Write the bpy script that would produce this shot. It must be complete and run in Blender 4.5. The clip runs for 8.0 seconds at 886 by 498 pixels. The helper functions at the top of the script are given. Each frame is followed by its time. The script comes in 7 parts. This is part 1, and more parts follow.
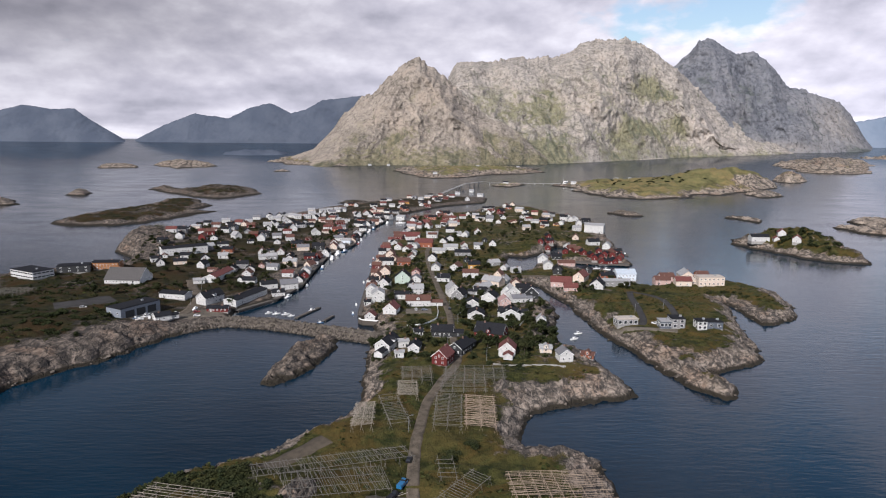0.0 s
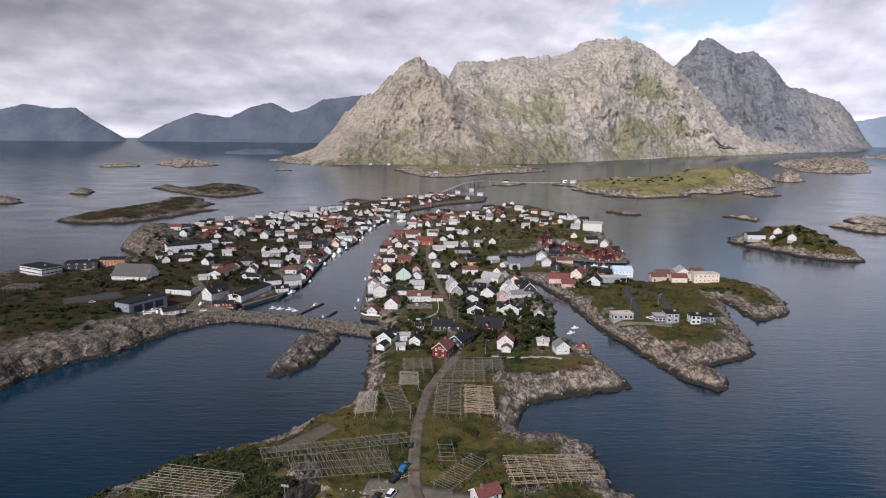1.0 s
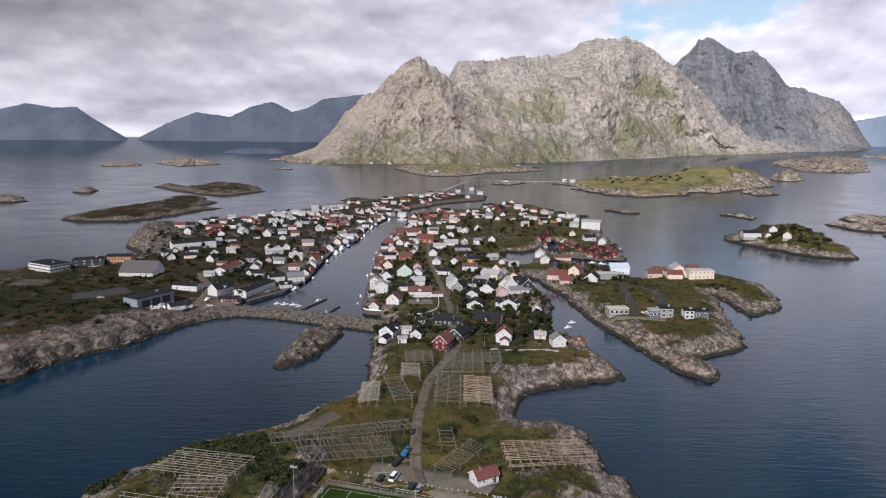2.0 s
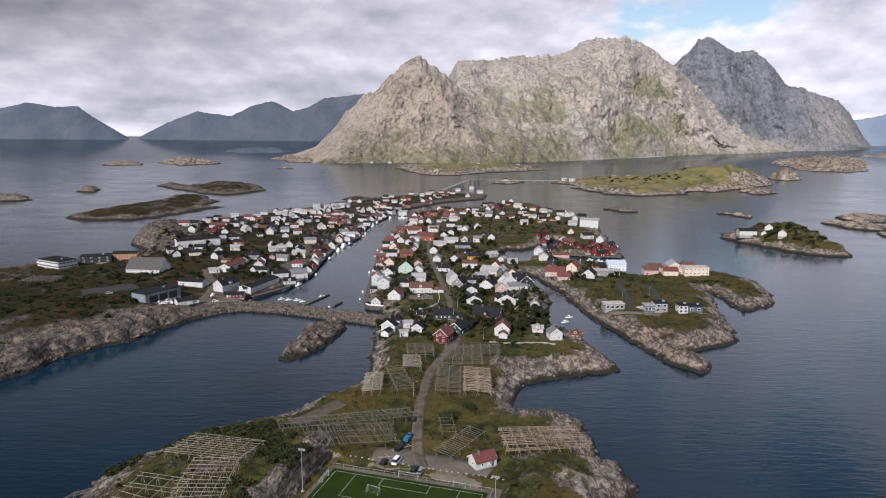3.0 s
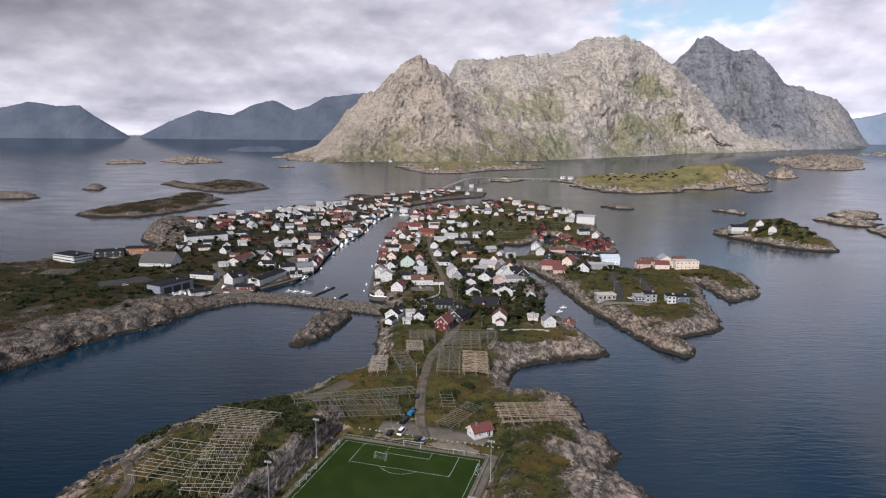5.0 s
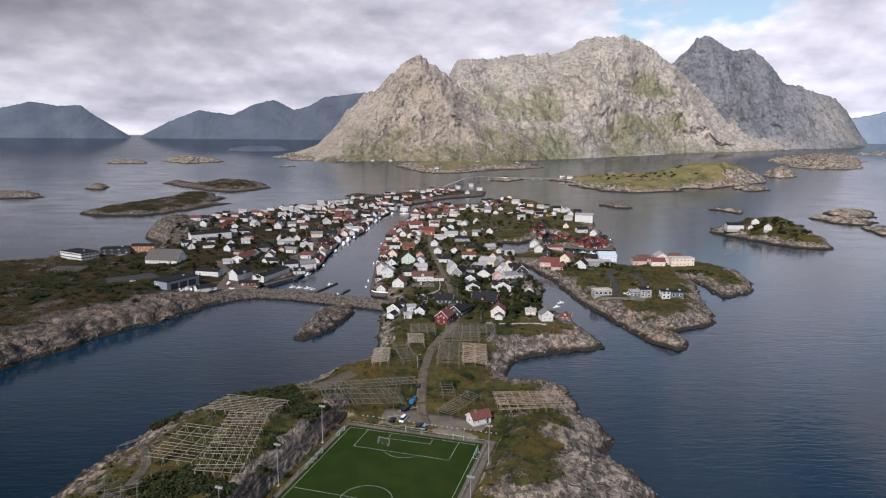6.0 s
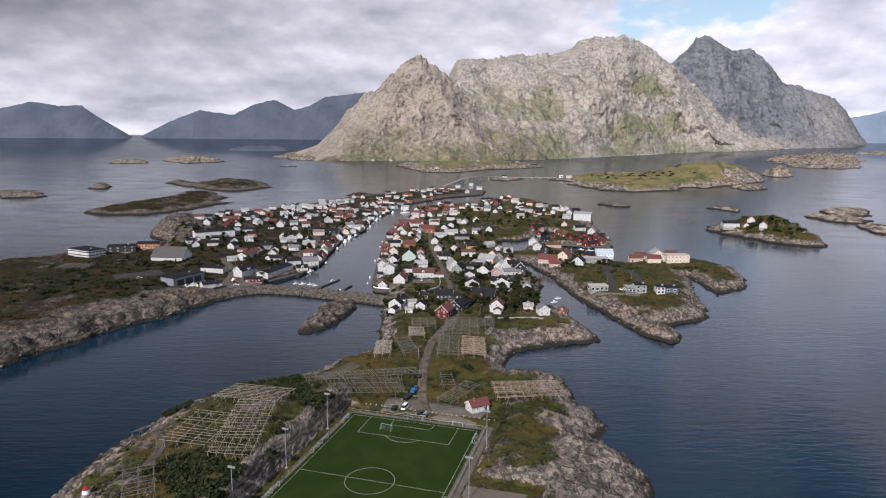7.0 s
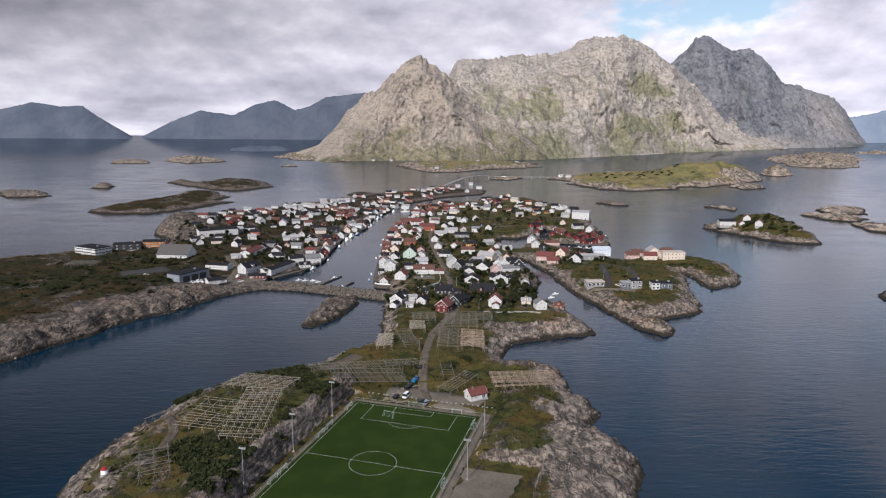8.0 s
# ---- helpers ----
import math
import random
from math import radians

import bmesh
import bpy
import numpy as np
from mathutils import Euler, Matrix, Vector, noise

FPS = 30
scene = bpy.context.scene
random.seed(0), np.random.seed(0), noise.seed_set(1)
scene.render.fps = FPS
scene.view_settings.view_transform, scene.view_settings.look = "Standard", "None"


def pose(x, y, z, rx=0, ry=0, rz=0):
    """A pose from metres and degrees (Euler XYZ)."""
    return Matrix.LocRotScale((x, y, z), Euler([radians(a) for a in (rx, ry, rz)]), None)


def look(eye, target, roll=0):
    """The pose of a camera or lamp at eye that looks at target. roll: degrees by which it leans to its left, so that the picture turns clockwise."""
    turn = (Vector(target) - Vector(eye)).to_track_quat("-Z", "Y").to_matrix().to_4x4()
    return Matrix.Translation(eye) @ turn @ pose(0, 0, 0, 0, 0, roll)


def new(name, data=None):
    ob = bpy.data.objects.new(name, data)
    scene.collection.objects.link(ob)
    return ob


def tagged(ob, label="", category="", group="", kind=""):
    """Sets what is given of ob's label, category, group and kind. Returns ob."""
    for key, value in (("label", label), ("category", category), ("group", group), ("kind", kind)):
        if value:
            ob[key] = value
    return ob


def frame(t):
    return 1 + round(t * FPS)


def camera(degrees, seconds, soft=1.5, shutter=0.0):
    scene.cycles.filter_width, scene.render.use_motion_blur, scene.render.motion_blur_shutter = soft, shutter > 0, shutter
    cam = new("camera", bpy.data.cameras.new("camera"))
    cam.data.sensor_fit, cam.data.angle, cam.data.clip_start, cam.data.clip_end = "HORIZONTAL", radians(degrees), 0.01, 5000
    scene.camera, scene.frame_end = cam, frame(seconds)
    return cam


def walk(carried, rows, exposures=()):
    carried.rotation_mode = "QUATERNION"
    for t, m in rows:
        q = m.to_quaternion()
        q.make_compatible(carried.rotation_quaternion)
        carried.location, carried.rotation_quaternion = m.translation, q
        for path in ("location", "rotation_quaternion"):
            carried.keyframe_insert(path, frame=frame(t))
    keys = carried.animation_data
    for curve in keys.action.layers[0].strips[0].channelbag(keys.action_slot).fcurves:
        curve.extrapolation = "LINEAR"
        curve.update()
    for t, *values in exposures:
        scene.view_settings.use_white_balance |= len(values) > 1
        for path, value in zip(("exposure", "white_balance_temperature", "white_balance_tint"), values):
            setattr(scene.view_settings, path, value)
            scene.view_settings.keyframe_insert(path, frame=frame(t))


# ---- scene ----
from collections import defaultdict

# ---- camera: backs away over the water's edge at about 12 m/s ----
cam = camera(68.9, 8.0, soft=1.15)
PATH = [  # seconds, x, y, z, yaw, pitch, roll
    (0.0, -0.01, 94.53, 127.41, -0.126, -9.761, 0.456),
    (0.5, 0.06, 88.96, 127.33, -0.104, -9.787, 0.470),
    (1.0, 0.09, 83.32, 127.31, -0.087, -9.816, 0.481),
    (1.5, 0.08, 77.59, 127.32, -0.074, -9.846, 0.489),
    (2.0, 0.04, 71.80, 127.36, -0.064, -9.877, 0.495),
    (2.5, -0.01, 65.96, 127.42, -0.057, -9.909, 0.498),
    (3.0, -0.09, 60.06, 127.49, -0.053, -9.940, 0.499),
    (3.5, -0.17, 54.12, 127.57, -0.050, -9.970, 0.496),
    (4.0, -0.24, 48.14, 127.63, -0.048, -9.999, 0.491),
    (4.5, -0.32, 42.13, 127.68, -0.047, -10.025, 0.483),
    (5.0, -0.37, 36.11, 127.71, -0.046, -10.048, 0.472),
    (5.5, -0.41, 30.07, 127.70, -0.043, -10.068, 0.458),
    (6.0, -0.41, 24.04, 127.66, -0.040, -10.084, 0.440),
    (6.5, -0.38, 18.00, 127.56, -0.034, -10.095, 0.419),
    (7.0, -0.31, 11.98, 127.40, -0.027, -10.101, 0.395),
    (7.5, -0.18, 5.98, 127.17, -0.015, -10.101, 0.368),
    (8.0, 0.00, 0.00, 126.86, -0.000, -10.094, 0.336),
]


def eye_pose(x, y, z, yaw, pitch, roll):
    ahead = Vector((-math.sin(radians(yaw)) * math.cos(radians(pitch)), math.cos(radians(yaw)) * math.cos(radians(pitch)), math.sin(radians(pitch))))
    eye = Vector((x, y, z))
    return look(eye, eye + ahead, roll)


walk(cam, [(t, eye_pose(*p)) for t, *p in PATH], exposures=[(0.0, 0.17, 6080, 16), (8.0, 0.17, 6080, 16)])

# ---- light: broken cloud, soft sun from behind ----
SUN_UP, SUN_ROUND = 34.0, 206.0  # elevation, and compass turn clockwise from +y
sun = new("sun", bpy.data.lights.new("sun", "SUN"))
sun.data.energy, sun.data.angle, sun.data.color = 5.0, radians(1.5), (1.0, 0.95, 0.87)
sx, sy = math.sin(radians(SUN_ROUND)) * math.cos(radians(SUN_UP)), math.cos(radians(SUN_ROUND)) * math.cos(radians(SUN_UP))
sun.matrix_world = look((sx * 500, sy * 500, math.sin(radians(SUN_UP)) * 500), (0, 0, 0))

world = bpy.data.worlds.new("sky")
scene.world = world
world.use_nodes = True
wt = world.node_tree
wt.nodes.clear()


def wnode(kind):
    return wt.nodes.new(kind)


def wlink(a, b):
    wt.links.new(a, b)


def wmath(op, a, b=None, clamp=False):
    n = wnode("ShaderNodeMath")
    n.operation, n.use_clamp = op, clamp
    for sock, v in zip(n.inputs, (a, b)):
        if v is None:
            continue
        if isinstance(v, (int, float)):
            sock.default_value = v
        else:
            wlink(v, sock)
    return n.outputs[0]


def wramp(fac, stops):
    n = wnode("ShaderNodeValToRGB")
    el = n.color_ramp.elements
    while len(el) < len(stops):
        el.new(0.5)
    for e, (pos, col) in zip(el, stops):
        e.position, e.color = pos, (*col, 1)
    wlink(fac, n.inputs[0])
    return n.outputs[0]


sky = wnode("ShaderNodeTexSky")
sky.sky_type, sky.sun_disc = "NISHITA", False
sky.sun_elevation, sky.sun_rotation = radians(SUN_UP), radians(SUN_ROUND)
sky.air_density, sky.dust_density = 1.2, 1.5
coord = wnode("ShaderNodeTexCoord")
sep = wnode("ShaderNodeSeparateXYZ")
wlink(coord.outputs["Generated"], sep.inputs[0])
# clouds: a deck of banks seen in perspective, with puffs on it; bright upper edges, grey bases, blue gaps to the east


def wdeck(rise):
    """The cloud deck's density along the view direction raised by a small angle."""
    up = wmath("MAXIMUM", wmath("ADD", sep.outputs[2], rise), 0.0)
    far = wmath("ADD", up, 0.085)
    plane = wnode("ShaderNodeCombineXYZ")
    wlink(wmath("DIVIDE", sep.outputs[0], far), plane.inputs[0])
    wlink(wmath("DIVIDE", sep.outputs[1], far), plane.inputs[1])
    ball = wnode("ShaderNodeCombineXYZ")
    wlink(sep.outputs[0], ball.inputs[0])
    wlink(sep.outputs[1], ball.inputs[1])
    wlink(wmath("MULTIPLY", up, 2.0), ball.inputs[2])

    def wnoise(vec, scale, detail, rough, distort, offset):
        mp, n = wnode("ShaderNodeMapping"), wnode("ShaderNodeTexNoise")
        mp.inputs["Location"].default_value = offset
        wlink(vec.outputs[0], mp.inputs[0])
        n.inputs["Scale"].default_value, n.inputs["Detail"].default_value = scale, detail
        n.inputs["Roughness"].default_value, n.inputs["Distortion"].default_value = rough, distort
        wlink(mp.outputs[0], n.inputs["Vector"])
        return n.outputs[0]

    banks = wnoise(plane, 0.55, 3, 0.45, 0.0, (4.3, 1.6, 0.0))
    puffs = wnoise(ball, 6.0, 7, 0.52, 0.0, (0.3, 2.2, 1.1))
    return wmath("ADD", wmath("MULTIPLY", banks, 0.30), wmath("MULTIPLY", puffs, 0.70))


here, above = wdeck(0.0), wdeck(0.016)
thin = wmath("MULTIPLY", wmath("MAXIMUM", wmath("ADD", wmath("MULTIPLY", wmath("SUBTRACT", sep.outputs[0], 0.05), 0.62), wmath("MULTIPLY", sep.outputs[2], 0.35)), 0.0), 0.28)
thin = wmath("SUBTRACT", thin, wmath("MULTIPLY", wmath("MAXIMUM", wmath("SUBTRACT", 0.10, sep.outputs[2]), 0.0), 1.0))
cover = wramp(wmath("SUBTRACT", here, thin), [(0.325, (0, 0, 0)), (0.39, (1, 1, 1))])
edge = wmath("MULTIPLY", wmath("SUBTRACT", here, above), 2.6)
tone = wmath("ADD", wmath("ADD", wmath("MULTIPLY", wmath("SUBTRACT", 0.5, here), 1.5), 0.5), edge)
shade = wramp(tone, [(0.24, (0.40, 0.395, 0.435)), (0.44, (0.55, 0.535, 0.575)), (0.56, (0.65, 0.63, 0.66)), (0.72, (0.82, 0.80, 0.815))])
east = wnode("ShaderNodeVectorMath")
east.operation = "SCALE"
wlink(shade, east.inputs[0])
low = wmath("MULTIPLY", wmath("MAXIMUM", wmath("SUBTRACT", 0.14, wmath("ABSOLUTE", sep.outputs[2])), 0.0), 2.1)
bank = wmath("MULTIPLY", wmath("MAXIMUM", wmath("SUBTRACT", -0.1, sep.outputs[0]), 0.0), wmath("MINIMUM", wmath("MAXIMUM", wmath("SUBTRACT", sep.outputs[2], 0.07), 0.0), 0.12))
wlink(wmath("SUBTRACT", wmath("ADD", wmath("ADD", wmath("MULTIPLY", sep.outputs[0], 0.47), 0.98), low), wmath("MULTIPLY", bank, 6.0)), east.inputs["Scale"])
# overhead the cloud base is seen from straight below and the blue shows through: darker and bluer, most of all to the west
overhead = wmath("MULTIPLY", wmath("MINIMUM", wmath("MAXIMUM", wmath("SUBTRACT", sep.outputs[2], 0.27), 0.0), 0.3), 2.7)
overhead = wmath("MULTIPLY", overhead, wmath("MAXIMUM", wmath("SUBTRACT", 1.0, sep.outputs[0]), 0.2), clamp=True)
zenith = wnode("ShaderNodeMix")
zenith.data_type = "RGBA"
wlink(wmath("MINIMUM", overhead, 0.85), zenith.inputs[0])
wlink(east.outputs[0], zenith.inputs[6])
zenith.inputs[7].default_value = (0.042, 0.075, 0.125, 1)
blue = wnode("ShaderNodeMix")
blue.data_type, blue.blend_type = "RGBA", "MULTIPLY"
blue.inputs[0].default_value = 1.0
wlink(sky.outputs[0], blue.inputs[6])
blue.inputs[7].default_value = (0.115, 0.115, 0.115, 1)
both = wnode("ShaderNodeMix")
both.data_type = "RGBA"
wlink(cover, both.inputs[0])
wlink(blue.outputs[2], both.inputs[6])
wlink(zenith.outputs[2], both.inputs[7])
back = wnode("ShaderNodeBackground")
back.inputs[1].default_value = 1.0
wlink(both.outputs[2], back.inputs[0])
wout = wnode("ShaderNodeOutputWorld")
wlink(back.outputs[0], wout.inputs[0])
# ---- materials ----
class Mat:
    """A small builder of node materials in object or world coordinates."""

    def __init__(self, name, rough=0.7, metal=0.0, gloss=0.5):
        self.m = bpy.data.materials.new(name)
        self.m.use_nodes = True
        self.t = self.m.node_tree
        self.b = self.t.nodes["Principled BSDF"]
        self.b.inputs["Roughness"].default_value, self.b.inputs["Metallic"].default_value = rough, metal
        self.b.inputs["Specular IOR Level"].default_value = gloss
        self.pos = self.t.nodes.new("ShaderNodeNewGeometry")

    def put(self, v, sock):
        if isinstance(v, (int, float)):
            sock.default_value = v
        elif isinstance(v, tuple):
            sock.default_value = (*v, 1) if len(v) == 3 and sock.type == "RGBA" else v
        else:
            self.t.links.new(v, sock)

    def noise(self, scale, detail=4, rough=0.55, stretch=(1, 1, 1), distort=0.0, local=False):
        n, mp = self.t.nodes.new("ShaderNodeTexNoise"), self.t.nodes.new("ShaderNodeMapping")
        mp.inputs["Scale"].default_value = stretch
        if local:
            tc = self.t.nodes.new("ShaderNodeTexCoord")
            self.t.links.new(tc.outputs["Object"], mp.inputs[0])
        else:
            self.t.links.new(self.pos.outputs["Position"], mp.inputs[0])
        self.t.links.new(mp.outputs[0], n.inputs["Vector"])
        n.inputs["Scale"].default_value, n.inputs["Detail"].default_value = scale, detail
        n.inputs["Roughness"].default_value, n.inputs["Distortion"].default_value = rough, distort
        return n.outputs[0]

    def cracks(self, scale, stretch, warp):
        """Distance to the nearest joint of a broken pattern."""
        n, mp, ad = self.t.nodes.new("ShaderNodeTexVoronoi"), self.t.nodes.new("ShaderNodeMapping"), self.t.nodes.new("ShaderNodeVectorMath")
        n.feature = "DISTANCE_TO_EDGE"
        n.inputs["Scale"].default_value = scale
        mp.inputs["Scale"].default_value = stretch
        sc = self.t.nodes.new("ShaderNodeVectorMath")
        sc.operation, ad.operation = "SCALE", "ADD"
        nz = self.t.nodes.new("ShaderNodeTexNoise")
        nz.inputs["Scale"].default_value, nz.inputs["Detail"].default_value = 0.12, 4
        self.t.links.new(self.pos.outputs["Position"], nz.inputs["Vector"])
        self.t.links.new(nz.outputs[1], sc.inputs[0])
        sc.inputs["Scale"].default_value = warp
        self.t.links.new(self.pos.outputs["Position"], ad.inputs[0])
        self.t.links.new(sc.outputs[0], ad.inputs[1])
        self.t.links.new(ad.outputs[0], mp.inputs[0])
        self.t.links.new(mp.outputs[0], n.inputs["Vector"])
        return n.outputs[0]

    def math(self, op, a, b=0.0, clamp=False):
        n = self.t.nodes.new("ShaderNodeMath")
        n.operation, n.use_clamp = op, clamp
        self.put(a, n.inputs[0]), self.put(b, n.inputs[1])
        return n.outputs[0]

    def step(self, v, lo, hi):
        n = self.t.nodes.new("ShaderNodeMapRange")
        n.interpolation_type = "SMOOTHSTEP"
        self.put(v, n.inputs[0])
        n.inputs[1].default_value, n.inputs[2].default_value = lo, hi
        return n.outputs[0]

    def ramp(self, fac, stops):
        n = self.t.nodes.new("ShaderNodeValToRGB")
        el = n.color_ramp.elements
        while len(el) < len(stops):
            el.new(0.5)
        for e, (p, c) in zip(el, stops):
            e.position, e.color = p, (*c, 1)
        self.put(fac, n.inputs[0])
        return n.outputs[0]

    def mix(self, fac, a, b, blend="MIX"):
        n = self.t.nodes.new("ShaderNodeMix")
        n.data_type, n.blend_type = "RGBA", blend
        self.put(fac, n.inputs[0]), self.put(a, n.inputs[6]), self.put(b, n.inputs[7])
        return n.outputs[2]

    def attr(self, name):
        n = self.t.nodes.new("ShaderNodeAttribute")
        n.attribute_name = name
        return n.outputs["Fac"]

    def random(self):
        return self.t.nodes.new("ShaderNodeObjectInfo").outputs["Random"]

    def axis(self, what, n):
        s = self.t.nodes.new("ShaderNodeSeparateXYZ")
        self.t.links.new(self.pos.outputs[what], s.inputs[0])
        return s.outputs[n]

    def colour(self, v):
        self.put(v, self.b.inputs["Base Color"])
        return self

    def rough(self, v):
        self.put(v, self.b.inputs["Roughness"])
        return self

    def bump(self, height, strength=0.5, distance=0.05):
        n = self.t.nodes.new("ShaderNodeBump")
        self.put(height, n.inputs["Height"])
        self.put(strength, n.inputs["Strength"])
        n.inputs["Distance"].default_value = distance
        self.t.links.new(n.outputs[0], self.b.inputs["Normal"])
        return self


def paint(name, c, rough=0.6, vary=0.12, scale=0.9, gloss=None):
    """Painted or plain surface with faint dirt at two scales and a small change from object to object."""
    k = Mat(name, rough, 0.0, gloss if gloss is not None else 0.5 if rough < 0.5 else 0.22)
    big, fine = k.noise(scale, 3), k.noise(scale * 9, 4, stretch=(1, 1, 0.3))
    dirt = k.math("ADD", k.math("MULTIPLY", big, 0.6), k.math("MULTIPLY", fine, 0.4))
    dark = tuple(v * (1 - 2.2 * vary) for v in c)
    body = k.mix(k.step(dirt, 0.35, 0.6), dark, c)
    body = k.mix(k.math("MULTIPLY", k.random(), vary * 2.0), body, tuple(v * 0.7 for v in c))
    k.colour(body).bump(fine, 0.15, 0.02)
    return k.m


WALL = {
    "w": paint("white_paint", (0.55, 0.55, 0.535), 0.6, 0.14), "r": paint("red_paint", (0.125, 0.022, 0.020)), "y": paint("ochre_paint", (0.50, 0.27, 0.07)),
    "g": paint("grey_paint", (0.24, 0.24, 0.24)), "k": paint("dark_paint", (0.036, 0.038, 0.040)), "c": paint("cream_paint", (0.62, 0.52, 0.43)),
    "p": paint("pink_paint", (0.50, 0.355, 0.32)), "n": paint("brown_red_paint", (0.26, 0.09, 0.05)), "b": paint("pale_blue_paint", (0.62, 0.68, 0.74)),
    "m": paint("mint_paint", (0.44, 0.53, 0.46)), "o": paint("orange_paint", (0.28, 0.125, 0.05)), "v": paint("pale_slate_cladding", (0.21, 0.235, 0.27)), "s": paint("slate_blue_cladding", (0.10, 0.115, 0.14)),
}
ROOF = {
    "d": paint("dark_slate", (0.024, 0.025, 0.029), 0.9, 0.2, 1.5, 0.08), "r": paint("red_roof_tile", (0.155, 0.055, 0.048), 0.75, 0.2, 1.5), "n": paint("brown_roof", (0.13, 0.065, 0.05), 0.8, 0.2, 1.5),
    "l": paint("grey_roof_sheet", (0.34, 0.34, 0.34), 0.7, 0.15, 1.5), "g": paint("dull_grey_roof", (0.18, 0.18, 0.19), 0.7, 0.15, 1.5), "c": paint("cream_roof", (0.5, 0.44, 0.38), 0.7, 0.15, 1.5),
    "q": paint("brown_grey_roof_sheet", (0.10, 0.095, 0.092), 0.9, 0.15, 1.5, 0.08),
    "b": paint("pale_blue_roof", (0.50, 0.56, 0.62), 0.7, 0.15, 1.5),
    "p": paint("pink_roof", (0.42, 0.27, 0.25), 0.7, 0.15, 1.5),
}
WORD = {"v": "pale slate", "w": "white", "r": "red", "y": "ochre", "g": "grey", "k": "dark", "c": "cream", "p": "pink", "n": "brown", "b": "blue", "m": "mint-green", "o": "orange", "s": "slate-blue", "d": "dark slate", "l": "light grey"}
TRIM = paint("white_trim", (0.82, 0.82, 0.80), 0.5, 0.05)
GLASS = Mat("window_glass", 0.06).colour((0.02, 0.025, 0.03)).m
CHIMNEY = paint("chimney_brick", (0.24, 0.15, 0.12), 0.9, 0.2, 4)
CONCRETE = paint("concrete", (0.33, 0.32, 0.30), 0.9, 0.2, 0.8)
METAL = paint("galvanised_metal", (0.27, 0.28, 0.29), 0.45, 0.1, 3)


def land_material(name, rock_a, rock_b, grass_a, grass_b, scale=1.0, russet=(1.2, 0.88, 0.85)):
    """Bare coastal rock with cracks and lichen, and turf where the ground holds it (attribute 'turf')."""
    k = Mat(name, 0.9, 0.0, 0.12)
    big, mid, fine = k.noise(0.035 * scale, 4, 0.6), k.noise(0.22 * scale, 5, 0.65, distort=0.4), k.noise(1.6 * scale, 5, 0.7)
    streak = k.noise(0.35 * scale, 5, 0.7, stretch=(1, 0.28, 1.6), distort=0.7)
    rock = k.mix(k.step(mid, 0.35, 0.65), rock_a, rock_b)
    rock = k.mix(k.math("MULTIPLY", k.step(big, 0.5, 0.66), 0.5), rock, tuple(v * f for v, f in zip(rock_b, (1.0, 0.82, 0.70))))
    rock = k.mix(k.math("MULTIPLY", k.step(streak, 0.55, 0.43), 0.9), rock, (0.040, 0.037, 0.034))
    rock = k.mix(k.math("MULTIPLY", k.step(fine, 0.5, 0.75), 0.4), rock, tuple(v * 1.6 for v in rock_b))
    joint = k.cracks(0.13 * scale, (1.0, 0.42, 1.3), 16.0)
    rock = k.mix(k.math("MULTIPLY", k.step(joint, 0.075, 0.0), k.math("MULTIPLY", k.step(big, 0.36, 0.58), 0.70)), rock, (0.035, 0.030, 0.026))
    tidal = k.step(k.math("ADD", k.axis("Position", 2), k.math("MULTIPLY", fine, 1.6)), 3.5, 2.1)
    rock = k.mix(tidal, rock, (0.028, 0.024, 0.018))
    turf = k.mix(k.step(mid, 0.38, 0.62), grass_a, grass_b)
    turf = k.mix(k.math("MULTIPLY", k.step(big, 0.46, 0.60), 0.6), turf, tuple(v * f for v, f in zip(grass_b, (1.48, 1.16, 1.2))))
    rust = k.noise(0.055 * scale, 5, 0.65, distort=0.5)
    turf = k.mix(k.math("MULTIPLY", k.step(rust, 0.47, 0.62), 0.8), turf, tuple(v * f for v, f in zip(grass_b, russet)))
    turf = k.mix(k.math("MULTIPLY", k.step(rust, 0.45, 0.34), 0.8), turf, tuple(v * 0.62 for v in grass_a))
    turf = k.mix(k.math("MULTIPLY", k.step(fine, 0.45, 0.7), 0.5), turf, tuple(v * 0.8 for v in grass_a))
    hold = k.math("SUBTRACT", k.attr("turf"), k.math("MULTIPLY", k.step(k.axis("Normal", 2), 0.86, 0.62), 0.8))
    edge = k.math("ADD", hold, k.math("MULTIPLY", k.math("SUBTRACT", k.math("ADD", mid, fine), 1.0), 0.9))
    green = k.step(edge, 0.42, 0.60)
    k.colour(k.mix(green, rock, turf))
    k.bump(k.math("ADD", k.math("MULTIPLY", k.step(joint, 0.0, 0.12), k.math("SUBTRACT", 0.6, k.math("MULTIPLY", green, 0.6))), k.math("ADD", k.math("MULTIPLY", mid, 1.5), k.math("ADD", k.math("MULTIPLY", fine, 0.4), streak))), 0.8, 0.8)
    return k.m


ROCKLAND = land_material("coast_rock_and_turf", (0.098, 0.081, 0.066), (0.315, 0.262, 0.214), (0.020, 0.025, 0.007), (0.061, 0.059, 0.018), 1.0, (1.32, 0.90, 0.85))
# dark heather, with the west's cloud shade put into the colours too
HEATH = land_material("cloud_dimmed_heath_and_rock", (0.050, 0.042, 0.035), (0.215, 0.175, 0.142), (0.012, 0.014, 0.006), (0.030, 0.027, 0.011), 1.0, (1.35, 0.85, 0.85))
# bare skerries are pale; their sunlight is put into the colours too
PALEISLE = land_material("sun_tinted_skerry", (0.23, 0.19, 0.148), (0.36, 0.298, 0.238), (0.095, 0.092, 0.038), (0.165, 0.150, 0.066), 0.28, (1.0, 0.94, 0.92))


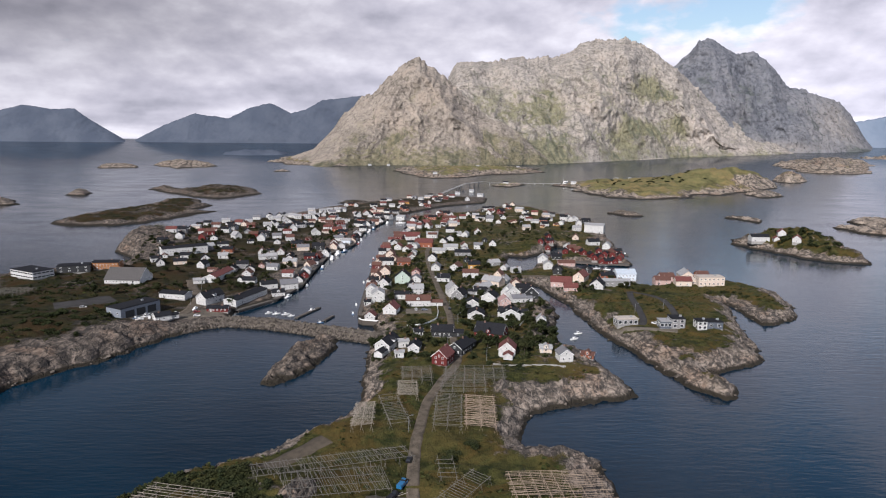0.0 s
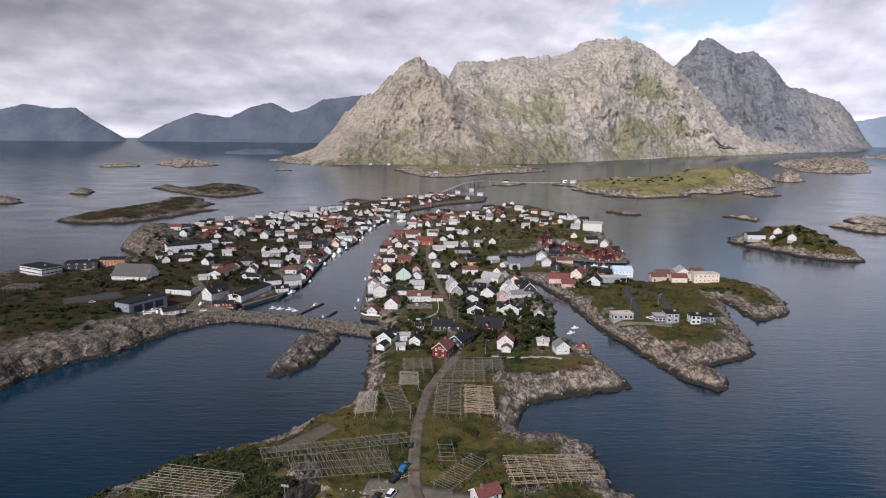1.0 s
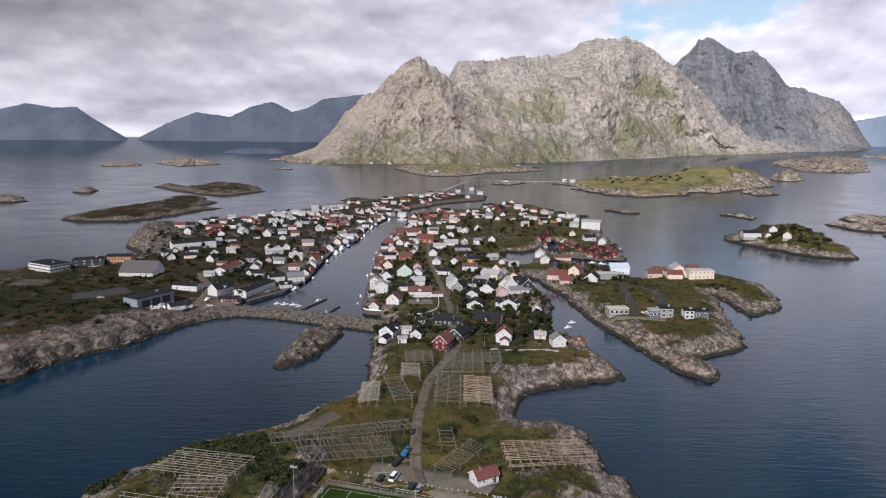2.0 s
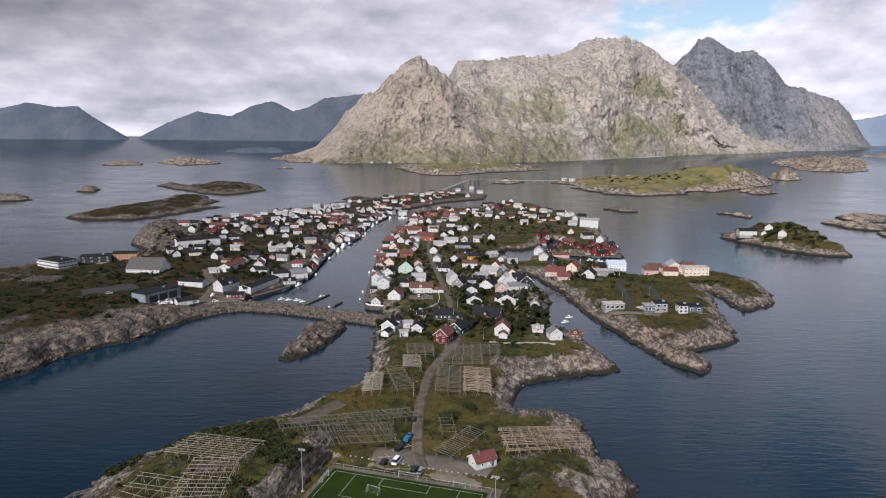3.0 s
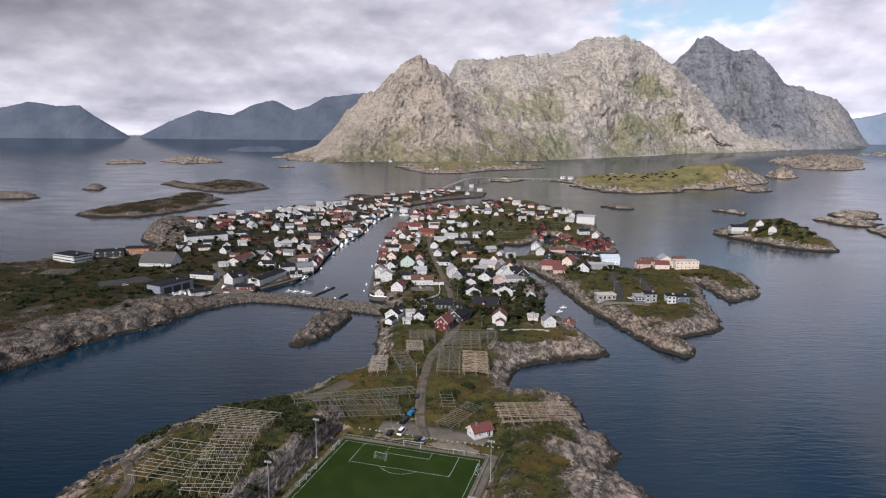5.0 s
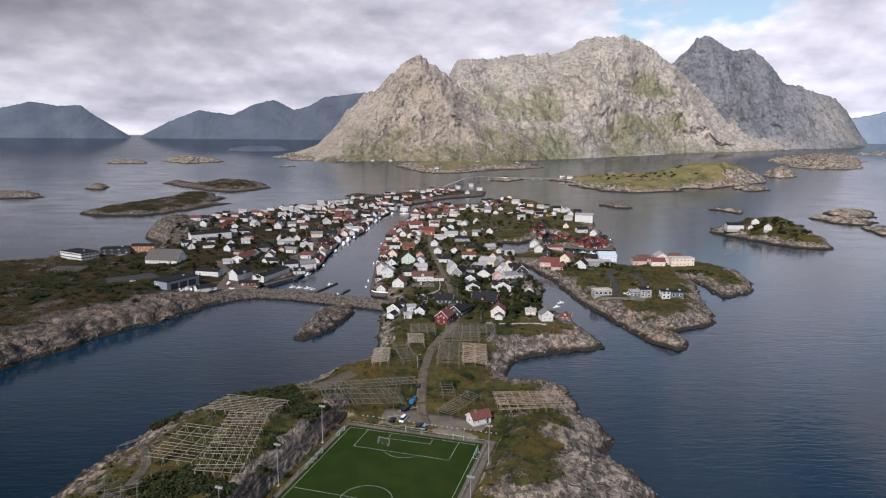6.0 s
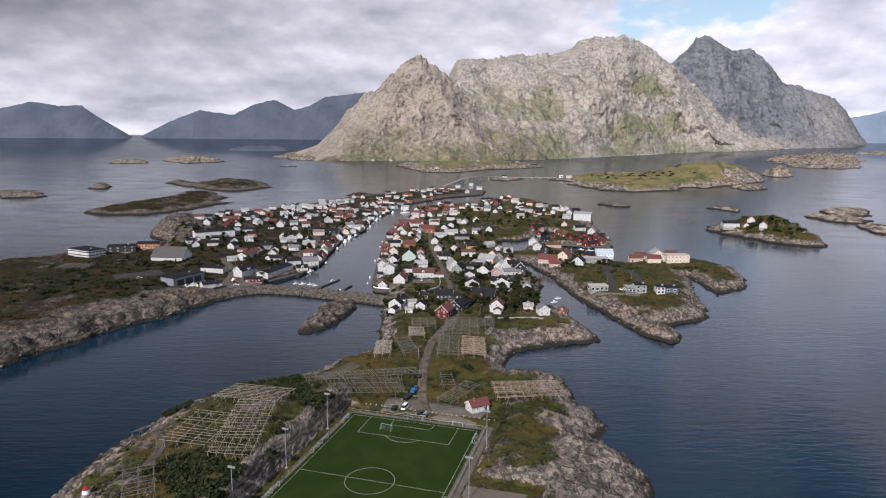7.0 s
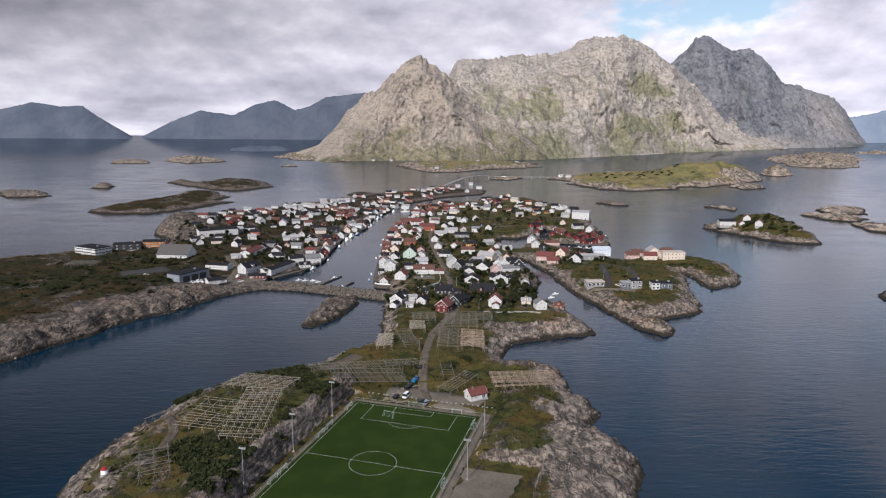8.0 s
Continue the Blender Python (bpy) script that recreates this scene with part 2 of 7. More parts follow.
def mountain_material(name, a, b, green, scale, dark, beach, pale):
    """Bare mountain rock in dipping beds, with gullies, scree, olive turf, dark scrub and a pale shore."""
    k = Mat(name, 0.95, 0.0, 0.1)
    big, mid = k.noise(0.0042 * scale, 6, 0.6, distort=0.4), k.noise(0.016 * scale, 7, 0.66, distort=0.6)
    fine = k.noise(0.055 * scale, 7, 0.72)
    beds = k.noise(0.012 * scale, 7, 0.68, stretch=(0.9, 0.35, 1.9), distort=1.1)
    gully = k.noise(0.011 * scale, 6, 0.62, stretch=(1.7, 0.5, 0.5), distort=1.0)
    slab = k.noise(0.0065 * scale, 6, 0.62, distort=0.7)
    rock = k.mix(k.step(mid, 0.36, 0.62), a, b)
    rock = k.mix(k.math("MULTIPLY", k.step(slab, 0.50, 0.62), 0.6), rock, tuple(min(1, v * f) for v, f in zip(b, (1.22, 1.17, 1.12))))
    rock = k.mix(k.math("MULTIPLY", k.step(beds, 0.48, 0.38), 0.65), rock, dark)
    rock = k.mix(k.math("MULTIPLY", k.step(gully, 0.56, 0.64), 0.5), rock, tuple(min(1, v * 1.12) for v in b))
    rock = k.mix(k.math("MULTIPLY", k.attr("pale"), 0.75), rock, k.mix(k.step(mid, 0.34, 0.60), tuple(v * 0.68 for v in pale), pale))
    rock = k.mix(k.math("MULTIPLY", k.step(fine, 0.46, 0.64), 0.6), rock, tuple(min(1, v * 1.32) for v in b))
    rock = k.mix(k.math("MULTIPLY", k.step(fine, 0.47, 0.37), 0.7), rock, tuple(v * 0.72 for v in dark))
    flat = k.step(k.axis("Normal", 2), 0.42, 0.80)
    wet = k.math("ADD", k.math("MULTIPLY", big, 0.60), k.math("ADD", k.math("MULTIPLY", mid, 0.45), k.math("ADD", k.math("MULTIPLY", fine, 0.30), k.math("MULTIPLY", flat, 0.10))))
    wet = k.math("SUBTRACT", k.math("ADD", wet, k.attr("turf")), k.math("MULTIPLY", k.attr("pale"), 0.15))
    moss = k.mix(k.step(fine, 0.35, 0.65), tuple(v * 0.72 for v in green), tuple(v * 1.35 for v in green))
    moss = k.mix(k.math("MULTIPLY", k.step(gully, 0.50, 0.40), 0.85), moss, tuple(v * f for v, f in zip(green, (0.40, 0.50, 0.50))))
    body = k.mix(k.math("MULTIPLY", k.step(wet, 0.70, 0.90), 0.8), rock, moss)
    body = k.mix(k.math("MULTIPLY", k.step(gully, 0.39, 0.32), 0.6), body, tuple(v * f for v, f in zip(green, (0.50, 0.58, 0.60))))
    k.colour(k.mix(k.step(k.math("ADD", k.attr("shore"), k.math("MULTIPLY", fine, 0.5)), 0.85, 1.05), body, beach))
    k.bump(k.math("ADD", k.math("MULTIPLY", mid, 2.0), k.math("ADD", k.math("MULTIPLY", fine, 0.9), k.math("ADD", k.math("MULTIPLY", beds, 1.2), k.math("MULTIPLY", gully, 1.2)))), 0.7, 9.0)
    return k.m


PEAKS = mountain_material("mountain_rock", (0.232, 0.211, 0.186), (0.345, 0.313, 0.276), (0.152, 0.148, 0.080), 1.0, (0.140, 0.127, 0.106), (0.46, 0.40, 0.33), (0.44, 0.385, 0.335))
BROWNPEAK = mountain_material("brown_mountain_rock", (0.195, 0.170, 0.143), (0.290, 0.252, 0.212), (0.140, 0.128, 0.072), 1.0, (0.120, 0.106, 0.088), (0.42, 0.36, 0.29), (0.36, 0.31, 0.27))
# cloud shade and blue haze are put into this dark rock colour
FARPEAKS = mountain_material("cloud_shaded_far_rock", (0.100, 0.106, 0.122), (0.158, 0.163, 0.178), (0.085, 0.095, 0.085), 0.8, (0.06, 0.065, 0.075), (0.40, 0.36, 0.32), (0.30, 0.275, 0.25))
# haze over the far hills is put into their blue base colour
k = Mat("far_haze_blue_hills", 0.95, 0.0, 0.05)
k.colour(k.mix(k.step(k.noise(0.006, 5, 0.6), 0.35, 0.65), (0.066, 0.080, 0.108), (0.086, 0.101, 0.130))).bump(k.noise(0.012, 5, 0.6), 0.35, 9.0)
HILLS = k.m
# right-hand hills: a paler haze blue in the base colour
k = Mat("pale_haze_blue_hills", 0.95, 0.0, 0.05)
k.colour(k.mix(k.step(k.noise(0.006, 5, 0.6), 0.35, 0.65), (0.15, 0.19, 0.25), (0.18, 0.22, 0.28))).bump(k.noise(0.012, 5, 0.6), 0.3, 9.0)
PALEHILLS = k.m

k = Mat("sea_water", 0.07)
k.b.inputs["IOR"].default_value = 1.37
deep = k.noise(0.006, 3, 0.5)
k.colour(k.mix(k.step(deep, 0.3, 0.7), (0.0005, 0.0095, 0.020), (0.001, 0.0205, 0.042)))
ripple = k.noise(1.3, 3, 0.6, stretch=(1.0, 2.0, 1))
swell = k.noise(0.05, 3, 0.5, stretch=(1.0, 3.2, 1), distort=0.4)
chop = k.noise(0.17, 3, 0.5, stretch=(0.7, 2.8, 1), distort=0.5)
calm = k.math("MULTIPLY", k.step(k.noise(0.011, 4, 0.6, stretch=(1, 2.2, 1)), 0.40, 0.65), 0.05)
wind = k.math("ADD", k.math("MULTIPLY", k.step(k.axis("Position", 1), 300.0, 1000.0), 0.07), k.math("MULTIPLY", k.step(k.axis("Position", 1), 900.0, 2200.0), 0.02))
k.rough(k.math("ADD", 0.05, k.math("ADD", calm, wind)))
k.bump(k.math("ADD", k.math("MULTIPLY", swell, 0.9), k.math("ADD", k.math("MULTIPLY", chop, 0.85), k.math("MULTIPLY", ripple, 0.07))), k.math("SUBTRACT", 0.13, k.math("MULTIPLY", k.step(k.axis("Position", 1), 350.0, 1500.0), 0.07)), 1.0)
WATER = k.m

ASPHALT = paint("gravelled_road", (0.125, 0.102, 0.076), 0.9, 0.25, 0.3)
DARKTAR = paint("dark_asphalt", (0.055, 0.052, 0.050), 0.9, 0.25, 0.2)
EARTH = paint("bare_earth", (0.105, 0.086, 0.064), 0.95, 0.3, 0.3)
GRAVEL = paint("gravel", (0.165, 0.142, 0.112), 0.95, 0.24, 0.12)
OLDWOOD = paint("weathered_pole_wood", (0.165, 0.155, 0.135), 0.9, 0.25, 0.8)
PALEWOOD = paint("bleached_pole_wood", (0.30, 0.265, 0.22), 0.9, 0.25, 0.8)
NEWWOOD = paint("pale_pole_wood", (0.31, 0.24, 0.18), 0.9, 0.2, 0.8)
QUAYWOOD = paint("grey_quay_timber", (0.13, 0.115, 0.10), 0.9, 0.25, 1.0)
def bisect_right(a, x):
    lo, hi = 0, len(a)
    while lo < hi:
        mid = (lo + hi) // 2
        if x < a[mid]:
            hi = mid
        else:
            lo = mid + 1
    return lo


# ---- helpers for meshes ----
def part(name, bm, material, parent=None, label=""):
    """Links a bmesh as one mesh object under a thing."""
    me = bpy.data.meshes.new(name)
    bm.to_mesh(me)
    bm.free()
    return place(name, me, material, parent, label)


def place(name, me, material=None, parent=None, label="", m=None):
    """Links mesh data, which alike pieces share, as one object."""
    if material and not me.materials:
        me.materials.append(material)
    ob = new(name, me)
    if parent:
        ob.parent = parent
    if m is not None:
        ob.matrix_basis = m
    if label:
        ob["label"] = label
    return ob


def box(bm, x0, x1, y0, y1, z0, z1, m=None, mat=0):
    vs = [bm.verts.new(Vector(p) if m is None else m @ Vector(p)) for p in
          ((x0, y0, z0), (x1, y0, z0), (x1, y1, z0), (x0, y1, z0), (x0, y0, z1), (x1, y0, z1), (x1, y1, z1), (x0, y1, z1))]
    for q in ((3, 2, 1, 0), (4, 5, 6, 7), (0, 1, 5, 4), (1, 2, 6, 5), (2, 3, 7, 6), (3, 0, 4, 7)):
        bm.faces.new([vs[i] for i in q]).material_index = mat
    return vs


def rod(bm, a, b, r, sides=6, r2=None, mat=0):
    """A tapered rod from a to b."""
    a, b = Vector(a), Vector(b)
    turn = (b - a).to_track_quat("Z", "Y").to_matrix()
    rings = []
    for c, rr in ((a, r), (b, r if r2 is None else r2)):
        rings.append([bm.verts.new(c + turn @ Vector((rr * math.cos(2 * math.pi * i / sides), rr * math.sin(2 * math.pi * i / sides), 0))) for i in range(sides)])
    for i in range(sides):
        j = (i + 1) % sides
        bm.faces.new((rings[0][i], rings[0][j], rings[1][j], rings[1][i])).material_index = mat
    bm.faces.new(rings[0][::-1]).material_index = mat
    bm.faces.new(rings[1]).material_index = mat


def lattice(ix, iy, seed):
    n = (ix * 374761393 + iy * 668265263 + seed * 974711) & 0x7FFFFFFF
    n = ((n ^ (n >> 13)) * 1274126177) & 0x7FFFFFFF
    return ((n ^ (n >> 16)) & 0xFFFF) / 32767.5 - 1.0


def value_noise(x, y, seed):
    fx, fy = np.floor(x), np.floor(y)
    ix, iy, tx, ty = fx.astype(np.int64), fy.astype(np.int64), x - fx, y - fy
    tx, ty = tx * tx * (3 - 2 * tx), ty * ty * (3 - 2 * ty)
    a, b, c, d = lattice(ix, iy, seed), lattice(ix + 1, iy, seed), lattice(ix, iy + 1, seed), lattice(ix + 1, iy + 1, seed)
    return (a * (1 - tx) + b * tx) * (1 - ty) + (c * (1 - tx) + d * tx) * ty


def fbm(x, y, seed, octaves=4, gain=0.5, ridged=False):
    total, amp, out = 0.0, 1.0, np.zeros_like(x, dtype=float)
    c, s = math.cos(0.6), math.sin(0.6)
    for o in range(octaves):
        v = value_noise(x, y, seed + o * 17)
        out += amp * (1 - 2 * np.abs(v) if ridged else v)
        total, amp = total + amp, amp * gain
        x, y = (x * c - y * s) * 2.03 + 11.3, (x * s + y * c) * 2.03 - 7.1
    return out / total


def smooth(v, lo, hi):
    t = np.clip((v - lo) / (hi - lo), 0, 1)
    return t * t * (3 - 2 * t)


def seg_dist(x, y, line):
    """Distance from points to a polyline."""
    best = np.full(np.shape(x), 1e9)
    for (ax, ay), (bx, by) in zip(line, line[1:]):
        dx, dy = bx - ax, by - ay
        t = np.clip(((x - ax) * dx + (y - ay) * dy) / (dx * dx + dy * dy + 1e-9), 0, 1)
        best = np.minimum(best, np.hypot(x - ax - t * dx, y - ay - t * dy))
    return best


def inside(x, y, poly):
    hit = np.zeros(np.shape(x), bool)
    for (ax, ay), (bx, by) in zip(poly, poly[1:] + poly[:1]):
        cross = (ay > y) != (by > y)
        with np.errstate(divide="ignore", invalid="ignore"):
            hit ^= cross & (x < (bx - ax) * (y - ay) / (by - ay + (1e-9 if by == ay else 0)) + ax)
    return hit


def signed(x, y, poly):
    """Metres inside (positive) or outside (negative) a shoreline."""
    d = seg_dist(x, y, poly + poly[:1])
    return np.where(inside(x, y, poly), d, -d)


# ---- the plan: shorelines in metres ----
HEAD_ISLAND = [(-122, 140), (-135, 208), (-138, 230), (-135, 252), (-127, 280), (-110, 307), (-92, 323), (-80, 331), (-67, 343), (-58, 354), (-46, 371), (-38, 387), (-40, 408), (-41, 437), (-42, 482),
               (-43, 516), (-58, 546), (-62, 619), (-66, 714), (-68, 818), (-50, 956), (-49, 1122)]
HEAD_FAR = [(48, 1202), (72, 1255), (133, 1316), (173, 1272), (215, 1135), (237, 1054), (216, 937), (208, 853), (196, 796), (196, 745)]
INLET = [(160, 748), (136, 757), (128, 745), (130, 722), (141, 713), (158, 708), (176, 676)]
EAST_HEAD = [(172, 648), (182, 643), (196, 655), (225, 668), (262, 660), (272, 635), (278, 615), (275, 588), (262, 555), (238, 532), (225, 529), (225, 539), (225, 557), (225, 573), (222, 586), (220, 573), (214, 553), (205, 524),
             (199, 499), (195, 476), (190, 456), (165, 441), (148, 429), (154, 412), (150, 399), (142, 395), (133, 406), (124, 433), (116, 469), (107, 504), (102, 550), (97, 593), (86, 638), (80, 655)]
POND = [(69, 764), (66, 717), (78, 701), (89, 712), (98, 747), (110, 776), (122, 785), (136, 810), (150, 835), (137, 853), (113, 806), (91, 782), (73, 787)]
CHANNEL_WEST = [(73, 655), (78, 623), (85, 572), (86, 550), (75, 518), (73, 474), (87, 466), (90, 440), (97, 423), (98, 401), (85, 394), (63, 388), (42, 378), (36, 364), (33, 350), (35, 342), (47, 345), (57, 343), (63, 331),
                (64, 316), (66, 302), (72, 295), (74, 282), (67, 267), (70, 257), (75, 247), (76, 235), (76, 224), (69, 214), (67, 190), (60, 140)]
MAIN = HEAD_ISLAND + HEAD_FAR + INLET + EAST_HEAD + CHANNEL_WEST
WEST = [(-330, 300), (-245, 340), (-239, 356), (-234, 370), (-224, 388), (-218, 412), (-206, 434), (-192, 449), (-183, 468), (-173, 488), (-161, 507), (-150, 518), (-152, 557), (-133, 586), (-123, 631), (-126, 694), (-126, 793),
        (-108, 851), (-109, 954), (-89, 1069), (-84, 1138), (6, 1308), (85, 1375), (97, 1473), (-6, 1528), (-105, 1416), (-170, 1346), (-206, 1272), (-262, 1128), (-311, 1058), (-338, 997), (-385, 860), (-362, 800), (-327, 765), (-315, 735), (-325, 712), (-352, 694), (-378, 690), (-402, 662), (-441, 630), (-560, 600), (-600, 420)]

GOAL = Vector((-12.4, 278.6))  # middle of the far goal line
PITCH_A, PITCH_B = Vector((math.cos(-0.2823), math.sin(-0.2823))), Vector((math.sin(-0.2823), -math.cos(-0.2823)))
PITCH_W, PITCH_L, PITCH_Z = 57.0, 101.0, 2.15


def pitch_xy(a, b):
    """From the pitch's own axes: a along the goal line, b away from it towards the other goal."""
    v = GOAL + PITCH_A * a + PITCH_B * b
    return v.x, v.y


ROADS = {  # centre lines and widths
    "shore_road": ([(-7, 288), (-9, 297), (-10, 315), (-10, 334), (-8, 358), (-6, 378), (0, 401), (8, 424), (10, 440), (8, 465), (7, 489), (6, 528), (2, 576), (-3, 624), (-8, 669), (-13, 723), (-16, 788), (-10, 890), (-5, 966)], 4.9),
    "cottage_lane": ([(153, 606), (147, 580), (141, 541), (136, 512), (131, 503)], 5.0),
    "cottage_drive": ([(153, 606), (165, 592), (169, 575), (166, 550), (162, 527), (157, 508)], 5.0),
    "quay_road": ([(-182, 535), (-182, 552), (-186, 575), (-194, 596), (-206, 616), (-216, 640)], 8.0),
    "bridge_road": ([(30, 660), (51, 669), (64, 669), (95, 670), (108, 650), (140, 610)], 5.0),
    "cross_street": ([(-10, 700), (20, 690), (45, 672)], 4.0),
}

YARDS = {  # bare and paved ground: centre line, width, what it is
    "bare gravel parking yard beside the pitch": ([(-27, 297), (-18, 295.5), (-10, 295), (-2, 290.5), (8, 286.5), (17, 281.5)], 16),
    "worn grey gravel ground beside the pitch": ([pitch_xy(45, 43), pitch_xy(45.5, 70), pitch_xy(45, 101)], 22.5),
    "bare gravel clearing by the shore": ([(-66, 318), (-56, 330), (-46, 340)], 9),
    "bare earth track between the racks": ([(-122, 262), (-112, 250), (-104, 236), (-104, 222)], 4),
    "dark asphalt yard on the heath": ([(-276, 541), (-262, 550), (-246, 566)], 22),
    "gravel yard by the harbour": ([(-207, 512), (-190, 527), (-172, 537), (-158, 545)], 20),
    "gravel yard before the red-roofed house": ([(-25, 539), (-7, 540)], 15),
    "gravel terrace of the modern houses": ([(112, 501), (124, 497), (136, 494), (150, 489)], 7),
}


def lanes(x, y):
    """1 on roads and yards, falling to 0 beside them."""
    out = np.zeros_like(x)
    for line, width in [*ROADS.values(), *YARDS.values()]:
        near = (x > min(p[0] for p in line) - 20) & (x < max(p[0] for p in line) + 20) & (y > min(p[1] for p in line) - 20) & (y < max(p[1] for p in line) + 20)
        if near.any():
            out[near] = np.maximum(out[near], smooth(seg_dist(x[near], y[near], line), width * 0.5 + 5, width * 0.5 + 0.8))
    return out


def pitch_mask(x, y):
    """1 on the pitch's terrace, falling to 0 around it."""
    px, py = x - GOAL.x, y - GOAL.y
    a, b = px * PITCH_A.x + py * PITCH_A.y, px * PITCH_B.x + py * PITCH_B.y
    out = np.maximum(np.maximum(-a - PITCH_W / 2 - 6.8, a - PITCH_W / 2 - 6.5), np.maximum(-b - 7.0, b - PITCH_L - 8))
    worn = np.maximum(np.maximum(20 - a, a - PITCH_W / 2 - 34), np.maximum(36 - b, b - PITCH_L - 8))
    return smooth(np.minimum(out, worn), 2.0, 0.0), a, b


def main_height(x, y):
    """Ground of the main island: low skerries, the rack hill with its cliff by the pitch, the village rise."""
    pool = signed(x, y, POND)
    sd = np.minimum(signed(x, y, MAIN), -pool)
    ragged = fbm(x / 16, y / 16, 5, 5, 0.6) * 6.5 + fbm(x / 4, y / 4, 9, 3, 0.5, True) * 1.6
    s = sd + ragged * smooth(sd, -12, 6) * smooth(sd, 26, 4) * (1 - 0.7 * smooth(np.abs(pool), 22, 8))
    h = 4.6 * (1 - np.exp(-np.maximum(s, 0) / 7.0))
    mask, a, b = pitch_mask(x, y)
    # rack hill, west of the pitch
    hill = smooth(-a, PITCH_W / 2 + 7.0, PITCH_W / 2 + 10.5) * smooth(s, 0, 30) * smooth(b, -32, -6) * 7.0
    hill += 1.5 * np.exp(-((x + 92) ** 2 + (y - 268) ** 2) / 400)
    # east slope of the head
    east = smooth(a, PITCH_W / 2 + 7, PITCH_W / 2 + 18) * smooth(s, 0, 20) * smooth(y, 312, 285) * 3.0
    # rise under the racks and the first houses
    mid = 2.6 * smooth(y, 318, 345) * smooth(s, 2, 16) * smooth(y, 620, 470)
    mid += 2.0 * np.exp(-((x - 62) ** 2 + (y - 436) ** 2) / 500)
    garden = 6.0 * np.exp(-(((x - 118) / 40) ** 2 + ((y - 862) / 60) ** 2)) * smooth(s, 0, 15)
    cottage = 2.6 * np.exp(-(((x - 165) / 45) ** 2 + ((y - 545) / 55) ** 2)) * smooth(s, 0, 15)
    spit = 2.5 * np.exp(-(((x - 252) / 14) ** 2 + ((y - 590) / 40) ** 2)) * smooth(s, 0, 10)
    base = h + hill + east + mid + garden + cottage + spit
    rough = (fbm(x / 9, y / 9, 21, 5, 0.55, True) * 1.5 + fbm(x / 2.8, y / 2.8, 31, 3, 0.5, True) * 0.7) * smooth(s, -3, 5)
    rough += fbm((x + y * 0.5) / 5.0, (y - x * 0.5) / 14.0, 57, 4, 0.55, True) * 1.3 * smooth(s, -2, 3) * smooth(s, 24, 8)
    wild = np.clip(1.0 - 0.85 * smooth(y, 430, 480) * smooth(s, 9, 22) * smooth(x, 105, 90), 0.12, 1)
    wild = np.maximum(wild, smooth(s, 12, 3))
    lane = lanes(x, y)
    yard = smooth(seg_dist(x, y, YARDS["bare gravel parking yard beside the pitch"][0]), 14, 9)
    out = base + rough * wild * (1 - lane) * (1 - yard)
    out = out * (1 - yard) + 3.0 * yard
    out = out * (1 - mask) + (PITCH_Z - 0.35) * mask
    out = np.where(s > 0, np.maximum(out, np.minimum(s * 0.5, 1.0)), np.maximum(s * 0.6, -5))
    turf = smooth(s, 3, 12 + 10 * smooth(x, 20, 50)) * 0.75 + fbm(x / 18, y / 18, 44, 3) * 0.35 - 0.25 * smooth(rough, 0.5, 1.5)
    turf = turf + 0.12 * smooth(s, 14, 30) + fbm(x / 7, y / 7, 48, 3) * 0.25 - 0.1
    turf = turf - 0.9 * smooth(-a, PITCH_W / 2 + 7, PITCH_W / 2 + 8) * smooth(-a, PITCH_W / 2 + 15, PITCH_W / 2 + 11) * smooth(b, -20, -5)
    turf = turf + (0.50 + 0.75 * fbm(x / 11, y / 11, 71, 4) - 0.35 * smooth(y, 495, 470)) * smooth(x, 95, 115) * smooth(y, 700, 660) * smooth(s, 4, 11)
    turf = turf + 0.6 * smooth(np.abs(pool), 40, 20) * smooth(s, 2, 6)
    turf = turf + 0.42 * smooth(x, 30, 10) * smooth(y, 292, 310) * smooth(y, 450, 410) * smooth(s, 5, 11)
    turf = turf - 0.9 * smooth(s, 40, 20) * smooth(y, 258, 238) * smooth(x, 26, 40)
    turf = turf - 0.55 * smooth(s, 30, 12) * smooth(y, 300, 270) * smooth(fbm(x / 10, y / 10, 52, 4), -0.25, 0.2)
    return out, turf


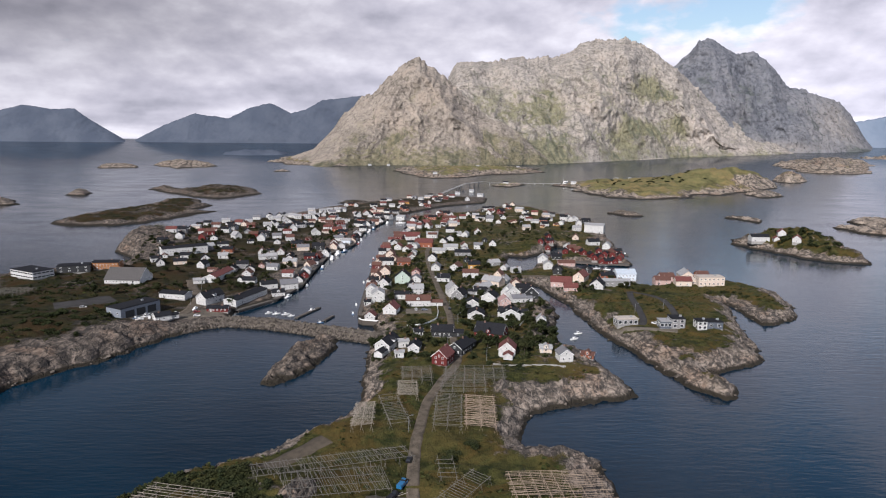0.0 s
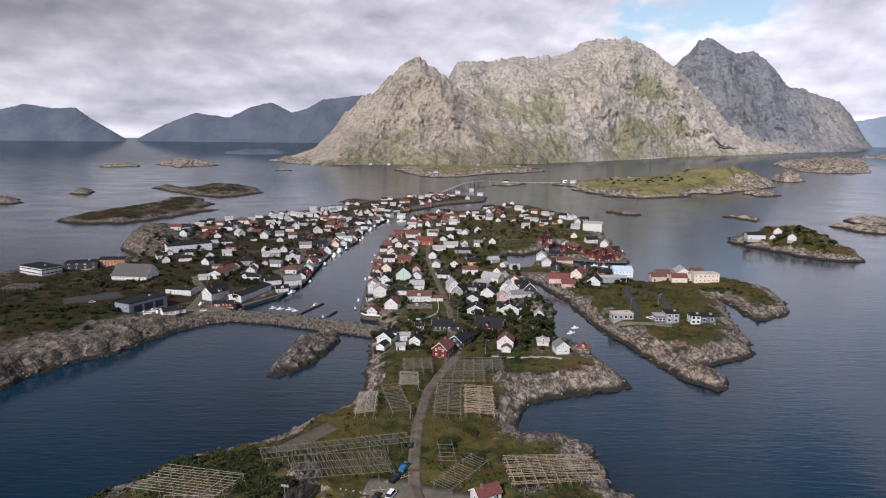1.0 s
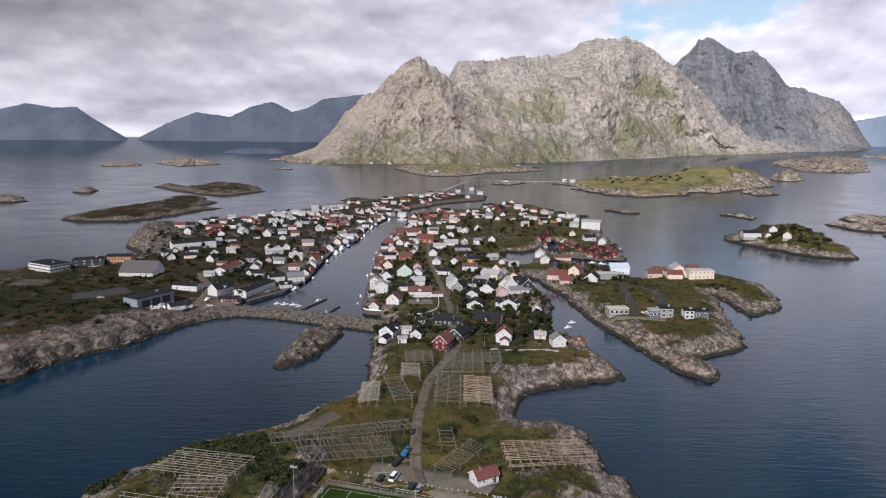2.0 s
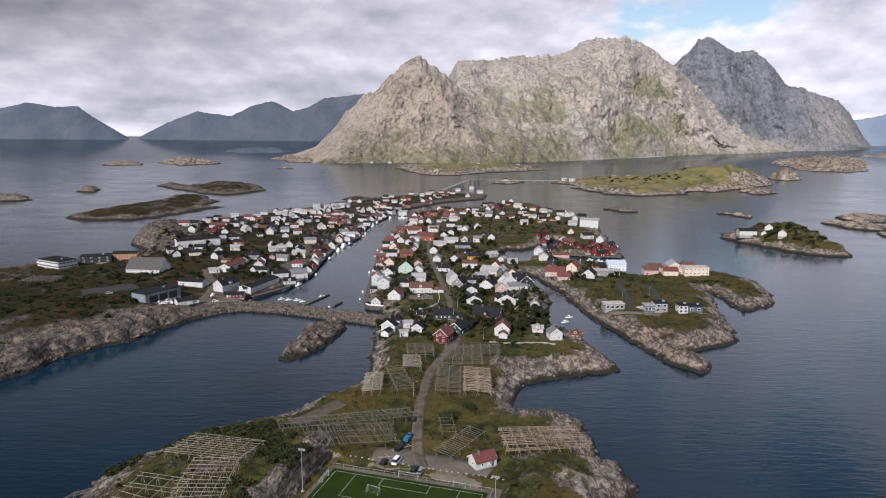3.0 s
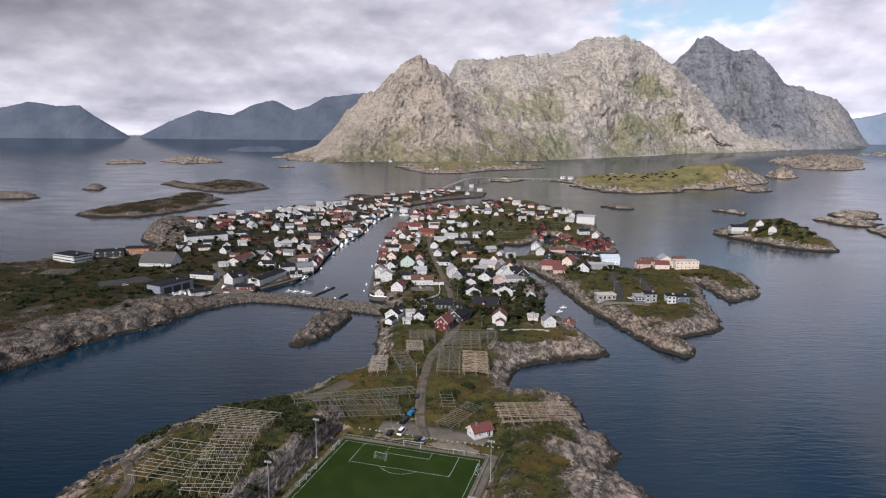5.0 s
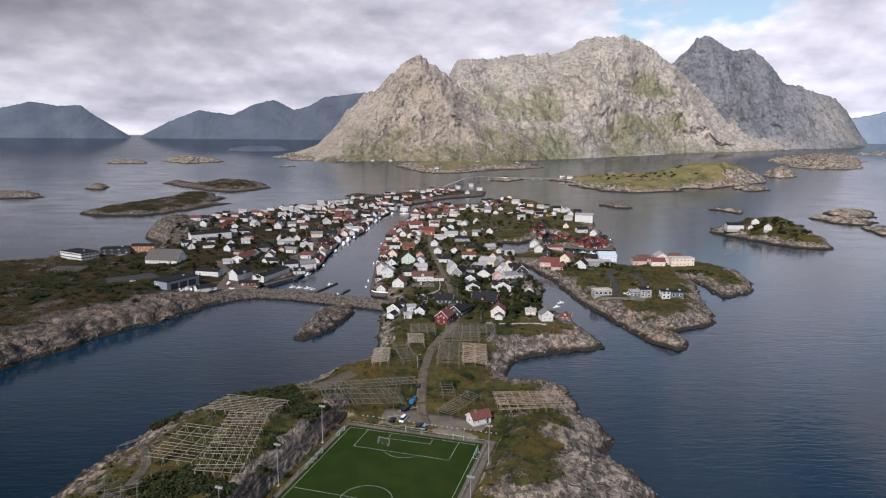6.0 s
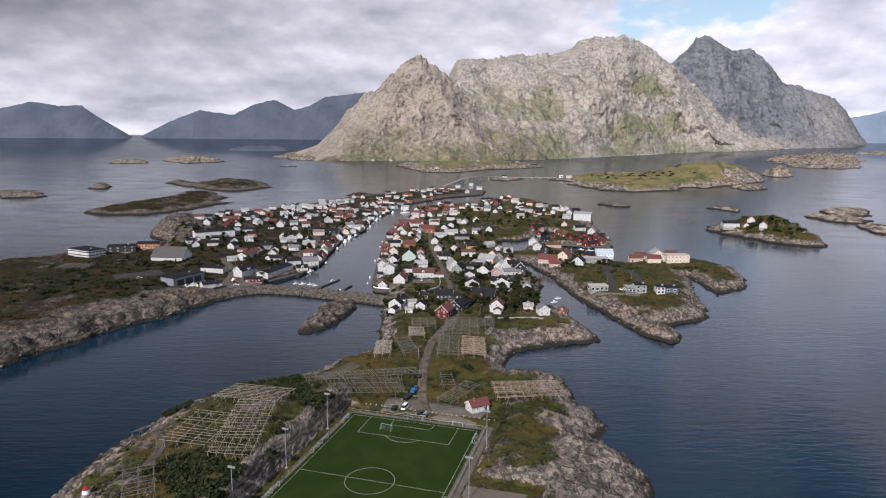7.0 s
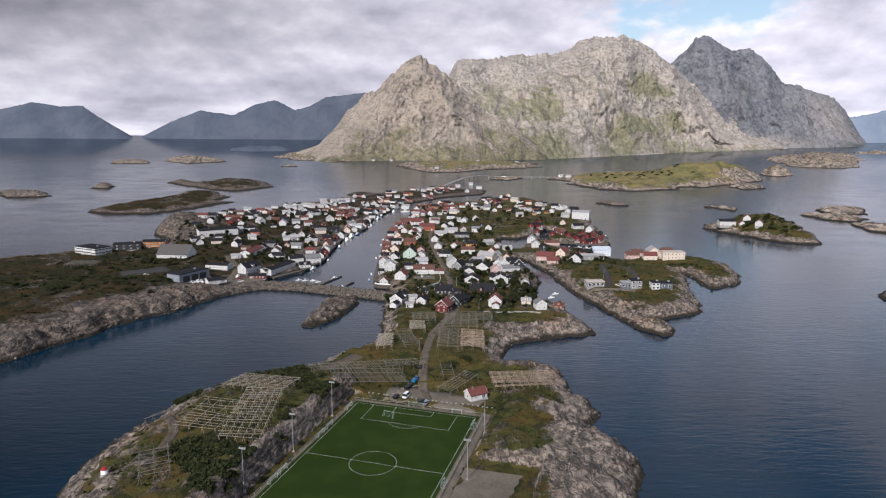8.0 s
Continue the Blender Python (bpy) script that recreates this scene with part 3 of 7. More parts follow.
def west_height(x, y):
    """Ground of the western island: heath behind a sea cliff, a quarried knoll, the flat harbour side."""
    sd = signed(x, y, WEST)
    ragged = fbm(x / 17, y / 17, 6, 5, 0.6) * 6.5 + fbm(x / 4.5, y / 4.5, 10, 3, 0.5, True) * 1.6
    town = smooth(y, 490, 540) * smooth(x, -235, -200) + smooth(y, 690, 740)
    town = np.clip(town, 0, 1)
    s = sd + ragged * smooth(sd, -12, 6) * smooth(sd, 30, 4) * (1 - 0.6 * town)
    h = 3.6 * (1 - np.exp(-np.maximum(s, 0) / 6.0))
    cliff = 7.0 * smooth(s + 3.5 * fbm(x / 7, y / 7, 58, 3, 0.55, True), 2, 11) * smooth(y, 535, 480) * smooth(x, -172, -200)
    heath = 3.5 * smooth(x, -200, -260) * smooth(s, 10, 40)
    knoll = 13 * np.exp(-(((x + 345) / 42) ** 2 + ((y - 835) / 60) ** 2)) * smooth(s, 0, 18)
    centre = 4.0 * np.exp(-(((x + 235) / 70) ** 2 + ((y - 850) / 150) ** 2))
    base = h + cliff + heath + knoll + centre
    rough = (fbm(x / 11, y / 11, 22, 5, 0.55, True) * 2.2 + fbm(x / 3.2, y / 3.2, 32, 3) * 0.7) * smooth(s, -3, 6)
    rough += fbm((x + y * 0.4) / 6.0, (y - x * 0.4) / 12.0, 59, 4, 0.6, True) * 2.4 * smooth(s, -2, 3) * smooth(s, 26, 10)
    rough += fbm(x / 15, y / 15, 63, 5, 0.6, True) * 6.0 * np.exp(-(((x + 345) / 45) ** 2 + ((y - 815) / 65) ** 2)) * smooth(s, -2, 5)
    lane = lanes(x, y)
    out = base + rough * np.maximum(np.maximum(1 - 0.85 * town, smooth(s, 10, 3) * 0.5), smooth(x, -285, -310) * smooth(y, 700, 740)) * (1 - lane)
    out = np.where(s > 0, np.maximum(out, np.minimum(s * 0.5, 1.0)), np.maximum(s * 0.6, -5))
    turf = smooth(s, 14, 40) * 0.80 + fbm(x / 20, y / 20, 45, 3) * 0.55 + fbm(x / 7, y / 7, 49, 3) * 0.25 - 0.08 - 1.3 * np.exp(-(((x + 345) / 48) ** 2 + ((y - 815) / 70) ** 2)) * (0.7 + fbm(x / 12, y / 12, 62, 3))
    return out, turf


LANDS = []


def ground(x, y):
    """Height of the ground at one place."""
    best = -3.0
    for xs, ys, rows in LANDS:
        if xs[0] <= x < xs[-1] and ys[0] <= y < ys[-1]:
            i, j = bisect_right(xs, x) - 1, bisect_right(ys, y) - 1
            u, v = (x - xs[i]) / (xs[i + 1] - xs[i]), (y - ys[j]) / (ys[j + 1] - ys[j])
            lo = rows[j][i] * (1 - u) + rows[j][i + 1] * u
            best = max(best, lo * (1 - v) + (rows[j + 1][i] * (1 - u) + rows[j + 1][i + 1] * u) * v)
    return best


def sheet(name, xs, ys, height, material, label, keep=-4.5):
    """A landform as one sheet over a grid, cut off below the sea."""
    X, Y = np.meshgrid(xs, ys)
    Z, turf = height(X.ravel(), Y.ravel())
    n, m = len(xs), len(ys)
    LANDS.append((list(map(float, xs)), list(map(float, ys)), Z.reshape(m, n).tolist()))
    V = np.stack([X.ravel(), Y.ravel(), Z], -1)
    r, c = np.meshgrid(np.arange(m - 1), np.arange(n - 1), indexing="ij")
    i = (r * n + c).ravel()
    quads = np.stack([i, i + 1, i + n + 1, i + n], -1)
    quads = quads[Z[quads].max(1) > keep]
    used, inv = np.unique(quads, return_inverse=True)
    me = bpy.data.meshes.new(name)
    me.from_pydata(V[used].tolist(), [], inv.reshape(-1, 4).tolist())
    at = me.attributes.new("turf", "FLOAT", "POINT")
    at.data.foreach_set("value", turf[used].astype(np.float32))
    me.polygons.foreach_set("use_smooth", [True] * len(me.polygons))
    ob = place(name, me, material)
    return tagged(ob, label, "island", kind="structure")


def graded(stops):
    """Grid lines whose spacing changes along the way: (from, step) pairs and the end."""
    out, (end, _) = [], stops[-1]
    for (a, step), (b, _) in zip(stops, stops[1:]):
        out += list(np.arange(a, b - step * 0.5, step))
    return np.array(out + [end])


sheet("ground", np.arange(-150, 286, 1.8), graded([(140, 2.0), (200, 1.4), (360, 1.8), (520, 2.6), (800, 5), (1330, 1)]), main_height, ROCKLAND, "grey coastal rock with patchy green turf above the sea")
sheet("ground", graded([(-620, 8), (-430, 2.4), (-110, 5), (110, 1)]), graded([(290, 2.2), (560, 3.0), (800, 5), (1540, 1)]), west_height, HEATH, "heathery island with a rocky sea cliff and quays")


def islet(poly, top, material=ROCKLAND, step=3.0, rag=3.0, green=0.2, seed=1, lie=0.7, label="low bare rock skerry in the sea", peaks=(), lobe=0.11):
    """A low island of its own inside a shoreline."""
    xs, ys = [p[0] for p in poly], [p[1] for p in poly]
    size = max(max(xs) - min(xs), max(ys) - min(ys))

    def height(x, y):
        sd = signed(x, y, poly)
        s = sd + fbm(x / (rag * 4), y / (rag * 4), seed, 4) * rag * smooth(sd, -rag * 3, rag)
        s = s + fbm(x / (size * 0.16), y / (size * 0.16), seed + 11, 5, 0.6) * lobe * size * smooth(sd, -lobe * size * 2, 0)
        deep = max(float(sd.max()), 1.0)
        h = top * (0.30 * (1 - np.exp(-np.maximum(s, 0) / (0.10 * deep + 1.0))) + 0.7 * smooth(s, 0, deep * 0.95))
        for cx, cy, rad, up in peaks:
            h = h + up * np.exp(-((x - cx) ** 2 + (y - cy) ** 2) / rad**2) * smooth(s, 0, 12)
        h += fbm(x / (size * 0.05 + 3), y / (size * 0.05 + 3), seed + 3, 6, 0.6, True) * top * lie * smooth(s, -1, deep * 0.25)
        h += fbm(x / 4, y / 4, seed + 5, 3) * 0.5 * smooth(s, 0, 4)
        return np.where(s > 0, np.maximum(h, np.minimum(s * 0.3, 0.6)), np.maximum(s * 0.5, -5)), smooth(s, deep * 0.12, deep * 0.4) * 0.6 - 0.35 + green + fbm(x / 25, y / 25, seed + 8, 3) * 0.4 - 0.25 * smooth(s, deep * 0.2, 1.0)

    pad = rag * 3 + 4 + lobe * size * 1.2
    reach = (min(xs) - pad, max(xs) + pad, min(ys) - pad, max(ys) + pad)
    return sheet("islet", np.arange(reach[0], reach[1], step), np.arange(reach[2], reach[3], step), height, material, label)


islet([(-95, 415), (-95, 436), (-91, 464), (-80, 495), (-66, 489), (-64, 465), (-70, 441), (-78, 422), (-86, 410)], 4.0, step=1.1, rag=3.0, green=-0.1, seed=3, lie=1.3, lobe=0.05, material=HEATH, label="dark weathered rock islet in the bay")
COTTAGE_ISLE = islet([(365, 889), (357, 855), (368, 836), (389, 801), (407, 778), (422, 753), (448, 760), (475, 822), (501, 904), (505, 960), (480, 985), (440, 975), (400, 940)], 12, step=3.5, green=0.6, seed=12, label="green islet with cottages and a rocky shore")
islet([(-570, 1018), (-526, 996), (-468, 1006), (-434, 1038), (-412, 1108), (-392, 1198), (-433, 1222), (-428, 1299), (-490, 1395), (-553, 1378), (-544, 1270), (-567, 1203), (-579, 1136), (-581, 1076)], 6.5, HEATH, 3.5, 4, 0.4, 20, lobe=0.035, lie=0.9, label="long dark heathery skerry")
islet([(-703, 1650), (-612, 1546), (-532, 1468), (-467, 1421), (-430, 1450), (-408, 1550), (-459, 1675), (-555, 1758), (-618, 1732), (-605, 1626), (-724, 1780)], 8, HEATH, 4.5, 5, 0.35, 21, lobe=0.035, lie=0.9, label="long low skerry with a pale shore")
islet([(-1343, 2640), (-1221, 2710), (-1300, 2850), (-1440, 2850)], 11, PALEISLE, 12, 8, -0.3, 22, label="pale skerry far out, sunlight in its colour")
islet([(-1253, 2920), (-1064, 2687), (-967, 2859), (-1050, 3050), (-1220, 3100), (-1300, 3050)], 18, PALEISLE, 12, 8, -0.25, 23, label="pale skerry far out, sunlight in its colour")
islet([(-806, 1476), (-759, 1467), (-783, 1541), (-824, 1552)], 8, ROCKLAND, 5, 4, -0.1, 24)
islet([(-848, 1243), (-803, 1266), (-782, 1288), (-832, 1349), (-873, 1368), (-952, 1386)], 7, ROCKLAND, 5, 4, -0.1, 25)
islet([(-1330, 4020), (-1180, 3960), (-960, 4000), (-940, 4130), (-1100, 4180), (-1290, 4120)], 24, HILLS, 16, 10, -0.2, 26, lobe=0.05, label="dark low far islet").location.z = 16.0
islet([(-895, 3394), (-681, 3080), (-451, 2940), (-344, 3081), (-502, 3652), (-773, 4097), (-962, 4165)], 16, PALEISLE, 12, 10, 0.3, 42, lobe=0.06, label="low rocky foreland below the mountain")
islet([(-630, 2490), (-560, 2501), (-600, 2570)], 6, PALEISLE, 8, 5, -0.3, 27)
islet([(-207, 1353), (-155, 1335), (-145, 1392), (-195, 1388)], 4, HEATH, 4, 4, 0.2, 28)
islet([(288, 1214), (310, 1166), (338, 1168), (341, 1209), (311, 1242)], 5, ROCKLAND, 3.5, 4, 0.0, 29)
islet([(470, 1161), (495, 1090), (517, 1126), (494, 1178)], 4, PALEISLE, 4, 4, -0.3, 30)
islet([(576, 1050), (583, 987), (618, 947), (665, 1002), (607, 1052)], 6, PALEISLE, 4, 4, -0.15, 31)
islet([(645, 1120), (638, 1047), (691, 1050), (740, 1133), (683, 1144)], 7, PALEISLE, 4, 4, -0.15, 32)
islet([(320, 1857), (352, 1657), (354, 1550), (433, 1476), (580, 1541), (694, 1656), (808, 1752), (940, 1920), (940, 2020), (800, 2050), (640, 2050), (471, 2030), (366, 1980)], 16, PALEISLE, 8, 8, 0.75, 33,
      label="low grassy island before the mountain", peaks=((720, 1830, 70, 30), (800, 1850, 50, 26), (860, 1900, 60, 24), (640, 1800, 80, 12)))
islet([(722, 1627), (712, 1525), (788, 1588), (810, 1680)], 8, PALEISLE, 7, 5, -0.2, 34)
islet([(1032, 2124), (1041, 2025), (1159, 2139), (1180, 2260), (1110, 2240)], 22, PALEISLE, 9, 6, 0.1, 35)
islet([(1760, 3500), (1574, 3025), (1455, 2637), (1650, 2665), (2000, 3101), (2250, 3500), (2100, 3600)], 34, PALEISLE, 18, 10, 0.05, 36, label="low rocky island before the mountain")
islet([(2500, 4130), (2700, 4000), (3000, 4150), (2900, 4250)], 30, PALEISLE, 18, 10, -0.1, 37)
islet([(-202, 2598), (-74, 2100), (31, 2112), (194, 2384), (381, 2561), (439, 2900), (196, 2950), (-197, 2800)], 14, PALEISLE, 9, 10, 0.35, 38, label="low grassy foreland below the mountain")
islet([(354, 516), (345, 488), (365, 472), (420, 500), (380, 530)], 6, ROCKLAND, 3, 3, -0.1, 39)
islet([(594, 941), (576, 862), (592, 819), (662, 880), (624, 936)], 6, PALEISLE, 4, 4, -0.15, 40)
islet([(133, 1838), (183, 1802), (239, 1891), (220, 1940), (164, 1930)], 5, PALEISLE, 6, 4, 0.2, 41)

# ---- the sea: one sheet to the horizon ----
rings = list(np.linspace(0, 1500, 16)) + list(np.linspace(1600, 7600, 61))
me = bpy.data.meshes.new("water")
verts, faces, N = [(0, 60, 0)], [], 192
for d in rings[1:]:
    for i in range(N):
        x, y = d * math.cos(2 * math.pi * i / N), 60 + d * math.sin(2 * math.pi * i / N)
        verts.append((x, y, 97.0 * (min(max(0.0, y - 3300), 1700) / 1650) ** 2))
faces += [(0, 1 + i, 1 + (i + 1) % N) for i in range(N)]
for q in range(len(rings) - 2):
    o = 1 + q * N
    faces += [(o + i, o + N + i, o + N + (i + 1) % N, o + (i + 1) % N) for i in range(N)]
me.from_pydata(verts, [], faces)
me.polygons.foreach_set("use_smooth", [True] * len(me.polygons))
# far out the normals lean south like facing wave slopes, so brighter sky reflects
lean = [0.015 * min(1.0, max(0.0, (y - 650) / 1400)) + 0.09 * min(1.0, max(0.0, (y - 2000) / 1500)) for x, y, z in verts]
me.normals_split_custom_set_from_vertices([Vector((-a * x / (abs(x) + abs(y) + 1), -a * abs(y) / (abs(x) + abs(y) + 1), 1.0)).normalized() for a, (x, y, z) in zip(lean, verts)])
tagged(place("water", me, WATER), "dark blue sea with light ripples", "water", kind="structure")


# ---- mountains ----
def massif(name, crest, base, material, label, seed, columns=420, rows=110, rough=1.0, back=500.0, bulge=0.85, spur=170.0, grass=0.0, swards=(), ribs=(), pales=()):
    """A mountain between a foot line and a crest line, with spurs and gullies running down from the crest."""
    ca = np.array([x / y for x, y, z in crest])
    u = np.linspace(ca[0], ca[-1], columns)
    cy, cz = np.interp(u, ca, [c[1] for c in crest]), np.interp(u, ca, [c[2] for c in crest])
    jag = (fbm(u * 60, u * 0 + seed, seed + 2, 4, 0.62) * 18 + fbm(u * 260, u * 0 + seed, seed + 3, 3, 0.6) * 14) * rough * smooth(cz, 60, 300)
    by = np.interp(u, [x / y for x, y in base], [y for x, y in base])
    by = np.minimum(by, cy - 120)
    v = np.concatenate([np.linspace(0, 1, rows) ** 0.9, 1 + np.linspace(0, 1, 14)[1:] ** 1.5])
    U, V = np.meshgrid(u, v)
    D = np.where(V <= 1, by + (cy - by) * V, cy + back * (V - 1))
    lift = 97.0 * (np.maximum(0.0, by - 3300) / 1650) ** 2 - 4
    T = np.clip(V, 0, 1)
    cz = cz + jag * smooth(T, 0.86, 1.0)
    X, Y = U * D, D
    # spurs: ridges that bend as they come down, strongest half way
    wx, wy = fbm(X / 420, Y / 420, seed + 40, 4) * 130, fbm(X / 420, Y / 420, seed + 41, 4) * 130
    spurs = fbm((X + wx) / (spur * 1.7), (Y + wy) / (spur * 2.6), seed, 6, 0.5, True)
    Z = lift + (cz - lift) * np.where(V <= 1, T ** bulge * (0.42 + 0.58 * T ** 0.6), 1 - (V - 1) ** 1.2)
    mid = np.clip(np.sin(np.pi * np.clip(T, 0, 1) ** 0.75), 0, 1)
    room = np.maximum(cz - lift, 10)
    Z += mid * spurs * 0.16 * room * rough
    # buttresses, ledges and cracks: the face itself stands out or falls back
    px, pz = Z + 0.55 * X + wx * 0.5, X - 0.55 * Z + wy * 0.5
    fine = fbm(px / 46, pz / 95, seed + 5, 5, 0.6, True)
    ledge = fbm(X / 75 + wx / 90, Z / 60 + wy / 90, seed + 14, 5, 0.58, True)
    out = 0.07 * room * fbm(px / 230, pz / 200, seed + 9, 5, 0.55, True) + 22 * ledge + 9 * fine + 6 * fbm(px / 17, pz / 19, seed + 6, 3, 0.6, True)
    hold = smooth(T, 0.05, 0.42)
    sway = 0.012 * fbm(U * 30, T * 5, seed + 12, 4)
    for line, amp, wide in ribs:
        out = out + 0.7 * amp * hold * np.clip(1 - seg_dist(U + sway, T * 0.17 + sway, [(0.000875 * (p - 784), t * 0.17) for p, t in line]) / wide, 0, 1) ** 1.3
    D = np.where(V < 1, D - out * rough * smooth(T, 0.02, 0.16) * smooth(T, 1.0, 0.86), D)
    X, Y = U * D, D
    # keep what stands before the crest below the line of sight to it
    limit = 127 + (cz - 127) * D / cy - (1 - T) * (10 + 0.10 * room * (1 - spurs))
    Z = np.where(V < 1, np.minimum(Z, limit + 0.015 * room * fine * T), Z)
    turf = 0.16 * smooth(T, 0.40, 0.02) - 0.16 * smooth(T, 0.62, 0.92) - 0.10 * spurs + grass
    for su, st, ru, rt, much in swards:
        turf = turf + much * np.exp(-(((U - su) / ru) ** 2 + ((T - st) / rt) ** 2))
    n, m = len(u), len(v)
    r, c = np.meshgrid(np.arange(m - 1), np.arange(n - 1), indexing="ij")
    i = (r * n + c).ravel()
    me = bpy.data.meshes.new(name)
    me.from_pydata(np.stack([X.ravel(), Y.ravel(), Z.ravel()], -1).tolist(), [], np.stack([i, i + 1, i + n + 1, i + n], -1).tolist())
    at = me.attributes.new("turf", "FLOAT", "POINT")
    at.data.foreach_set("value", turf.ravel().astype(np.float32))
    pale = np.zeros_like(U)
    for su, st, ru, rt in pales:
        pale = pale + np.exp(-np.maximum(((U - su + 0.35 * (T - st) * ru) / ru) ** 2 + ((T - st) / rt) ** 2 - 0.3 + 0.5 * spurs, 0) * 2.2)
    at = me.attributes.new("pale", "FLOAT", "POINT")
    at.data.foreach_set("value", np.clip(pale, 0, 1).ravel().astype(np.float32))
    at = me.attributes.new("shore", "FLOAT", "POINT")
    at.data.foreach_set("value", (smooth(T, 0.022, 0.0) * smooth(U, 0.18, 0.30)).ravel().astype(np.float32))
    me.polygons.foreach_set("use_smooth", [True] * len(me.polygons))
    return tagged(place(name, me, material), label, "mountain", kind="structure")


FOOT = [(-1000, 3700), (-838, 3574), (-529, 2830), (-370, 3050), (-221, 3120), (45, 3080), (325, 3250), (655, 3500), (1023, 3780), (1486, 4080), (1850, 4200), (2346, 4400), (3094, 4560), (3500, 4600)]
MASSIF = [(35, 4500, 526), (91, 4500, 625), (203, 4500, 633), (317, 4500, 620), (485, 4500, 654), (580, 4500, 640), (729, 4500, 667), (804, 4500, 678), (896, 4500, 729), (950, 4500, 759), (1025, 4500, 774), (1118, 4500, 774), (1192, 4500, 797), (1270, 4500, 747), (1327, 4500, 726), (1404, 4500, 690), (1464, 4500, 636), (1542, 4500, 601), (1684, 4500, 474), (1848, 4500, 327), (1930, 4500, 253), (2130, 4500, 160), (2371, 4500, 60)]
PYRAMID = [(-792, 3500, 24), (-671, 3500, 66), (-580, 3500, 155), (-504, 3500, 252), (-429, 3500, 319), (-355, 3500, 354), (-281, 3500, 434), (-207, 3500, 497), (-128, 3500, 529), (-61, 3500, 493), (12, 3500, 442), (102, 3500, 343), (222, 3500, 243), (343, 3500, 142), (525, 3500, 41)]
DARKPEAK = [(1494, 4880, 580), (1673, 4880, 653), (1749, 4880, 732), (1823, 4880, 827), (1903, 4880, 851), (1988, 4880, 801), (2095, 4880, 735), (2216, 4880, 752), (2281, 4880, 713), (2391, 4880, 627), (2498, 4880, 501), (2611, 4880, 490), (2696, 4880, 458), (2867, 4880, 411), (2959, 4880, 331), (3059, 4880, 190), (3179, 4880, 59)]
LEFTHILL = [(-3602, 4900, 257), (-3265, 4900, 293), (-3052, 4900, 343), (-2847, 4900, 313), (-2681, 4900, 318), (-2583, 4900, 246), (-2444, 4900, 165), (-2324, 4900, 92)]
MIDHILL = [(-2271, 4920, 92), (-2032, 4920, 210), (-1818, 4920, 289), (-1569, 4920, 255), (-1398, 4920, 338), (-1251, 4920, 367), (-1107, 4920, 299), (-1002, 4920, 321), (-875, 4920, 395), (-771, 4920, 404), (-605, 4920, 425), (-480, 4920, 426), (-272, 4920, 367)]
RIGHTHILL = [(2957, 4930, 251), (3121, 4930, 281), (3284, 4930, 315), (3613, 4930, 359)]
FOOTHILL = [(-427, 3450, 34), (-249, 3450, 59), (-73, 3450, 95), (44, 3450, 168), (189, 3450, 227), (300, 3450, 214), (400, 3450, 150), (470, 3450, 80), (540, 3450, 30)]
massif("mountain", FOOTHILL, FOOT, BROWNPEAK, "rounded brown-green foothill below the peaks", 61, 260, 60, rough=0.5, bulge=0.9, back=300, spur=110, grass=0.16)
massif("mountain", PYRAMID, FOOT, BROWNPEAK, "pyramid-shaped grey rock peak with grassy foot", 71, rough=0.75, bulge=1.0, spur=150, swards=((-0.03, 0.78, 0.02, 0.14, 0.16), (-0.07, 0.35, 0.03, 0.08, 0.12)),
       ribs=(([(740, 1.0), (700, 0.7), (650, 0.4), (620, 0.1)], 80, 0.035), ([(742, 1.0), (790, 0.72), (850, 0.45), (900, 0.15)], 95, 0.035), ([(712, 0.6), (722, 0.1)], 60, 0.03), ([(672, 0.8), (610, 0.3)], 50, 0.022)))
massif("mountain", MASSIF, FOOT, PEAKS, "broad grey rock massif with green ledges", 83, 560, 130, rough=1.0, spur=190, swards=((0.316, 0.70, 0.035, 0.12, 0.22), (0.285, 0.28, 0.045, 0.10, 0.24), (0.35, 0.38, 0.018, 0.10, 0.28), (0.16, 0.55, 0.05, 0.12, 0.12)),
       ribs=(([(985, 1.0), (1010, 0.75), (1060, 0.45), (1090, 0.1)], 170, 0.05), ([(880, 0.95), (930, 0.6), (960, 0.3), (1000, 0.05)], 140, 0.045), ([(1105, 1.0), (1090, 0.7), (1050, 0.5)], 110, 0.035),
             ([(1165, 0.95), (1190, 0.6), (1260, 0.25)], 150, 0.045), ([(810, 0.95), (860, 0.6), (880, 0.35)], 110, 0.035), ([(940, 0.98), (985, 0.5)], 90, 0.025), ([(1040, 1.0), (1130, 0.55)], 80, 0.025)), pales=((0.40, 0.42, 0.035, 0.32), (0.445, 0.18, 0.03, 0.2)))
# dark face, pale right side: cloud shade and sun put into the rock colour
massif("mountain", DARKPEAK, [(1450, 4300), (1850, 4330), (2346, 4430), (3094, 4580), (3500, 4620)], FARPEAKS, "steep twin peak behind the massif, cloud shade in its colour", 95, 320, 90, rough=0.8, back=100, spur=150,
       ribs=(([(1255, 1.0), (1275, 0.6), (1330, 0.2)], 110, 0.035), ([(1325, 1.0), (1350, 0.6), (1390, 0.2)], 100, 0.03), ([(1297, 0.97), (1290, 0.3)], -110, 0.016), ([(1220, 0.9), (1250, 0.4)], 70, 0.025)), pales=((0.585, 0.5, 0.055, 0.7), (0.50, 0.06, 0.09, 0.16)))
massif("backdrop", LEFTHILL, [(-3900, 4800), (-2000, 4800)], HILLS, "hills across the fjord, blue-grey haze in their colour", 101, 160, 40, rough=0.3, back=60, spur=400)
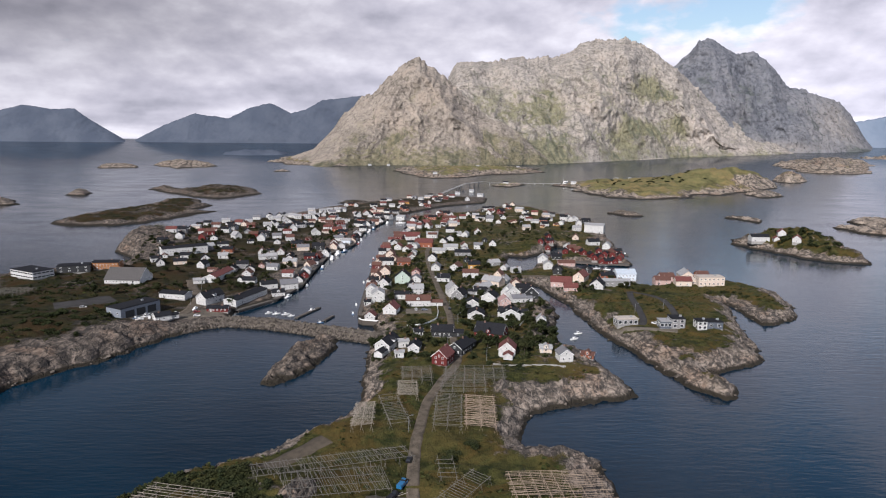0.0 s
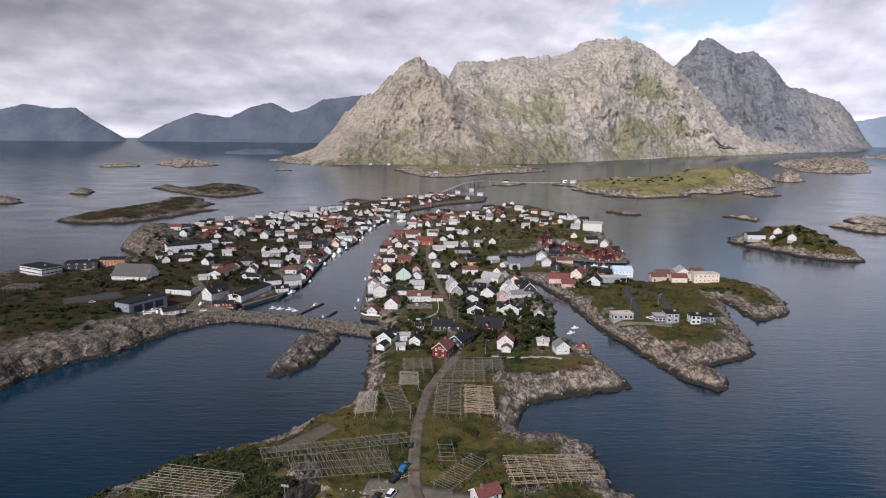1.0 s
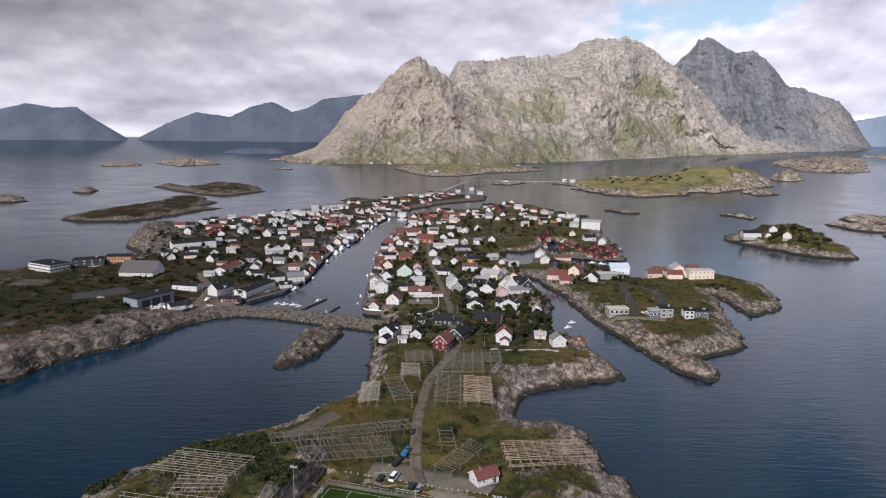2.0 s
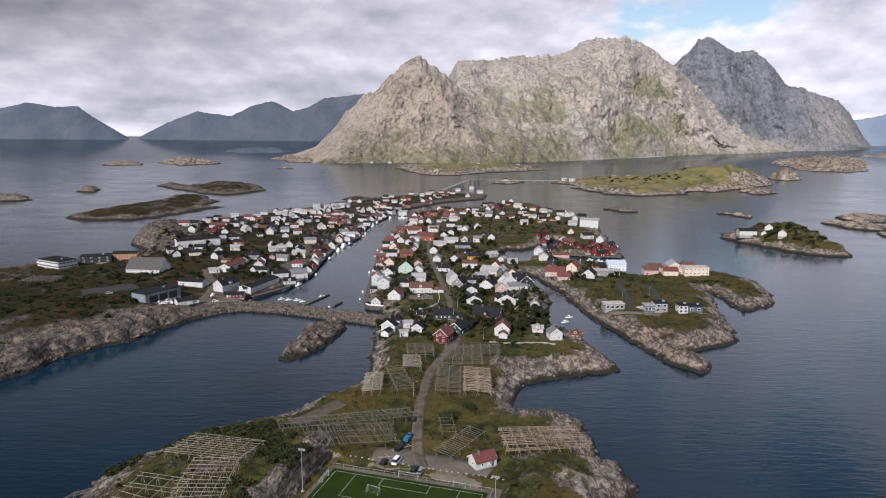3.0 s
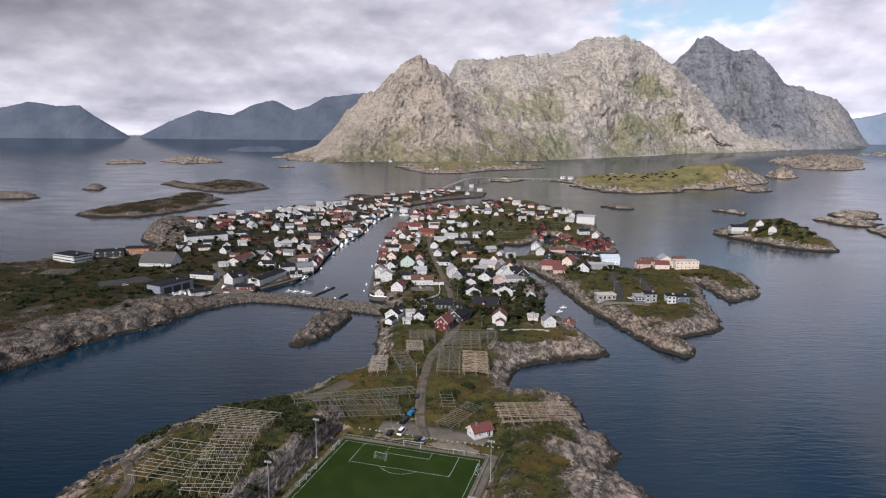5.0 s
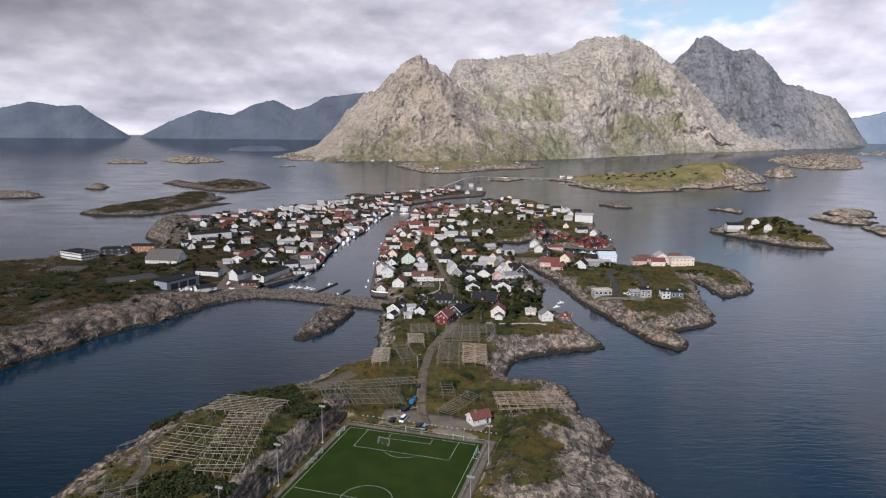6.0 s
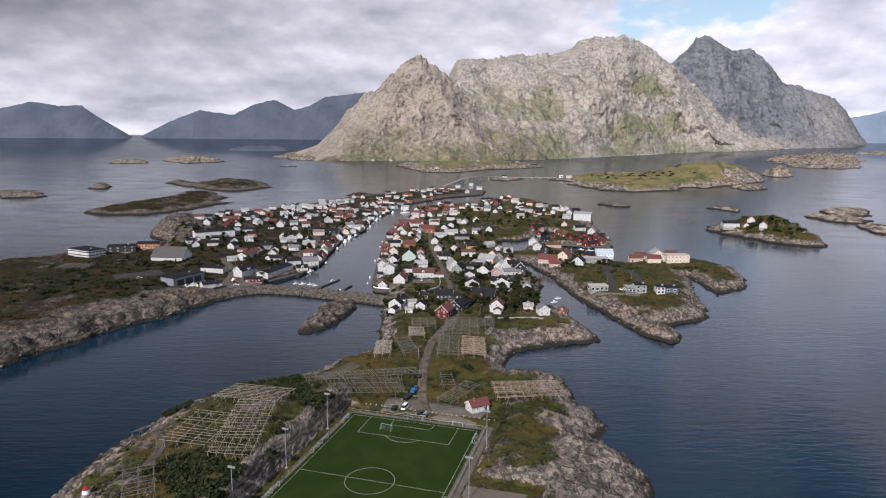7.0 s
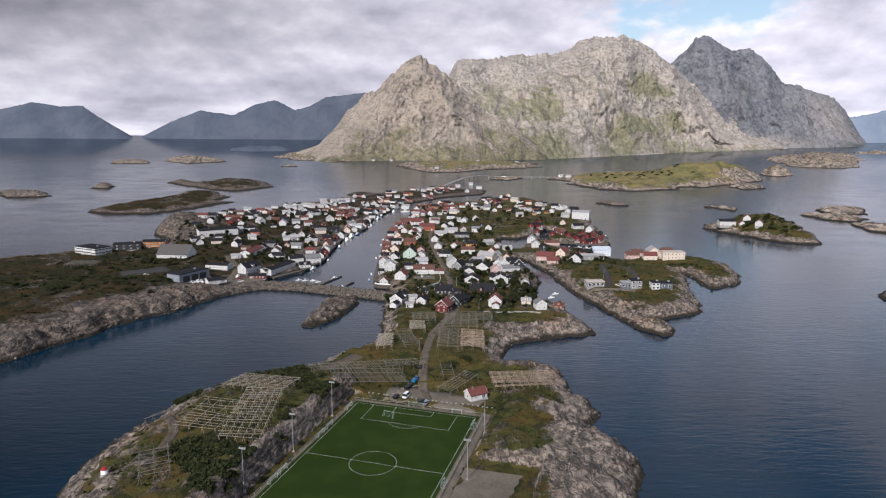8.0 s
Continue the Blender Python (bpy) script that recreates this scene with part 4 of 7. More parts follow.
massif("backdrop", MIDHILL, [(-2600, 4830), (200, 4830)], HILLS, "hills across the fjord, blue-grey haze in their colour", 103, 260, 40, rough=0.3, back=60, spur=300)
massif("backdrop", RIGHTHILL, [(2000, 4840), (4000, 4840)], PALEHILLS, "distant hills, pale blue haze in their colour", 105, 60, 20, rough=0.3, back=50, spur=300)


# ---- houses: x, y, then wall, roof, ridge (a: across, g: gable to the south) and size ----
HOUSES = {}
HOUSES["west harbour side"] = [
    (-272, 823, "rng"), (-260, 824, "wdg"), (-240, 841, "wlg+"), (-211, 842, "wlg+"), (-189, 827, "wdg"), (-180, 852, "wna"), (-217, 819, "wda-"),
    (-251, 720, "wda"), (-273, 702, "wda"), (-273, 721, "wng-"), (-246, 692, "cda"), (-245, 764, "gla"), (-230, 713, "wdg"), (-237, 785, "wda"),
    (-219, 733, "wla"), (-193, 680, "gdg"), (-188, 694, "gda"), (-177, 681, "wdg"), (-180, 738, "wla"), (-171, 697, "png-"), (-172, 740, "gla"),
    (-170, 767, "wng"), (-146, 707, "cla+"), (-138, 664, "wra"), (-128, 623, "wga+"), (-163, 632, "wda"), (-172, 639, "wdg-"), (-143, 617, "wda+"),
    (-131, 598, "wda"), 
    (-188, 514, "wda"), (-282, 949, "wda"), (-275, 967, "wra"), (-266, 979, "wla"), (-233, 953, "wla"), (-221, 954, "wlg"), (-216, 982, "wlg"),
    (-195, 937, "wlg+"), (-218, 1066, "wla"), (-191, 974, "wla"), (-265, 908, "gda"), (-250, 934, "rna"), (-196, 907, "wra"), (-328, 966, "wda"),
    (-315, 958, "wda"), (-298, 941, "wna"), (-305, 1001, "wla"), (-239, 881, "gdg"),
]
HOUSES["outer harbour side"] = [
    (-160, 907, "wlg+"), (-193, 968, "wda"), (-137, 804, "kda+"), (-152, 793, "cga+"), (-136, 749, "rda"), (-160, 860, "rna-"), (-150, 923, "cna"),
    (-138, 939, "nra+"), (-123, 819, "crg+"), (-114, 858, "bla"), (-115, 996, "wda+"), (-103, 1017, "wla"), (-171, 1051, "wdg"), (-177, 1046, "cna"),
    (-152, 1048, "wlg"), (-166, 1070, "cra"), (-140, 1049, "wla-"), (-135, 1120, "wla"), (-123, 1134, "wng+"), (-115, 1170, "cra"),
    (-103, 1176, "cna"), (-98, 1098, "gda"), (-239, 1025, "wla"), (-228, 1026, "wlg"), (-229, 1077, "wla"), (-206, 1079, "wla"), (-209, 1128, "wla"),
    (-197, 1156, "wla"), (-187, 1170, "wla"), (-175, 1171, "wla"), (-198, 1104, "wla"), (-188, 1024, "cna"), (-183, 978, "wda"), (-63, 1090, "wla+"),
    (-76, 1304, "cra"), (-68, 1312, "yna"), (-156, 751, "wdg"), (-90, 1259, "wla"),
]
HOUSES["main street"] = [
    (-32, 977, "wra"), (-22, 1017, "rra"), (4, 1015, "wra"), (20, 1016, "wra"), (59, 1077, "wda+"), (11, 940, "wda"), (10, 868, "wdg+"),
    (-11, 890, "wna"), (30, 900, "wlg"), (-5, 984, "wla-"), (-37, 873, "wra+"), (20, 907, "wla"),
]
HOUSES["old town"] = [
    (-31, 454, ("w", "d", 16, 9, 4.6, 36, 72)), (-23, 437, ("w", "l", 5, 4, 3, 15, 5)), (-15, 450, ("w", "d", 10, 6.5, 2.8, 36, 84)),
    (-22, 457, ("w", "l", 6, 5, 3.6, 18, 10)), (-14, 479, ("w", "d", 5.5, 4.5, 2.4, 34, 6)), (1, 479, ("k", "d", 13, 9, 3.4, 33, -4)),
    (11, 448, ("k", "d", 14, 9, 3.6, 36, 62)), (-17, 557, ("w", "n", 18, 9, 4.4, 33, 2)), (-35, 535, ("w", "r", 11, 9.5, 3.6, 40, 80)),
    (-49, 530, ("w", "r", 7.5, 7, 2.6, 40, 84)), (-48, 573, ("w", "l", 13, 9.5, 6.6, 34, 96)), (-55, 592, ("w", "l", 9, 8, 6, 38, 90)),
    (-55, 565, ("w", "d", 5, 4.5, 2.8, 30, 0)), (-47, 617, ("w", "d", 12, 9, 5.4, 40, 84)), (-33, 637, ("m", "d", 11, 13, 5.6, 40, 88)),
    (-20, 596, ("w", "l", 11, 8.5, 4.6, 34, 6)), (-22, 641, ("w", "g", 9, 9, 3, 34, 86)), (2, 644, ("w", "d", 11, 8, 3.4, 36, -8)),
    (9, 592, ("w", "l", 14, 9, 5.6, 42, 100)), (14, 581, ("g", "d", 11, 9.5, 3.6, 42, 70)), (23, 554, ("w", "d", 11, 11.5, 3, 30, 86)),
    (24, 522, ("w", "d", 12, 11, 3.2, 28, 84)), (47, 521, ("w", "d", 12, 13, 4, 28, 88)), (56, 526, ("w", "d", 7, 6, 3.4, 26, 0)),
    (46, 552, ("p", "p", 10, 8, 5.2, 38, 94)), (37, 570, ("w", "d", 11, 11, 4.4, 34, 70)), (55, 588, ("w", "l", 12, 10.5, 4.6, 42, 100)),
    (34, 608, ("g", "l", 14, 9, 3.4, 36, 35)), (44, 630, ("c", "l", 17, 10, 4.2, 32, -35)), (62, 620, ("c", "n", 8, 9, 4.2, 40, 82)),
    (69, 585, ("k", "d", 10, 11, 4.4, 42, 96)), (67, 513, ("w", "l", 7, 6, 3.4, 42, 84)), (14, 693, ("w", "n", 12, 9, 3.6, 34, 70)),
    (26, 661, ("w", "n", 14, 9, 4.6, 26, -2)), (31, 701, ("y", "d", 11, 8, 4, 34, 4)), (31, 479, ("r", "d", 18, 12, 3.0, 38, -22)),
    (37, 439, ("w", "r", 9.5, 9, 4.4, 40, 80)), (-54, 719, ("w", "d", 14, 8, 4.4, 30, 0)), (-53, 756, ("c", "n", 9, 9, 4, 42, 86)),
    (-51, 670, ("c", "n", 9, 9, 4, 42, 88)), (-57, 653, ("c", "n", 8, 7, 4.4, 40, 84)), (-37, 715, ("n", "n", 13, 9, 3.6, 34, 4)),
    (-23, 666, ("p", "r", 8, 7, 3.6, 36, 86)), (-39, 893, ("w", "r", 24, 10, 4.2, 24, -3)), (-20, 824, ("n", "r", 20, 13, 5.2, 28, -5)),
    (-12, 893, ("w", "l", 14, 10, 4, 30, 0)), (-9, 738, ("w", "d", 11, 8, 4.2, 38, 84)), (-5, 693, ("w", "g", 11, 8, 3.4, 36, 84)),
    (-3, 782, ("w", "l", 14, 8, 3, 30, 0)), (10, 804, ("w", "l", 16, 9, 3.6, 28, 0)), (23, 770, ("g", "d", 18, 9, 3.6, 26, 0)),
    (-48, 805, ("w", "r", 9, 8, 3.4, 36, 80)), (-37, 793, ("w", "r", 12, 8, 3.6, 32, 70)), (-30, 770, ("w", "l", 8, 7, 3, 36, 84)),
    (51, 717, ("g", "l", 11, 8, 3, 32, 20)), (60, 694, ("w", "l", 7, 6, 2.8, 34, 60)), (69, 684, ("w", "l", 9, 7, 2.8, 28, 10)),
]
HOUSES["waterside"] = [
    (-60, 671, ("c", "n", 8, 6, 3.6, 38, 4)), (-62, 702, ("r", "n", 8, 6, 3.6, 38, -6)), (-62, 738, ("c", "n", 8, 6, 3.6, 38, 8)), (-64, 783, ("w", "d", 8, 6, 3.6, 38, 4)), (-63, 822, ("r", "n", 8, 6, 3.6, 38, -6)),
    (-61, 871, ("w", "r", 8, 6, 3.6, 38, 8)), (-58, 637, ("w", "d", 8, 6, 3.6, 38, 4)), (-57, 614, ("c", "n", 8, 6, 3.6, 38, -6)), (-58, 922, ("r", "n", 8, 6, 3.6, 38, 8)),
]
HOUSES["channel side"] = [
    (103, 740, ("w", "l", 12, 10, 4.2, 38, 80)), (102, 702, ("w", "l", 11, 9, 4.2, 36, 84)), (119, 752, ("k", "d", 10, 7, 3.4, 34, 0)),
    (123, 720, ("p", "n", 16, 8, 3.4, 26, 0)), (107, 677, ("k", "d", 11, 9, 4, 40, 84)), (101, 627, ("p", "r", 17, 10, 4.2, 36, -10)),
    (106, 611, ("p", "r", 11, 8, 3, 34, -4)), (122, 647, ("c", "r", 14, 10, 4.6, 40, 60)), (130, 620, ("w", "d", 13, 11, 3.6, 40, 70)),
    (147, 655, ("n", "d", 12, 8, 3.2, 30, 0)), (146, 629, ("g", "l", 26, 8, 4.4, 14, 0)), (135, 682, ("k", "d", 10, 8, 3.4, 36, 80)),
]
HOUSES["harbour head"] = [
    (-174, 568, ("w", "d", 18, 10, 5.2, 38, 62)), (-161, 548, ("r", "d", 15, 8, 2.6, 18, 4)), (-206, 631, ("w", "l", 9, 7, 2.8, 20, 20)),
]
HOUSES["south and channel"] = [
    (53, 588, "wlg+"), (70, 590, "kdg"), (67, 612, "kda"), (59, 442, "cla-"), (67, 428, "wgg"), (82, 437, "nna-"), (46, 520, "wda+"),
]
HOUSES["north-east quarter"] = [
    (97, 1151, "rdg+"), (131, 1178, "cla+"), (124, 1092, "wlg-"), (151, 1139, "cra"), (107, 1042, "cna-"), (114, 958, "cla"), (136, 1033, "wla"),
    (140, 987, "yna-"), (162, 1004, "yna-"), (185, 1068, "wda+"), (99, 1030, "cna-"), (165, 1114, "cla"), (182, 958, "wla"), (212, 1041, "kda+"),
    (162, 868, "cng"), (145, 829, "wlg"), (176, 837, "wda+"), (187, 816, "wlg+"),
]
HOUSES["east head"] = [
    (191, 642, ("p", "n", 13, 9, 4.5, 30, 0)), (206, 633, ("c", "r", 13, 9, 4.2, 32, -4)), (199, 654, ("p", "n", 12, 9, 5.4, 30, 0)),
    (214, 648, ("c", "l", 15, 12, 6.4, 34, 84)), (219, 637, ("c", "c", 12, 8, 4.2, 24, -6)), (229, 651, ("n", "n", 10, 9, 6, 30, 0)),
]
HOUSES["outlying"] = [
    (406, 858, ("w", "r", 11, 9, 4.2, 40, 70)), (408, 827, ("w", "r", 12, 9, 4.2, 38, 60)), (377, 853, ("w", "d", 21, 11, 5.4, 26, -2)), (395, 848, ("w", "r", 7, 6, 3.0, 38, 80)), (175, 1873, "wda+"), (84, 1505, "wla+"),
    (35, 1557, "wla"), (-3, 1484, "cra"), (356, 1850, "wla+"), (601, 2170, "wla"), (70, 1622, "wla"), (21, 1460, "wra"), (-14, 1407, "wra"),
    (-42, 1393, "wla"), (-68, 1452, "cna"),
]
for i, (x, y) in enumerate([(133, 780), (143, 797), (157, 762), (159, 752), (164, 746), (170, 744), (177, 746), (184, 752), (190, 769), (193, 793), (183, 778), (173, 768), (170, 784), (147, 786), (151, 775), (115, 832), (121, 822), (126, 841), (127, 859), (180, 762), (166, 757)]):
    HOUSES.setdefault("red cabin row", []).append((x, y, ("r", "dnd"[i % 3], 8.5, 6, 3.6, 38, (84, 12, 96, 70)[i % 4])))


MESHES = {}


def shared(key, make):
    """Mesh data that alike parts share."""
    if key not in MESHES:
        bm = bmesh.new()
        make(bm)
        bmesh.ops.recalc_face_normals(bm, faces=bm.faces)
        me = bpy.data.meshes.new(key[0])
        bm.to_mesh(me)
        bm.free()
        MESHES[key] = me
    return MESHES[key]


def window_mesh(w, h):
    """A casement: a white frame proud of the wall, with the glass set back in it."""
    def make(bm):
        t, out, deep = 0.13, -0.08, -0.02
        q = lambda x, z, y: [bm.verts.new((sx * x, y, sz * z)) for sx, sz in ((-1, -1), (1, -1), (1, 1), (-1, 1))]
        wall_edge, front, lip, glass = q(w / 2, h / 2, 0.03), q(w / 2, h / 2, out), q(w / 2 - t, h / 2 - t, out), q(w / 2 - t, h / 2 - t, deep)
        for a, b in ((wall_edge, front), (front, lip), (lip, glass)):
            for i in range(4):
                j = (i + 1) % 4
                bm.faces.new((a[i], a[j], b[j], b[i]))
        bm.faces.new(glass).material_index = 1
    me = shared(("window", w, h), make)
    if not me.materials:
        me.materials.append(TRIM), me.materials.append(GLASS)
    return me


def wall_mesh(w, d, eave, top, key):
    def make(bm):
        lo = [bm.verts.new((x, y, 0)) for x, y in ((-w / 2, -d / 2), (w / 2, -d / 2), (w / 2, d / 2), (-w / 2, d / 2))]
        hi = [bm.verts.new((v.co.x, v.co.y, eave)) for v in lo]
        a, b = bm.verts.new((-w / 2, 0, top)), bm.verts.new((w / 2, 0, top))
        bm.faces.new((lo[0], lo[1], hi[1], hi[0])), bm.faces.new((lo[2], lo[3], hi[3], hi[2]))
        bm.faces.new((lo[1], lo[2], hi[2], b, hi[1])), bm.faces.new((lo[3], lo[0], hi[0], a, hi[3]))
        bm.faces.new((hi[0], hi[1], b, a)), bm.faces.new((hi[2], hi[3], a, b)), bm.faces.new(lo[::-1])
    return shared(("wall", w, d, eave, top, key), make)


def roof_mesh(w, d, eave, top, key, over=0.45, thick=0.22):
    """Two slabs that meet at the ridge, with eaves and a ridge cap."""
    def make(bm):
        slope = (top - eave) / (d / 2)
        x = w / 2 + over
        for s in (-1, 1):
            pts = [(0, top + 0.04), (s * (d / 2 + over), eave - slope * over + 0.04)]
            up = thick * math.hypot(1, slope)
            vs = [bm.verts.new((xx, yy, zz + u)) for u in (0, up) for xx in (-x, x) for yy, zz in pts]
            for q in ((0, 1, 3, 2), (4, 6, 7, 5), (0, 4, 5, 1), (2, 3, 7, 6), (1, 5, 7, 3), (0, 2, 6, 4)):
                bm.faces.new([vs[i] for i in q])
        box(bm, -x - 0.02, x + 0.02, -0.14, 0.14, top + thick * 0.9, top + thick * 1.5 + 0.12)
    return shared(("roof", w, d, eave, top, key), make)


def barge_mesh(w, d, eave, top):
    """The white barge board that follows one gable."""
    def make(bm):
        slope = (top - eave) / (d / 2)
        e, ze = d / 2 + 0.42, eave - slope * 0.42
        prof = [(-e, ze - 0.06), (-e, ze + 0.26), (0, top + 0.26), (e, ze + 0.26), (e, ze - 0.06), (0, top - 0.06)]
        a, b = [bm.verts.new((w / 2 + 0.44, y, z)) for y, z in prof], [bm.verts.new((w / 2 + 0.50, y, z)) for y, z in prof]
        for i, j, k, l in ((0, 1, 2, 5), (5, 2, 3, 4)):
            bm.faces.new((a[i], a[j], a[k], a[l])), bm.faces.new((b[l], b[k], b[j], b[i]))
        for i in range(6):
            j = (i + 1) % 6
            bm.faces.new((a[i], a[j], b[j], b[i]))
    return shared(("barge_board", w, d, eave, top), make)


def slab_mesh(name, x0, x1, y0, y1, z0, z1):
    return shared((name, x0, x1, y0, y1, z0, z1), lambda bm: box(bm, x0, x1, y0, y1, z0, z1))


HALF = radians(180)


def glaze(root, w, d, eave, top, near, win=(1.0, 1.25)):
    """Windows on all four sides, a row to each storey."""
    me = window_mesh(*win)
    far = root.matrix_basis.translation.y > 820
    storeys = [1.55] + ([4.15] if eave > 4.4 and not far else [])
    step = 2.7 if near else 5.0 if far else 3.9
    n = max(1, int((w - 1.4) // step))
    for z in storeys:
        for i in range(n):
            x = (i - (n - 1) / 2) * (w - 1.6) / n
            for y, turn in ((-d / 2, 0), (d / 2, HALF))[: 2 if near and z < 2 else 1]:
                place("window", me, parent=root, m=Matrix.Translation((x, y, z)) @ Matrix.Rotation(turn, 4, "Z"))
    rows = [(z, 2 if near and d > 6 else 1) for z in storeys] + ([(min(eave + 0.55, top - 1.4), 1)] if top - eave > 2.4 and not far else [])
    for z, count in rows:
        for i in range(count):
            y = (i - (count - 1) / 2) * d * 0.46
            for x, turn in ((w / 2, HALF / 2), (-w / 2, -HALF / 2)):
                place("window", me, parent=root, m=Matrix.Translation((x, y, z)) @ Matrix.Rotation(turn, 4, "Z"))


def house(x, y, w, d, eave, pitch, wall, roof, turn, near=True, annex=0, dormer=False, name="house", label="", group="village houses", z=None):
    """A timber house: plinth, walls, roof, trim, chimney, windows and a door."""
    w, d = round(w * 2) / 2, round(d * 2) / 2
    top = round(eave + d / 2 * math.tan(radians(pitch)), 2)
    m = pose(x, y, 0, 0, 0, turn)
    spots = [m @ Vector((sx * w / 2, sy * d / 2, 0)) for sx in (-1, 0, 1) for sy in (-1, 1)]
    if z is None:
        hs = [ground(v.x, v.y) for v in spots]
        z = max(sum(hs) / len(hs) + 0.35, max(hs) - 0.9, 1.6)
    root = new(name)
    root.matrix_basis = pose(x, y, z, 0, 0, turn)
    tagged(root, label or f"{WORD[wall]} timber house with a {WORD[roof]} {'tile ' if roof == 'r' else ''}roof", "house", group)
    place("foundation", slab_mesh("foundation", -w / 2 + 0.08, w / 2 - 0.08, -d / 2 + 0.08, d / 2 - 0.08, -3.5, 0.15), CONCRETE, root)
    place("wall", wall_mesh(w, d, eave, top, wall), WALL[wall], root)
    place("roof", roof_mesh(w, d, eave, top, roof), ROOF[roof], root)
    if near:
        for turned in (0, HALF):
            place("barge_board", barge_mesh(w, d, eave, top), TRIM, root, m=Matrix.Rotation(turned, 4, "Z"))
    cx = (0.18 if (int(x) + int(y)) % 2 else -0.22) * w
    place("chimney", slab_mesh("chimney", cx - 0.4, cx + 0.4, -0.75, 0.05, top - 0.9, top + 1.1), CHIMNEY, root)
    glaze(root, w, d, eave, top, near)
    side = -1 if (int(x) % 2) else 1
    place("door", slab_mesh("door", side * w * 0.30 - 0.5, side * w * 0.30 + 0.5, -d / 2 - 0.06, -d / 2 + 0.02, 0.1, 2.2), WALL["k" if wall == "w" else "w"], root)
    if annex:
        aw, ad, ae = round(w * 0.5 * 2) / 2, round(d * 0.55 * 2) / 2, 2.6
        at = round(ae + ad / 2 * math.tan(radians(28)), 2)
        ext = new("annex")
        ext.parent = root
        ext.matrix_basis = pose(annex * (w / 2 + aw / 2 - 0.05), -d * 0.12, 0)
        place("wall", wall_mesh(aw, ad, ae, at, wall), WALL[wall], ext)
        place("roof", roof_mesh(aw, ad, ae, at, roof, 0.3, 0.18), ROOF[roof], ext)
        place("window", window_mesh(1.0, 1.25), parent=ext, m=Matrix.Translation((0, -ad / 2, 1.5)))
    if dormer:
        dw, dd = 2.4, d * 0.30
        ext = new("dormer")
        ext.parent = root
        ext.matrix_basis = pose(0, -d * 0.26, eave + 0.3, 0, 0, 90)
        dt = round(1.5 + dw / 2 * math.tan(radians(32)), 2)
        place("wall", wall_mesh(round(dd * 2, 2), dw, 1.5, dt, wall), WALL[wall], ext)
        place("roof", roof_mesh(round(dd * 2, 2), dw, 1.5, dt, roof, 0.25, 0.15), ROOF[roof], ext)
        place("window", window_mesh(1.0, 1.25), parent=ext, m=Matrix.Translation((-dd, 0, 0.9)) @ Matrix.Rotation(-HALF / 2, 4, "Z"))
    return root


random.seed(11)
SIZES = {"-": (6.6, 5.4, 2.4, 33), "": (10.4, 7.6, 3.0, 39), "+": (13.0, 8.8, 3.9, 38)}

def road_gap(x, y):
    """Metres from a place to the edge of the nearest road or yard."""
    best = 1e9
    for line, width in [*ROADS.values(), *YARDS.values()]:
        for (ax, ay), (bx, by) in zip(line, line[1:]):
            dx, dy = bx - ax, by - ay
            t = min(1.0, max(0.0, ((x - ax) * dx + (y - ay) * dy) / (dx * dx + dy * dy + 1e-9)))
            best = min(best, math.hypot(x - ax - t * dx, y - ay - t * dy) - width / 2)
    return best


def fill_houses(name, count, zone, codes, seed):
    """Further houses between the others, clear of the shore, the lanes and each other."""
    rnd, taken, out = random.Random(seed), [(x, y) for rows in HOUSES.values() for x, y, _ in rows], []
    xs, ys = [p[0] for p in zone], [p[1] for p in zone]
    for _ in range(4000):
        x, y = rnd.uniform(min(xs), max(xs)), rnd.uniform(min(ys), max(ys))
        if not inside(np.array([x]), np.array([y]), zone)[0] or ground(x, y) < 2.6 or min((x - a) ** 2 + (y - b) ** 2 for a, b in taken) < (150 if y < 870 else 105):
            continue
        if road_gap(x, y) < 6:
            continue
        taken.append((x, y)), out.append((x, y, rnd.choice(codes)))
        if len(out) == count:
            break
    HOUSES[name] = out


FILL = ["wdg", "wdg", "wda", "wlg", "wng", "cng", "gda", "wda-", "rna", "cla", "kda", "wra", "wdg", "pna-", "nda", "wga", "kdg-"]
HOUSES["west quay"] = [(x - 8, y, code) for x, y, code in ((-118, 650, "wdg"), (-117, 668, "rdg"), (-118, 684, "wlg+"), (-120, 712, "cng"), (-120, 728, "wda"), (-121, 760, "rng"), (-116, 776, "wdg+"), (-107, 828, "wlg"), (-100, 868, "cng"), (-100, 884, "wdg"), (-101, 902, "rdg"), (-101, 920, "wlg+"), (-99, 966, "wda"), (-96, 1010, "wdg"), (-90, 1034, "cna"), (-84, 1062, "wdg"), (-76, 1105, "wda+"))]
HOUSES["east quay"] = [(x, y, code) for x, y, code in ((-58, 622, "cng"), (-60, 640, "wng"), (-61, 720, "cng"), (-62, 800, "wra"), (-56, 840, "wdg"), (-52, 880, "rna"), (-48, 910, "wlg"), (-46, 940, "wdg"), (-44, 1000, "wra"), (-42, 1040, "wdg"), (-40, 1080, "cng"))]
fill_houses("back lanes", 10, [(-50, 560), (60, 540), (70, 640), (40, 800), (-50, 800)], FILL, 5)
fill_houses("north town", 58, [(-45, 810), (60, 800), (75, 880), (80, 1000), (200, 990), (225, 1060), (130, 1290), (60, 1220), (-40, 1100)], FILL, 6)
fill_houses("west town", 46, [(-300, 700), (-135, 620), (-132, 780), (-115, 860), (-115, 1000), (-200, 1030), (-330, 930)], FILL, 7)
fill_houses("outer town", 60, [(-300, 940), (-120, 960), (-95, 1090), (-10, 1300), (70, 1400), (-10, 1500), (-150, 1330), (-250, 1110)], FILL, 8)
